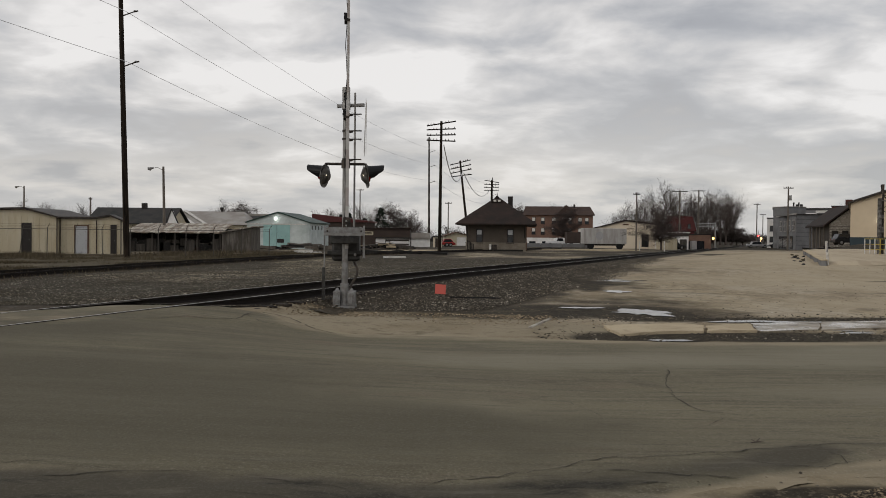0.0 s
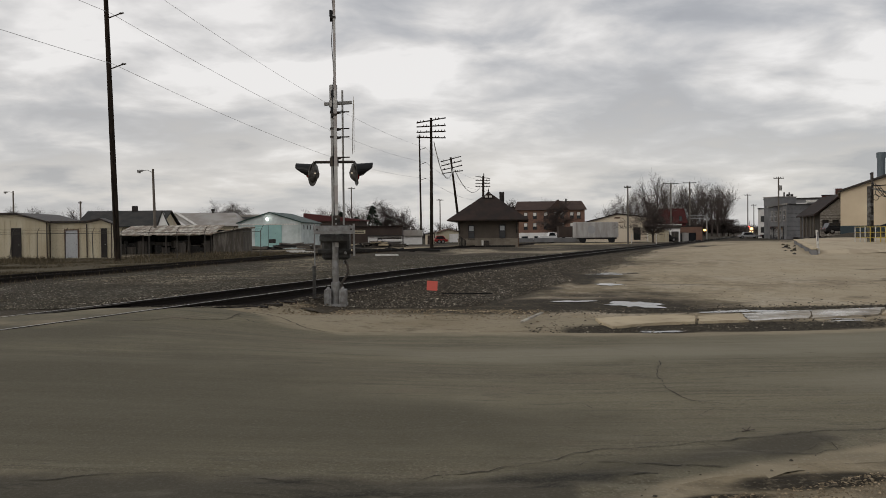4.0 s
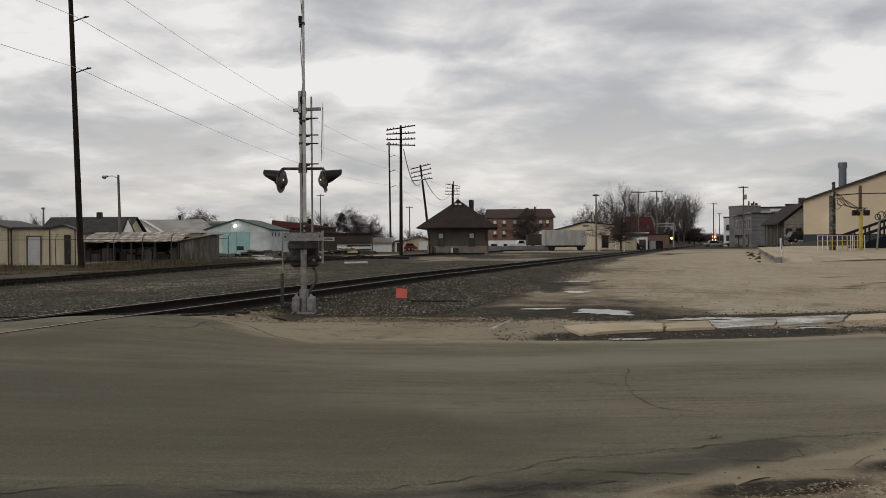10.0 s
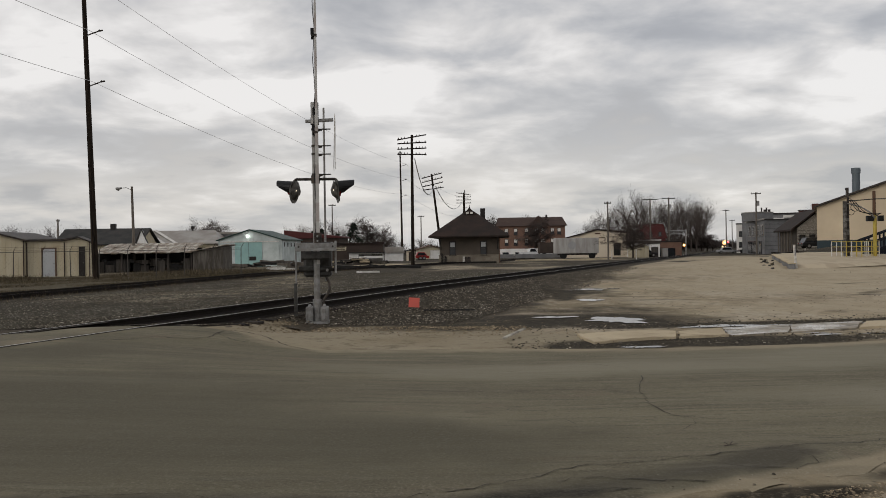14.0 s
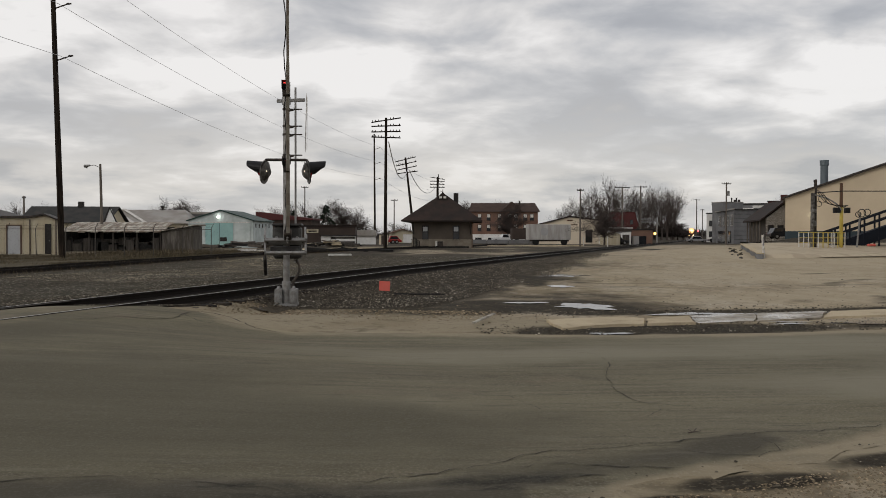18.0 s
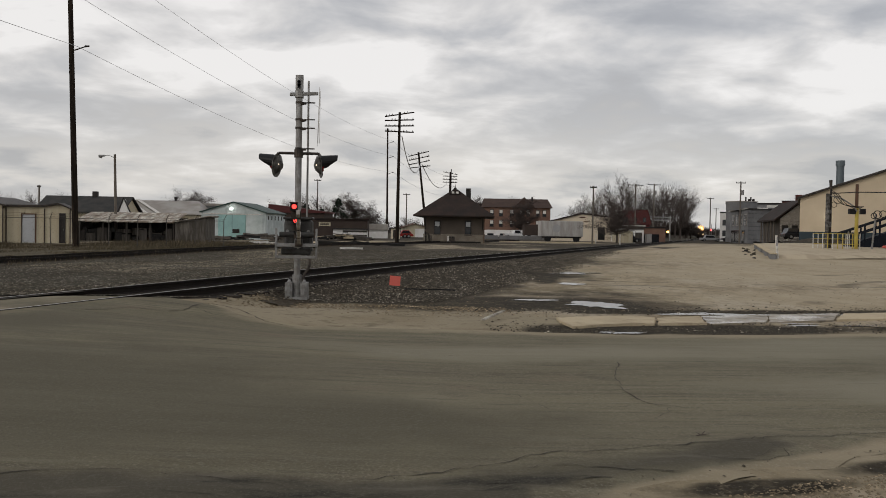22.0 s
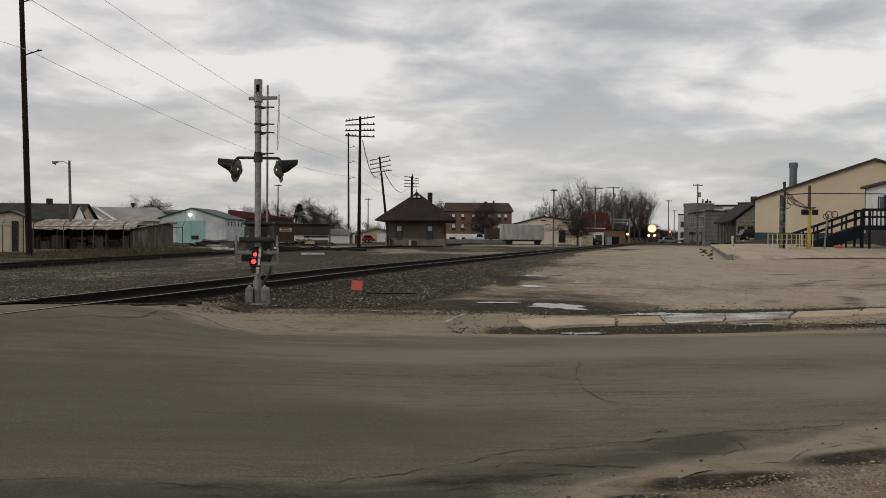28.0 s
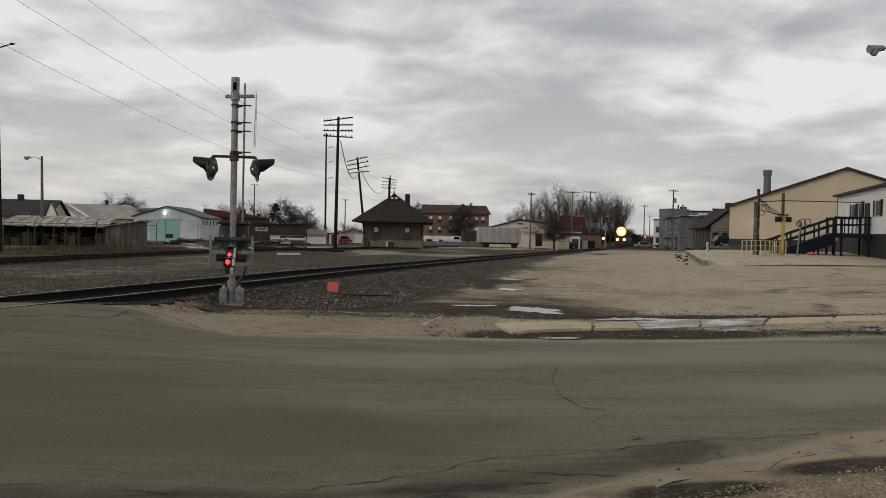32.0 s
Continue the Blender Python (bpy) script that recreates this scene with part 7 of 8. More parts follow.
part("post", R(((0, 0, -0.1), (-0.10, 0, 1.26), 0.075, 0.07), n=12), M_WHITEPAINT, t)
part("slot", B((-0.11, -0.05, -0.09, -0.06, 0.65, 1.15)), M_GREYBLOCK, t)

# grey commercial block, white annexe, frame house
def commercial_block():
    """Near corner at the thing's origin; one front runs off along the street, the other across the lot."""
    t = thing("grey_commercial_block", "two-storey grey painted commercial block with a stepped parapet", "building", pose(64.9, 150, 0.0))
    street_end, lot_end = Vector((4.75, 20.0, 0)), Vector((10.0, 3.0, 0))
    bm = bmesh.new()
    slab(bm, [(0, 0), (lot_end.x, lot_end.y), (lot_end.x + street_end.x, lot_end.y + street_end.y), (street_end.x, street_end.y)], -1.5, 6.35)
    part("wall", bm, M_GREYBLOCK, t, "grey painted block walls")
    along = Matrix.Rotation(math.atan2(street_end.y, street_end.x), 4, "Z")      # x runs along the street front
    across = Matrix.Rotation(math.atan2(lot_end.y, lot_end.x), 4, "Z")

    def on(m, name, boxes, material, parent, label="", bevel=0.0):
        bm = B(*boxes)
        bmesh.ops.transform(bm, matrix=m, verts=bm.verts[:])
        return part(name, bm, material, parent, label, bevel)

    on(along, "parapet_cap", ((-0.15, 20.6, -0.1, 0.35, 6.35, 6.6),), M_PALEROOF, t, "pale parapet cap")
    on(across, "parapet_cap", ((-0.1, 10.4, -0.3, 0.2, 6.35, 6.52),), M_TRIM, t, "dark parapet cap")
    for i in range(4):
        u = 2.2 + 4.6 * i
        w = on(along, "window", ((u - 1.3, u + 1.3, 0.0, 0.10, 3.3, 5.5),), M_PALEROOF, t, "pale window surround")
        on(along, "pane", ((u - 1.05, u + 1.05, 0.08, 0.14, 3.5, 5.3),), M_GLASS, w)
        on(along, "mullion", ((u - 0.06, u + 0.06, 0.13, 0.18, 3.5, 5.3), (u - 1.05, u + 1.05, 0.13, 0.18, 4.35, 4.45)), M_PALEROOF, w)
    for u, w0 in ((4.5, 1.2), (11.0, 2.4), (16.0, 2.0)):
        on(along, "shop_door", ((u - w0, u + w0, 0.0, 0.12, 0.0, 2.4),), M_GLASS, t, "dark shop opening")
    for i in range(7):
        on(across, "block_course", ((0.0, 10.4, -0.03, 0.0, 0.7 + 0.8 * i, 0.74 + 0.8 * i),), M_TRIM, t)
    on(across, "loading_door", ((6.2, 9.0, -0.07, 0.0, 0.0, 3.0),), M_TRIM, t, "dark loading door")
    on(across, "roof_box", ((2.9, 7.2, 6.0, 10.0, 6.35, 8.0),), M_GREYBLOCK, t, "grey rooftop plant room")
    on(across, "roof_box_cap", ((2.8, 7.3, 5.9, 10.1, 8.0, 8.15),), M_PALEROOF, t)
    for u in (5.2, 6.4):
        on(across, "roof_pipe", ((u, u + 0.2, 7.0, 7.2, 8.15, 9.0),), M_TRIM, t)
    t = thing("grey_back_building", "taller dark grey building behind the commercial block", "building", pose(74.8, 185, 0.0, 0, 0, -24))
    part("wall", B((0, 16, 0, 14, -2.0, 8.55)), M_GREYBLOCK, t, "dark grey side wall")
    part("parapet_cap", B((-0.2, 16.2, -0.2, 14.2, 8.55, 8.85)), M_TRIM, t)
    part("roof_strip", B((0.8, 16, -0.5, 0.0, 6.9, 7.7)), M_WHITEWALL, t, "white roof edge")
    for i in range(2):
        part("chimney", B((4.6 + 0.9 * i, 5.2 + 0.9 * i, 2, 3, 8.85, 9.8)), M_TRIM, t)
    t = thing("white_annexe", "narrow white rendered building beside the far crossing", "building", pose(77.4, 195, 0.0, 0, 0, -24))
    part("wall", B((0, 4.0, 0, 8, -2.4, 6.7)), M_WHITEWALL, t)
    part("roof_cap", B((-0.1, 4.1, -0.1, 8.1, 6.7, 7.0)), M_TRIM, t)
    for z in (1.2, 3.8):
        window(t, 1.0, z, 0.7, 1.2, -0.04)
    t = thing("shuttered_outhouse", "flat dark outhouse with a pale roof edge behind the frame house", "building", pose(75.5, 165, 0.0, 0, 0, -27))
    part("wall", B((0, 9, 0, 6, -1.5, 7.2)), M_GREYBLOCK, t)
    part("roof", B((-0.2, 9.2, -0.2, 6.2, 7.2, 7.7)), M_WHITEPAINT, t, "pale roof edge")


commercial_block()


def frame_house():
    """Gable end towards the lot, the long roof falling to the street side."""
    t = thing("frame_house", "old frame house with a peeling pale gable and dark sagging roof", "house", pose(52.84, 112, 0.0))
    back = Vector((3.95, 14.0, 0))
    def shape(pts, off, thick):
        bm = bmesh.new()
        f = [bm.verts.new(Vector((x, 0, z)) + off[0]) for x, z in pts]
        g = [bm.verts.new(Vector((x, 0, z)) + off[1]) for x, z in pts]
        bm.faces.new(f)
        bm.faces.new(g[::-1])
        for i in range(len(pts)):
            j = (i + 1) % len(pts)
            bm.faces.new((f[i], g[i], g[j], f[j]))
        return bm
    o = Vector((0, 0, 0))
    part("wall", shape([(0.15, -0.8), (6.2, -0.8), (6.2, 4.0), (3.1, 6.2), (0.15, 3.95)], (o, back), 0), M_GREYWOOD, t, "weathered grey boarded walls")
    part("gable_front", shape([(0.2, -0.5), (6.15, -0.5), (6.15, 3.95), (3.1, 6.1), (0.2, 3.9)], (o + Vector((-0.02, -0.06, 0)), o + Vector((0, -0.012, 0))), 0), M_PEELING, t, "peeling white gable boards")
    part("roof_panel", shape([(-0.75, 3.55), (3.1, 6.4), (3.1, 6.62), (-0.75, 3.77)], (o + Vector((-0.1, -0.5, 0)), back + Vector((0.1, 0.5, 0))), 0), M_BROWNROOF, t, "dark shingled roof slope")
    part("roof_panel", shape([(3.1, 6.4), (6.9, 3.6), (6.9, 3.82), (3.1, 6.62)], (o + Vector((-0.1, -0.5, 0)), back + Vector((0.1, 0.5, 0))), 0), M_BROWNROOF, t)
    for x in (0.9, 2.3, 3.7, 5.1):
        w = part("window", B((x - 0.42, x + 0.42, -0.16, -0.07, 1.5, 3.0)), M_TRIM, t)
        part("pane", B((x - 0.34, x + 0.34, -0.19, -0.165, 1.58, 2.92)), M_GLASS, w)
    for i in range(9):
        part("clapboard", B((0.25, 6.1, -0.10, -0.065, 0.2 + 0.42 * i, 0.24 + 0.42 * i)), M_GREYWOOD, t)
    part("porch_rail", B((0.2, 6.2, -2.0, -1.9, 1.25, 1.37)), M_WHITEPAINT, t)
    for x in (0.3, 2.2, 4.1, 6.0):
        part("porch_post", B((x, x + 0.12, -2.0, -1.88, -0.5, 2.3)), M_WHITEPAINT, t)
    for i in range(5):
        part("side_post", B((0.3 + 0.7 * i, 0.45 + 0.7 * i, 2.0 + 2.6 * i, 2.2 + 2.6 * i, -0.8, 3.7)), M_GREYPOLE, t)
    t = thing("brick_house", "red brick upper storey and chimney behind the frame house", "building", pose(60.9, 128, 0.0, 0, 0, -27))
    part("wall", B((0, 6.0, 0, 6, -1, 7.0)), M_REDBRICK, t, "dark red brick wall")
    part("chimney", B((1.9, 2.9, 1, 2, 7.0, 8.1)), M_REDBRICK, t)
    part("coping", B((-0.1, 6.1, -0.1, 6.1, 7.0, 7.12)), M_TRIM, t)


M_PEELING = mat("peeling_white_boards", (0.46, 0.45, 0.42), 0.75, 0, 0.2, 1.2, 14, 0.2, (0.20, 0.18, 0.16), 0.40, 5.0, 0.15, stretch=(1, 1, 2))
M_REDBRICK = mat("dark_red_brick", (0.11, 0.042, 0.034), 0.85, 0, 0.2, 0.8, 18, 0.2, (0.07, 0.03, 0.026), 0.4, 0.9)
frame_house()


# ---------------------------------------------------------------- poles and wires
def transmission_pole(x, y, top, lean, brackets, label):
    t = thing("transmission_pole", label, "utility pole", pose(x, y, ground_z(x, y), 0, lean, 0), group="transmission poles")
    part("shaft", R(((0, 0, -0.3), (0, 0, top), 0.20, 0.13), n=14), M_POLE, t, "dark creosoted timber shaft")
    for z in brackets:
        bm = R(((0, 0, z), (0.85, 0.0, z + 0.28), 0.045, 0.04), ((0.85, 0, z + 0.28), (0.95, 0, z + 0.36), 0.07, 0.05), n=8)
        b = part("bracket", bm, M_DARKSTEEL, t, "upswept insulator bracket")
        part("insulator", R(((0.92, 0, z + 0.30), (1.12, 0, z + 0.33), 0.06, 0.05), n=8), M_DARKSTEEL, b)
    return t


transmission_pole(-20.85, 53.5, 20.5, -1.6, (12.55, 15.85, 19.2), "tall dark timber transmission pole in winter grass")
transmission_pole(-2.7, 150, 20.0, -0.5, (11.6, 14.5, 17.2), "tall dark timber transmission pole beside the yard")
transmission_pole(14.5, 246, 20.0, 0.3, (11.6, 14.5, 17.2), "distant tall timber transmission pole")


def wire(name, a, b, sag, r, label):
    bm = bmesh.new()
    n = 24
    pts = []
    for i in range(n + 1):
        k = i / n
        pts.append(tuple(a[j] + (b[j] - a[j]) * k - (4 * sag * k * (1 - k) if j == 2 else 0) for j in range(3)))
    pipe(bm, pts, r * 1.7, 5)
    return solo(name, bm, M_WIRE, label, "wire", group="overhead wires")


for z0, z1, z2 in ((12.85, 14.0, 11.9), (16.15, 17.4, 14.8), (19.5, 20.6, 17.5)):
    wire("overhead_wire", (-20.4 - 0.035 * z0, 53.5, z0), (-1.8, 150, z2), 1.6, 0.009, "thin overhead transmission wire")
    wire("overhead_wire", (-20.4 - 0.035 * z0, 53.5, z0), (-37.0, -42, z1), 1.2, 0.009, "thin overhead transmission wire")
    wire("overhead_wire", (-1.8, 150, z2), (15.4, 246, z2), 1.6, 0.014, "thin overhead transmission wire")


def telegraph_pole(x, y, top, lean, tilts, label, arm=2.75):
    t = thing("telegraph_pole", label, "utility pole", pose(x, y, ground_z(x, y), 0, lean, 0), group="telegraph poles")
    part("shaft", R(((0, 0, -0.3), (0, 0, top), 0.19, 0.12), n=12), M_POLE, t, "dark timber shaft")
    rnd = random.Random(int(y))
    for i, a in enumerate(tilts):
        z = top - 0.25 - i * 0.56
        s = math.tan(radians(a))
        bm = bmesh.new()
        v = box(bm, -arm / 2, arm / 2, -0.20, -0.10, z - 0.055, z + 0.055)
        for q in v:
            q.co.z += q.co.x * s
        c = part("crossarm", bm, M_POLE, t, "weathered crossarm")
        for k in range(10):
            px = -arm / 2 + 0.12 + k * (arm - 0.24) / 9
            if rnd.random() < 0.72 and abs(px) > 0.2:
                part("insulator", R(((px, -0.15, z + px * s + 0.05), (px, -0.15, z + px * s + 0.19), 0.045, 0.03), n=6), M_DARKSTEEL, c)
    return t


telegraph_pole(-0.42, 80, 12.95, 0.3, (10, 3, 2, -1), "old four-armed telegraph pole beside the siding", 2.85)
telegraph_pole(3.3, 105, 11.5, -6.5, (8, 7, 6, 1), "leaning four-armed telegraph pole by the depot", 2.7)
telegraph_pole(8.6, 150, 12.2, 0.6, (-9, 0, 1, 0), "four-armed telegraph pole behind the depot", 2.7)
telegraph_pole(13.4, 200, 10.5, 0.5, (0, 0), "distant telegraph pole with two crossarms", 2.9)
wire("telegraph_wire", (-0.1, 79.8, 10.6), (2.3, 104.8, 9.9), 2.2, 0.03, "slack telegraph wire hanging between old poles")
wire("telegraph_wire", (2.5, 104.8, 9.8), (8.4, 149.8, 10.4), 2.0, 0.03, "slack telegraph wire hanging between old poles")


def street_lamp(x, y, top, reach, label, lean=0.0, material=None, tip=0.35):
    t = thing("street_lamp", label, "street lamp", pose(x, y, ground_z(x, y), 0, lean, 0), group="street lamps")
    part("pole", R(((0, 0, -0.2), (0, 0, top), 0.16, 0.10), n=10), material or M_GREYPOLE, t, "grey timber pole")
    bm = bmesh.new()
    pipe(bm, [(0, 0, top - tip), (reach * 0.5, 0, top - tip * 0.25), (reach, 0, top - tip * 0.35)], 0.03, 6)
    part("arm", bm, M_STEEL, t)
    s = 1 if reach > 0 else -1
    bm = bmesh.new()
    rod(bm, (reach - s * 0.1, 0, top - tip * 0.35), (reach + s * 0.42, 0, top - tip * 0.5), 0.09, 0.14, 10)
    rod(bm, (reach + s * 0.20, 0, top - tip * 0.45), (reach + s * 0.26, 0, top - tip * 0.45 - 0.20), 0.15, 0.10, 10)
    part("lamp_head", bm, M_STEEL, t, "unlit cobra lamp head")
    return t


street_lamp(-26.75, 78, 8.05, -1.05, "grey timber street lamp pole beside the lumber shed", -1.2)
street_lamp(-61.9, 120, 8.5, -0.9, "street lamp pole behind the storage sheds", 0)
street_lamp(20.3, 25, 8.2, -2.75, "galvanised street lamp with a long arm over the lot", 0, M_STEEL, 0.4)


def utility_pole(x, y, top, arm, label, lean=0.0, r=0.14, arms=1, transformer=False):
    top += lost(x, y)
    t = thing("utility_pole", label, "utility pole", pose(x, y, ground_z(x, y), 0, lean, 0), group="utility poles")
    part("shaft", R(((0, 0, -0.3), (0, 0, top), r, r * 0.7), n=10), M_GREYPOLE, t)
    for i in range(arms):
        c = part("crossarm", B((-arm / 2, arm / 2, -0.08, 0.04, top - 0.3 - 0.7 * i, top - 0.18 - 0.7 * i)), M_POLE, t)
        for px in (-arm * 0.46, -arm * 0.2, arm * 0.2, arm * 0.46):
            part("insulator", R(((px, -0.02, top - 0.18 - 0.7 * i), (px, -0.02, top - 0.02 - 0.7 * i), 0.045, 0.03), n=6), M_DARKSTEEL, c)
    if transformer:
        part("transformer", R(((0.28, -0.1, top - 2.2), (0.28, -0.1, top - 1.4), 0.22, 0.22), n=10), M_STEEL, t)
    return t


utility_pole(26.0, 110, 7.9, 0.9, "grey utility pole beside the line", 0, 0.13, 1, False)
utility_pole(46.3, 160, 10.2, 3.0, "grey utility pole with a crossarm near the trees", 0, 0.17)
utility_pole(50.0, 160, 10.4, 2.6, "grey utility pole with a crossarm near the crossing", 0, 0.17, 1, True)
utility_pole(54.9, 130, 9.0, 1.6, "utility pole with a crossarm in front of the grey block", 0, 0.15, 1, True)
utility_pole(-52.1, 120, 6.9, 0.5, "short utility pole behind the sheds", 0, 0.16)
utility_pole(73.0, 190, 9.6, 1.6, "distant utility pole beside the white building", 0, 0.15)
utility_pole(0.9, 170, 9.0, 1.4, "distant utility pole beyond the garage", 0, 0.14)
utility_pole(-16.5, 160, 11.0, 1.4, "distant utility pole among bare trees", 0, 0.14)
utility_pole(94.0, 240, 9.6, 1.6, "distant utility pole down the street", 0, 0.15)


# ---------------------------------------------------------------- far crossing: cantilever, signals, cabinets
t = thing("signal_cantilever", "galvanised truss cantilever over the far crossing", "cantilever", at(67.7, 203, -14))
part("mast", R(((0, 0, -0.3), (0, 0, 6.4), 0.18, 0.16), n=10), M_STEEL, t)
for z in (5.2, 6.0):
    part("chord", R(((0, 0, z), (-4.3, 0, z), 0.08, 0.08), n=6), M_STEEL, t)
for i in range(7):
    part("lattice", R(((-0.62 * i, 0, 5.2), (-0.62 * i - 0.58, 0, 6.0), 0.04, 0.04), n=5), M_STEEL, t)
part("amber_light", R(((-0.5, -0.3, 2.3), (-0.5, -0.1, 2.3), 0.30, 0.30), n=12), M_LAMPWARM, t, "lit amber lamp")
t = thing("crossing_light", "far crossing signal with a lit red light", "crossing signal", at(79.2, 196, -14), group="far crossing signals")
part("mast", R(((0, 0, -0.3), (0, 0, 4.2), 0.08, 0.07), n=8), M_STEEL, t)
part("crossarm", B((-0.9, 0.9, -0.05, 0.05, 3.0, 3.1)), M_DARKSTEEL, t)
for sx in (-0.7, 0.7):
    h = part("light_disc", R(((sx, -0.1, 2.9), (sx, -0.06, 2.9), 0.30, 0.30), n=14), M_BLACK, t)
    part("red_lens", R(((sx, -0.16, 2.9), (sx, -0.1, 2.9), 0.19, 0.19), n=12), M_SIGNAL, h, "lit red lens")
t = thing("crossing_light", "far crossing signal beside the street, lit red", "crossing signal", at(72.6, 188, -14), group="far crossing signals")
part("mast", R(((0, 0, -0.3), (0, 0, 4.0), 0.07, 0.06), n=8), M_STEEL, t)
part("light_disc", R(((0, -0.1, 2.7), (0, -0.06, 2.7), 0.30, 0.30), n=14), M_BLACK, t)
part("red_lens", R(((0, -0.16, 2.7), (0, -0.1, 2.7), 0.15, 0.15), n=12), M_SIGNAL, t, "lit red lens")
for i, (x, y, h, mt) in enumerate(((49.6, 158, 1.9, M_STEEL), (44.0, 143, 1.5, M_TRAILER), (52.0, 166, 1.4, M_STEEL))):
    t = thing("relay_cabinet", "metal railway relay cabinet beside the line", "cabinet", at(x, y, 8), group="relay cabinets")
    part("body", B((-0.5, 0.5, 0, 0.6, 0, h)), mt, t, "", 0.02)
    part("lid", B((-0.55, 0.55, -0.05, 0.65, h, h + 0.06)), M_STEEL, t)
for x, y in ((26.6, 110.5), (28.2, 104.0)):
    t = thing("marker_stake", "short white lineside marker stake", "stake", at(x, y), group="lineside stakes")
    part("stake", R(((0, 0, -0.1), (0, 0, 1.35), 0.07, 0.06), n=8), M_WHITEPAINT, t)
bm = bmesh.new()
slab(bm, [(13.0, 108), (24.0, 109.5), (27.0, 112.5), (13.5, 110.8)], -0.3, 0.0)
solo("platform", bm, M_CONCRETE, "pale concrete platform strip by the depot", "platform", pose(0, 0, 0.12), kind="structure", bevel=0.02)
bm = bmesh.new()
slab(bm, [(-10.5, 79), (-1.5, 84), (1.5, 92), (-2.0, 95), (-9.5, 88)], -0.3, 0.0)
solo("concrete_apron", bm, M_CONCRETE, "cracked pale concrete apron by the siding", "apron", pose(0, 0, ground_z(-5, 86) + 0.03), kind="structure", bevel=0.02)


# ---------------------------------------------------------------- vehicles
def vehicle(name, x, y, rz, paint, L0, W0, H0, hood, cabin, label, pickup=False):
    """A parked vehicle along its own x axis."""
    t = thing(name, label, "car" if not pickup else "truck", at(x, y, rz), group="parked vehicles")
    zb = 0.32
    bm = bmesh.new()
    low = H0 * 0.55
    prism(bm, [(-L0 / 2, zb), (L0 / 2, zb), (L0 / 2, low * 0.9), (L0 / 2 - hood, low + 0.03), (-L0 / 2 + 0.1, low + 0.02), (-L0 / 2, low * 0.9)], -W0 / 2, W0 / 2)
    part("body", bm, paint, t, "", 0.06)
    bm = bmesh.new()
    c0, c1 = cabin
    prism(bm, [(c0, low), (c1, low), (c1 - 0.55, H0), (c0 + 0.35, H0)], -W0 / 2 + 0.12, W0 / 2 - 0.12)
    cab = part("cabin", bm, paint, t, "", 0.05)
    bm = bmesh.new()
    prism(bm, [(c0 + 0.22, low + 0.06), (c1 - 0.22, low + 0.06), (c1 - 0.62, H0 - 0.09), (c0 + 0.42, H0 - 0.09)], -W0 / 2 + 0.10, W0 / 2 - 0.10)
    part("side_glass", bm, M_GLASS, cab)
    for px in (-L0 / 2 + 0.8, L0 / 2 - 0.85):
        for sy in (-1, 1):
            w = part("wheel", R(((px, sy * (W0 / 2 - 0.22), 0.33), (px, sy * (W0 / 2 + 0.01), 0.33), 0.33, 0.33), n=16), M_RUBBER, t)
            part("rim", R(((px, sy * (W0 / 2), 0.33), (px, sy * (W0 / 2 + 0.02), 0.33), 0.19, 0.19), n=12), M_STEEL, w)
    for sy in (-0.6, 0.6):
        part("tail_light", B((-L0 / 2 - 0.02, -L0 / 2 + 0.02, sy - 0.12, sy + 0.12, low * 0.75, low * 0.9)), M_REDOFF, t)
        part("headlight", B((L0 / 2 - 0.02, L0 / 2 + 0.02, sy - 0.15, sy + 0.15, low * 0.65, low * 0.8)), M_BLIND, t)
    return t


vehicle("parked_van", 0.8, 140, 8, M_REDCAR, 2.3, 1.6, 1.35, 0.4, (-1.1, 0.9), "small red van parked near the garage")
vehicle("parked_car", 72.4, 188, -8, M_GREYCAR, 4.7, 1.8, 1.45, 1.2, (-1.5, 1.2), "silver sedan parked beside the far crossing")
vehicle("parked_car", 78.4, 190, -8, M_DARKCAR, 4.6, 1.8, 1.45, 1.2, (-1.5, 1.2), "black sedan parked beside the far crossing")
vehicle("parked_van", 53.2, 106, -6, M_DARKCAR, 5.0, 2.0, 1.45, 1.0, (-2.3, 1.7), "dark van parked before the frame house")
vehicle("parked_car", 33.0, 205, 3, M_WHITECAR, 4.6, 1.8, 1.5, 1.2, (-1.5, 1.2), "white car parked before the brick building")
vehicle("pickup_truck", 26.6, 190, 4, M_WHITECAR, 5.4, 1.95, 1.85, 1.5, (-0.6, 1.5), "white pickup truck parked before the brick building", True)
vehicle("parked_van", 36.0, 172, 4, M_DARKCAR, 5.2, 2.0, 2.1, 0.8, (-2.4, 1.8), "dark van parked beyond the platform")
vehicle("parked_car", 59.5, 190, 5, M_WHITECAR, 4.6, 1.8, 1.5, 1.2, (-1.5, 1.2), "white car beyond the far crossing")
vehicle("parked_car", 37.8, 134.4, 3, M_DARKCAR, 4.2, 1.75, 1.4, 1.1, (-1.4, 1.1), "black car parked beside the white building")
t = thing("box_truck", "dark box truck body beyond the platform", "truck", at(29.0, 172, 3))
part("box", B((-3, 3, 0, 2.3, 0.7, 3.0)), M_BROWNWALL, t, "", 0.04)
for x in (-2, 2):
    part("wheel", R(((x, 0.0, 0.45), (x, 0.3, 0.45), 0.45, 0.45), n=14), M_RUBBER, t)
t = thing("low_wall", "long low dark retaining wall before the brick building", "wall", at(22.0, 150))
for i in range(6):
    part("wall_panel", B((-8 + i * 4, -4.1 + i * 4, 0, 0.3, -0.4, 0.75)), M_GREYBLOCK, t)


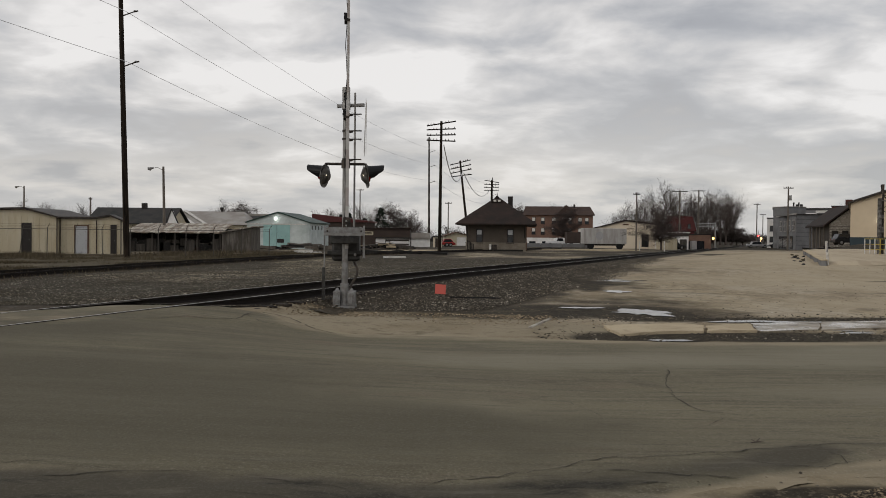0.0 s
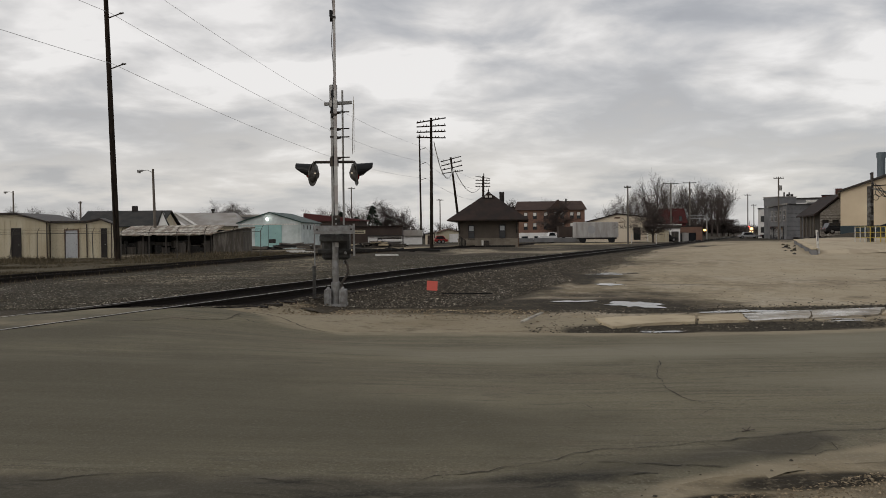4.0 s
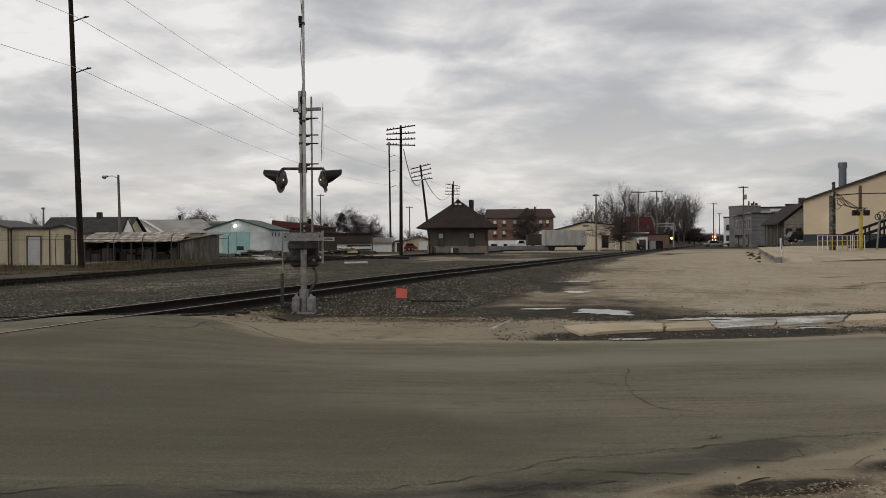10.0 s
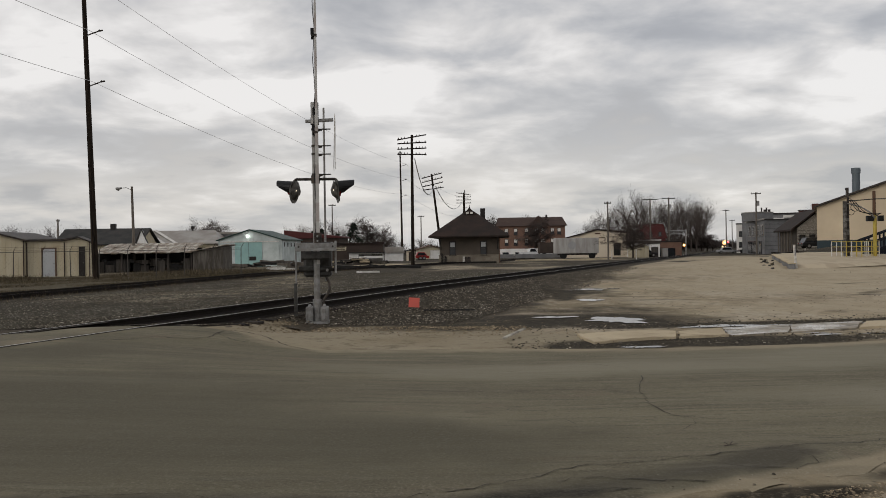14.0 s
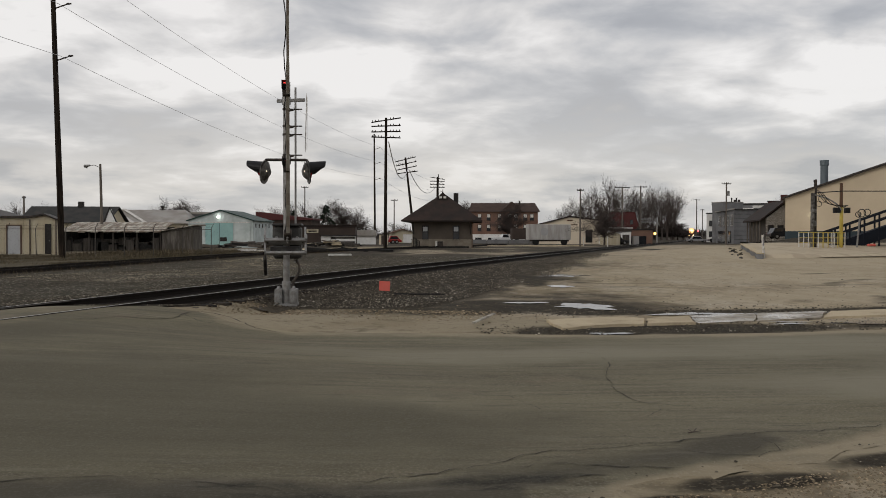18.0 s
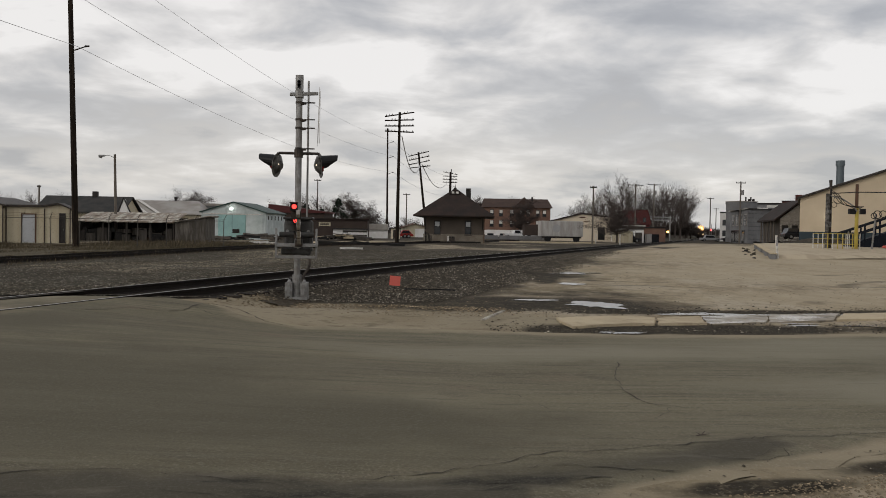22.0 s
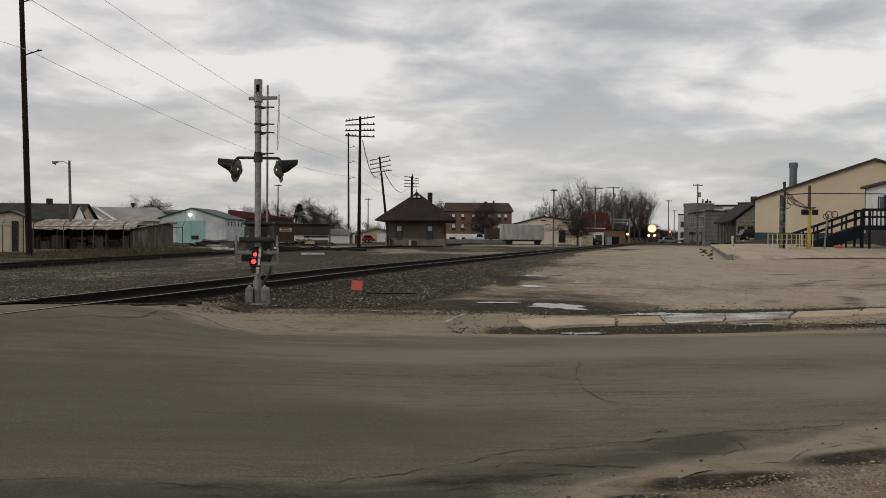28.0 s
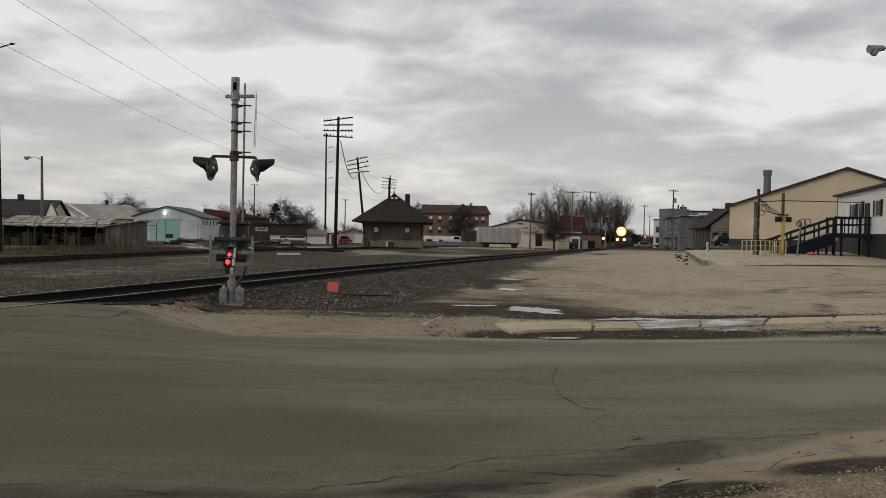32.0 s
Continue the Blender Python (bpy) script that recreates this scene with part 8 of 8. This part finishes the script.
# ---------------------------------------------------------------- litter, timber, sign
M_BATTEN = mat("bleached_batten", (0.52, 0.49, 0.43), 0.85, 0, 0.2, 3, 25, 0.3, (0.2, 0.18, 0.15), 0.3, 5)
t = thing("marker_sign", "small orange-red square sign standing in the ballast", "sign", pose(-0.10, 21.15, ground_z(-0.1, 21.15) + 0.12, -8, 4, 6))
part("board", B((-0.14, 0.14, -0.006, 0.006, 0.0, 0.25)), M_ORANGE, t, "orange-red board", 0.002)
part("stake", B((-0.012, 0.012, 0.008, 0.02, -0.25, 0.2)), M_DARKSTEEL, t)
bm = bmesh.new()
box(bm, -0.62, 0.62, -0.03, 0.03, 0, 0.03)
solo("timber_batten", bm, M_BATTEN, "pale broken timber batten lying by the street", "batten", pose(1.72, 14.45, ground_z(1.72, 14.45) + 0.075, 0, -2, 66), bevel=0.006)


def pile(name, x, y, n, sx, sy, sz, mats, label, seed, long=(0.6, 2.2)):
    rnd = random.Random(seed)
    t = thing(name, label, "pile", at(x, y))
    for i in range(n):
        l, w, h = rnd.uniform(*long), rnd.uniform(0.12, 0.5), rnd.uniform(0.05, 0.3)
        px, py = rnd.uniform(-sx, sx), rnd.uniform(-sy, sy)
        pz = rnd.uniform(0, sz) * (1 - abs(px) / (sx * 1.15))
        bm = bmesh.new()
        box(bm, -l / 2, l / 2, -w / 2, w / 2, 0, h)
        bmesh.ops.transform(bm, matrix=pose(px, py, pz, rnd.uniform(-8, 8), rnd.uniform(-9, 9), rnd.uniform(-25, 25)), verts=bm.verts[:])
        part("timber", bm, rnd.choice(mats), t)


pile("timber_pile", -14.8, 90, 46, 5.0, 1.5, 0.65, (M_GREYWOOD, M_DARKWOOD, M_GREYPOLE), "jumbled pile of old timbers before the barn", 11)
pile("timber_pile", -7.2, 101, 46, 3.2, 1.5, 0.85, (M_GREYWOOD, M_DARKWOOD, M_GREYPOLE, M_CONCRETE), "heap of scrap timber and rubble by the siding", 12)
pile("timber_pile", -21.5, 79, 22, 2.2, 1.0, 0.9, (M_RUSTTRIM, M_DARKWOOD, M_GREYWOOD), "rusty scrap stacked beside the lumber shed", 13)
pile("timber_pile", -3.6, 73, 12, 3.4, 0.8, 0.1, (M_DARKWOOD,), "dark sleepers lying flat by the siding", 14, (1.8, 2.6))
pile("timber_pile", 52.0, 109.5, 20, 3.0, 1.0, 0.5, (M_DARKWOOD, M_GREYWOOD), "dark scrap heaped before the frame house", 15)
for x, y, l, rz in ((-3.5, 58.0, 1.6, 12), (-12.2, 74.0, 2.2, -10), (-13.8, 80.0, 1.8, 20)):
    bm = bmesh.new()
    box(bm, -l / 2, l / 2, -0.22, 0.22, 0, 0.12)
    solo("white_plank", bm, M_WHITEPAINT, "white painted plank lying on the gravel", "plank", at(x, y, rz, 0.02), group="white planks", bevel=0.01)
t = thing("oil_drum", "black steel drum beside the barn", "drum", at(-22.6, 93.0))
part("drum", R(((0, 0, 0), (0, 0, 0.95), 0.32, 0.32), n=16), M_BLACK, t)
for z in (0.3, 0.62):
    part("hoop", R(((0, 0, z), (0, 0, z + 0.04), 0.335, 0.335), n=16), M_BLACK, t)


# ---------------------------------------------------------------- trees
def grow(bm, p, d, length, radius, level, rnd, spread, twig, dense=3):
    """One limb, bending as it goes, with smaller limbs off it."""
    steps = 4 if level < 2 else 3 if level < 3 else 2 if twig < 4 else 1
    q, r = Vector(p), radius
    for s in range(steps):
        d2 = (d + Vector((rnd.uniform(-1, 1), rnd.uniform(-1, 1), rnd.uniform(-0.55, 0.6))) * (0.14 if level == 0 else 0.26)).normalized()
        n = q + d2 * (length / steps)
        r2 = max(0.016 if twig > 3 else 0.010, r * (0.82 if level < 2 else 0.72))
        rod(bm, q, n, r, r2, 6 if level == 0 else (4 if level < 2 else 3), False)
        if level < twig and (s > 0 or level > 0):
            for _ in range(((2, 3, 3, dense) if twig > 3 else (2, 3, 3))[level]):
                k = rnd.random()
                side = Vector((rnd.uniform(-1, 1), rnd.uniform(-1, 1), rnd.uniform(-0.35, 0.45))).normalized()
                nd = (d2 * (1 - spread) + side * spread + Vector((0, 0, 0.08))).normalized()
                grow(bm, q.lerp(n, k), nd, length * rnd.uniform(0.45, 0.70), r2 * rnd.uniform(0.40, 0.58), level + 1, rnd, spread, twig, dense)
        q, r, d = n, r2, d2


def tree(seed, spread, twig, material, label, trunk=0.28, limbs=4, lean=1.0, dense=3):
    """A bare tree 12 m high."""
    rnd = random.Random(seed)
    t = thing("bare_tree", label, "tree", group="bare trees")
    height = 12.0
    fork = height * trunk
    crown = bmesh.new()
    grow(crown, (0, 0, fork * 0.95), Vector((0.05, 0, 1)), height * 0.42, height * 0.016, 0, rnd, spread, twig, dense)
    for i in range(limbs):
        a = i * 6.283 / limbs + rnd.random()
        grow(crown, (0, 0, fork * rnd.uniform(0.75, 1.0)), Vector((math.cos(a), math.sin(a), lean)).normalized(), height * rnd.uniform(0.34, 0.46), height * 0.010, 1, rnd, spread, twig, dense)
    top = max(v.co.z for v in crown.verts)
    k = height / top
    bmesh.ops.scale(crown, vec=(k, k, k), verts=crown.verts[:])
    bm = bmesh.new()
    rod(bm, (0, 0, -0.3), (0.05, 0, fork * k), height * 0.021, height * 0.015, 8, False)
    part("trunk", bm, material, t, "tapered bare trunk")
    part("crown", crown, material, t, "leafless crown of fine branches")
    return t


KINDS = [tree(101, 0.40, 3, M_BARK, "tall bare winter tree with upswept branches", 0.30, 4, 2.4, 2), tree(102, 0.50, 3, M_BARK, "tall bare winter tree with a spreading crown", 0.25, 5, 1.5, 2),
         tree(103, 0.42, 3, M_BARKPALE, "tall pale-barked bare winter tree", 0.32, 4, 2.2, 2), tree(104, 0.62, 4, M_BARK, "bare winter tree with a low round crown", 0.20, 7, 0.75, 5)]
placed = set()


def plant(k, x, y, h, rz=0.0, wide=1.0):
    base = KINDS[k]
    s = h / 12.0
    if k not in placed:
        placed.add(k)
        base.matrix_basis = at(x, y, rz)
        base.scale = (s * wide, s * wide, s)
        return base
    c = copy_thing(base, Matrix.Identity(4))
    c.matrix_basis = at(x, y, rz) @ Matrix.Diagonal((s * wide, s * wide, s, 1))
    return c


plant(3, 33.1, 124, 7.0, 20, 1.2)                                        # dark tree before the warehouse
rnd = random.Random(77)
for r, y, h, k in ((0.222, 226, 11.5, 1), (0.236, 222, 12.0, 2), (0.250, 218, 12.5, 1), (0.262, 224, 15.5, 0), (0.274, 220, 16.5, 1), (0.285, 216, 15.0, 2), (0.296, 222, 13.5, 0),
                   (0.305, 225, 13.0, 1), (0.313, 232, 14.0, 2), (0.320, 262, 16.5, 0), (0.327, 268, 17.0, 1), (0.333, 300, 18.5, 2), (0.340, 320, 20.0, 1), (0.346, 345, 21.0, 0), (0.351, 365, 22.0, 2), (0.355, 385, 21.5, 0),
                   (0.242, 230, 11.0, 0), (0.213, 232, 10.0, 1)):
    plant(k, r * y, y, h * 1.17, rnd.uniform(0, 360), rnd.uniform(0.62, 0.85))
for x, y, h, k in ((25, 262, 13.0, 1), (37, 264, 14.0, 2), (33, 258, 12.0, 0), (31.2, 214, 11.0, 3), (22.5, 258, 12.5, 0), (22.4, 236, 12.5, 3)):
    plant(k, x, y, h, rnd.uniform(0, 360), 1.0)
for x, y, h, k in ((-77, 150, 8.5, 1), (-73, 152, 8.0, 2), (-68, 155, 8.6, 0), (-64, 158, 8.0, 1), (-46, 168, 10.0, 1), (-43.5, 170, 9.5, 3), (-40, 168, 8.6, 2), (-28, 175, 8.0, 1), (-24, 180, 8.5, 2),
                   (-18.5, 150, 8.6, 1), (-15.0, 152, 8.8, 0), (-12.5, 150, 8.0, 2), (-9.0, 156, 8.8, 3), (-6.5, 160, 7.8, 1), (131, 250, 17, 1), (127, 252, 15, 2), (141, 190, 18, 1), (104, 300, 15, 0), (98, 310, 14, 1)):
    plant(k, x, y, h, rnd.uniform(0, 360), 1.05)


def evergreen(x, y, h, w, seed):
    rnd = random.Random(seed)
    t = thing("evergreen_tree", "dark conical evergreen behind the workshops", "tree", at(x, y), group="evergreens")
    part("trunk", R(((0, 0, -0.2), (0, 0, h * 0.9), 0.14, 0.03), n=6), M_BARK, t)
    bm = bmesh.new()
    for i in range(420):
        k = rnd.random() ** 0.7
        z = h * (0.08 + 0.92 * k)
        r = w * (1.02 - k) * rnd.uniform(0.3, 1.0)
        a = rnd.uniform(0, 6.283)
        p = Vector((r * math.cos(a), r * math.sin(a), z))
        o = Vector((math.cos(a), math.sin(a), rnd.uniform(-0.5, 0.1))) * rnd.uniform(0.25, 0.55)
        s = Vector((-math.sin(a), math.cos(a), 0.2)) * rnd.uniform(0.08, 0.18)
        v = [bm.verts.new(p - s), bm.verts.new(p + s), bm.verts.new(p + o), bm.verts.new(p + Vector((0, 0, 0.16)))]
        bm.faces.new((v[0], v[1], v[2]))
        bm.faces.new((v[0], v[3], v[2]))
        bm.faces.new((v[1], v[3], v[2]))
    part("foliage", bm, M_PINE, t, "dark needle sprays")


evergreen(-13.6, 140, 4.6, 2.3, 1)
evergreen(-11.0, 142, 6.6, 2.9, 2)
evergreen(-16.4, 141, 5.6, 2.2, 3)
evergreen(-19.0, 150, 5.5, 2.0, 4)


for i in range(12):
    a = 0.29 + 0.007 * i
    plant(3, 330 * a, 330, 7.5 + 1.5 * math.sin(i * 2.1), 40 * i, 1.7)


def far_woods():
    """A low hazy line of thickets along the skyline."""
    rnd = random.Random(9)
    bm = bmesh.new()
    for i in range(2600):
        a = rnd.uniform(-0.75, 0.95)
        d = rnd.uniform(330, 420) if not 0.33 < a < 0.415 else rnd.uniform(1000, 1200)
        k = d / 370
        x, y = d * a, d
        z = ground_z(x, y)
        h = (4.2 + 2.6 * noise.noise((a * 16, 0, 0))) * rnd.uniform(0.6, 1.15) * k
        for _ in range(14):
            b = Vector((x + rnd.uniform(-2, 2) * k, y, z + h * rnd.uniform(0.0, 0.5)))
            o = Vector((rnd.uniform(-0.7, 0.7), 0, rnd.uniform(0.4, 1))).normalized() * h * rnd.uniform(0.3, 0.55)
            rod(bm, b, b + o, 0.16 * k, 0.05 * k, 3, False)
    tagged(solo("far_woods", bm, M_BARKHAZE, "hazy distant belt of leafless woods", "woods", kind="stuff"))


M_BARKHAZE = mat("distant_woods", (0.060, 0.052, 0.050), 0.95, 0, 0.2, 0.15, 2.0, 0.0, spec=0.05)
far_woods()
for i in range(46):
    a = -0.60 + 0.92 * i / 46 + rnd.uniform(-0.006, 0.006)
    d = rnd.uniform(285, 325)
    plant(rnd.randrange(4), d * a, d, rnd.uniform(6.0, 8.5), rnd.uniform(0, 360), 1.3)
t = thing("white_house", "small distant white house down the street", "house", at(76.0, 245))
part("wall", B((-5.5, 1.5, 0, 6, -1, 2.4)), M_WHITEWALL, t)
bm = bmesh.new()
prism(bm, [(-5.9, 2.3), (1.9, 2.3), (0.9, 3.9), (-4.9, 3.9)], -0.4, 6.4)
part("roof", bm, M_DARKROOF, t)


# ---------------------------------------------------------------- loose stone and grass
def stones(name, count, where, size, material, label, seed):
    """Loose stones lying on the land."""
    rnd = random.Random(seed)
    verts, faces = [], []
    shape = [(1, 0, 0), (-1, 0, 0), (0, 1, 0), (0, -1, 0), (0, 0, 1), (0.6, 0.6, 0.6), (-0.6, -0.55, 0.62)]
    tri = ((0, 2, 5), (2, 4, 5), (4, 0, 5), (1, 3, 6), (3, 4, 6), (4, 1, 6), (4, 2, 1), (0, 4, 3))
    made = 0
    while made < count:
        p = where(rnd)
        if p is None:
            continue
        x, y, dz = p
        s = size * rnd.uniform(0.5, 1.5)
        a, sx, sy, sz = rnd.uniform(0, 6.28), s * rnd.uniform(0.7, 1.3), s * rnd.uniform(0.7, 1.2), s * rnd.uniform(0.45, 0.9)
        c, q, z = math.cos(a), math.sin(a), ground_z(x, y) + dz
        o = len(verts)
        for u, v, w in shape:
            u, v, w = u * sx * rnd.uniform(0.8, 1.2), v * sy * rnd.uniform(0.8, 1.2), w * sz
            verts.append((x + u * c - v * q, y + u * q + v * c, z + w - 0.15 * sz))
        faces.extend(tuple(o + i for i in f) for f in tri)
        made += 1
    me = bpy.data.meshes.new(name)
    me.from_pydata(verts, [], faces)
    me.materials.append(material)
    return tagged(new(name, me), label, "stones", kind="stuff")


def by_track(rnd):
    y = 15.0 + 45 * rnd.random() ** 1.7
    u = rnd.uniform(-3.3, 4.6)
    if abs(abs(u) - 0.75) < 0.11:
        return None
    c = Vector((OFFSET + SLOPE * y, y, 0)) + ACROSS * u
    mud, gravel, sand, pale = ground_cover(c.x, c.y)
    if sand > 0.45 and u > 1.0 or mud > 0.6 or gravel < 0.4 * rnd.random():
        return None
    return c.x, c.y, 0.03


def between(rnd):
    y = 15.5 + 42 * rnd.random() ** 1.5
    x = rnd.uniform(siding_x(y) + 1.2, OFFSET + SLOPE * y - 2.6)
    return x, y, 0.03


def near_gravel(rnd):
    x = rnd.uniform(1.6, 8.5)
    y = table(SAND_LINE, x) + 0.12 - 1.9 * rnd.random() ** 1.2
    return x, y, 0.025


def shoulder(rnd):
    x = rnd.uniform(-4.2, 2.2)
    y = 16.9 - abs(rnd.gauss(0, 0.7)) - 0.10 * x
    return x, y, 0.012


def lot(rnd):
    y = 15 + 45 * rnd.random() ** 2
    x = OFFSET + SLOPE * y + 4 + (8 + 26 * rnd.random()) * rnd.random()
    return x, y, 0.0


def gutter(rnd):
    x = rnd.uniform(1.5, 16)
    y = rnd.choice((13.2 + 0.10 * (x - 2), 16.0 + 0.12 * (x - 2))) + rnd.gauss(0, 0.45)
    return (x, y, 0.014) if y > float(np.interp(x, [p[0] for p in FAR_EDGE], [p[1] for p in FAR_EDGE])) else None


def street(rnd):
    x = rnd.uniform(-5, 8)
    y = rnd.choice((4.7, 5.2, 5.8)) + 0.4 * max(0, x) + rnd.gauss(0, 0.35)
    return (x, y, 0.012) if y > 4.2 else None


stones("ballast_stones", 70000, by_track, 0.022, M_STONE, "loose grey ballast stones along the main line", 1)
stones("ballast_stones", 52000, between, 0.023, M_STONEDULL, "loose grey stones between the tracks", 2)
stones("gravel_stones", 15000, near_gravel, 0.0085, M_PEBBLE, "fine loose gravel at the street edge", 3)
stones("gravel_stones", 1500, shoulder, 0.020, M_PEBBLE, "loose stones on the sandy shoulder", 4)
stones("gravel_stones", 3500, lot, 0.016, M_PEBBLE, "scattered stones on the dirt lot", 5)
stones("lot_stones", 260, lot, 0.022, M_STONE, "dark stones strewn over the dirt lot", 8)
stones("gravel_stones", 3000, gutter, 0.017, M_STONE, "wet gravel along the broken pavement", 7)
stones("gravel_stones", 800, street, 0.010, M_STONE, "grit scattered on the street", 6)


def grass(name, count, where, h, material, label, seed):
    rnd = random.Random(seed)
    verts, faces = [], []
    for _ in range(count):
        p = where(rnd)
        if p is None:
            continue
        x, y = p
        z = ground_z(x, y) + 0.02
        a, l = rnd.uniform(0, 6.28), h * rnd.uniform(0.4, 1.3)
        w = 0.008 + 0.014 * rnd.random()
        o = len(verts)
        lean = l * rnd.uniform(0.1, 0.6)
        b = rnd.uniform(0, 6.28)
        verts.extend(((x - w * math.cos(a), y - w * math.sin(a), z), (x + w * math.cos(a), y + w * math.sin(a), z), (x + lean * math.cos(b), y + lean * math.sin(b), z + l)))
        faces.append((o, o + 1, o + 2))
    me = bpy.data.meshes.new(name)
    me.from_pydata(verts, [], faces)
    me.materials.append(material)
    return tagged(new(name, me), label, "grass", kind="stuff")


def verge(rnd):
    y = rnd.uniform(30, 75)
    x = siding_x(y) - 1.6 - 22 * rnd.random() ** 1.3
    if y > 57 and x < -22:
        y = rnd.uniform(36, 57)
    dense = noise.noise((x * 0.25, y * 0.25, 7.0))
    return (x, y) if rnd.random() < 0.25 + 1.6 * dense else None


def weeds(rnd):
    y = rnd.uniform(50, 74)
    x = rnd.uniform(-33, -13)
    if x > siding_x(y) - 2.2 or (y > 60 and x < -24):
        return None
    return (x, y) if rnd.random() < 0.15 + 1.9 * noise.noise((x * 0.2, y * 0.3, 2.0)) else None


grass("dry_grass", 110000, verge, 0.11, M_BLADE, "dry brown winter grass along the siding", 1)
grass("tall_weeds", 30000, weeds, 0.30, M_BLADE, "tall dead weeds before the fence and the lumber shed", 3)
grass("dry_grass", 5000, lambda r: (lambda y: (siding_x(y) + r.uniform(-1.4, 1.6), y))(r.uniform(20, 70)), 0.16, M_BLADE, "short dry weeds along the siding rails", 2)

t = thing("twig", "small dry twig lying on the street", "twig", pose(2.44, 6.3, 0.03))
for k, (a, b) in enumerate((((-0.05, 0, 0), (0.06, 0.02, 0.01)), ((0, 0.01, 0.01), (0.03, 0.03, 0.03)), ((-0.02, 0, 0.01), (-0.04, 0.03, 0.02)))):
    part("stem", R((a, b, 0.004, 0.002), n=5), M_BARK, t)
bm = bmesh.new()
for k in range(11):
    rod(bm, (0.12 * k, 0.04 * math.sin(k), 0), (0.12 * (k + 1), 0.04 * math.sin(k + 1), 0), 0.02, 0.02, 6)
solo("rubber_hose", bm, M_BLACK, "black hose end lying in the ballast", "hose", pose(0.15, 21.0, ground_z(0.6, 21.0) + 0.05, 0, 0, -6))

# ---------------------------------------------------------------- sleepers
TIE = mesh_of("tie", B((-1.3, 1.3, -0.11, 0.11, -0.16, 0.0)), M_TIE, 0.01)
y, i = 15.4, 0
while y < 150 and i < 240:
    c = Vector((OFFSET + SLOPE * y, y, 0))
    ob = new("tie", TIE)
    ob.parent = main_line
    rr = random.Random(i)
    ob.matrix_basis = pose(c.x, c.y, rail_z(y) - 0.165, 0, 0, -TRACK_ROLL + rr.uniform(-1, 1))
    y += 0.53 * ALONG.y + rr.uniform(-0.02, 0.02)
    i += 1
for i in range(150):
    y = 18 + i * 0.6
    x, d = siding_x(y), math.degrees(math.atan2(siding_x(y + 2) - siding_x(y - 2), 4))
    ob = new("tie", TIE)
    ob.parent = side_line
    ob.matrix_basis = pose(x, y, ground_z(x, y) + 0.02, 0, 0, -d + random.Random(i).uniform(-2, 2))

# ---------------------------------------------------------------- what moves
def train_y(t):
    """Where the train's nose is, by y, at t seconds."""
    return float(np.interp(t, (0, 6, 9, 13, 19, 23, 28, 32), (720, 600, 545, 478, 374, 318, 257, 214)))


def motions():
    up = [(0.0, 0), (14.5, 0), (14.8, 1.5), (15.2, 7), (15.6, 16), (16.0, 26.5), (16.5, 39.1), (17.0, 45.4), (17.5, 51.5), (18.0, 58.6), (18.5, 65.3), (19.0, 69.8), (19.5, 73.5), (20.0, 77.0),
          (20.5, 79.9), (21.0, 82.3), (21.5, 84.4), (22.0, 85.9), (22.5, 87.6), (23.0, 89.0), (23.5, 90.0), (24.0, 90.8), (32.0, 90.8)]
    walk(ARM, [(t, pose(0.0, -0.16, 1.18, a, 0, 7.0)) for t, a in up])
    for car, back in TRAIN:
        rows = []
        for t in range(0, 33, 2):
            y = train_y(t) + back * ALONG.y
            grade = math.degrees(math.atan((rail_z(y + 15) - rail_z(y)) / 15))
            rows.append((float(t), pose(OFFSET + SLOPE * y, y, rail_z(y), grade, 0, -TRACK_ROLL)))
        walk(car, rows)


motions()
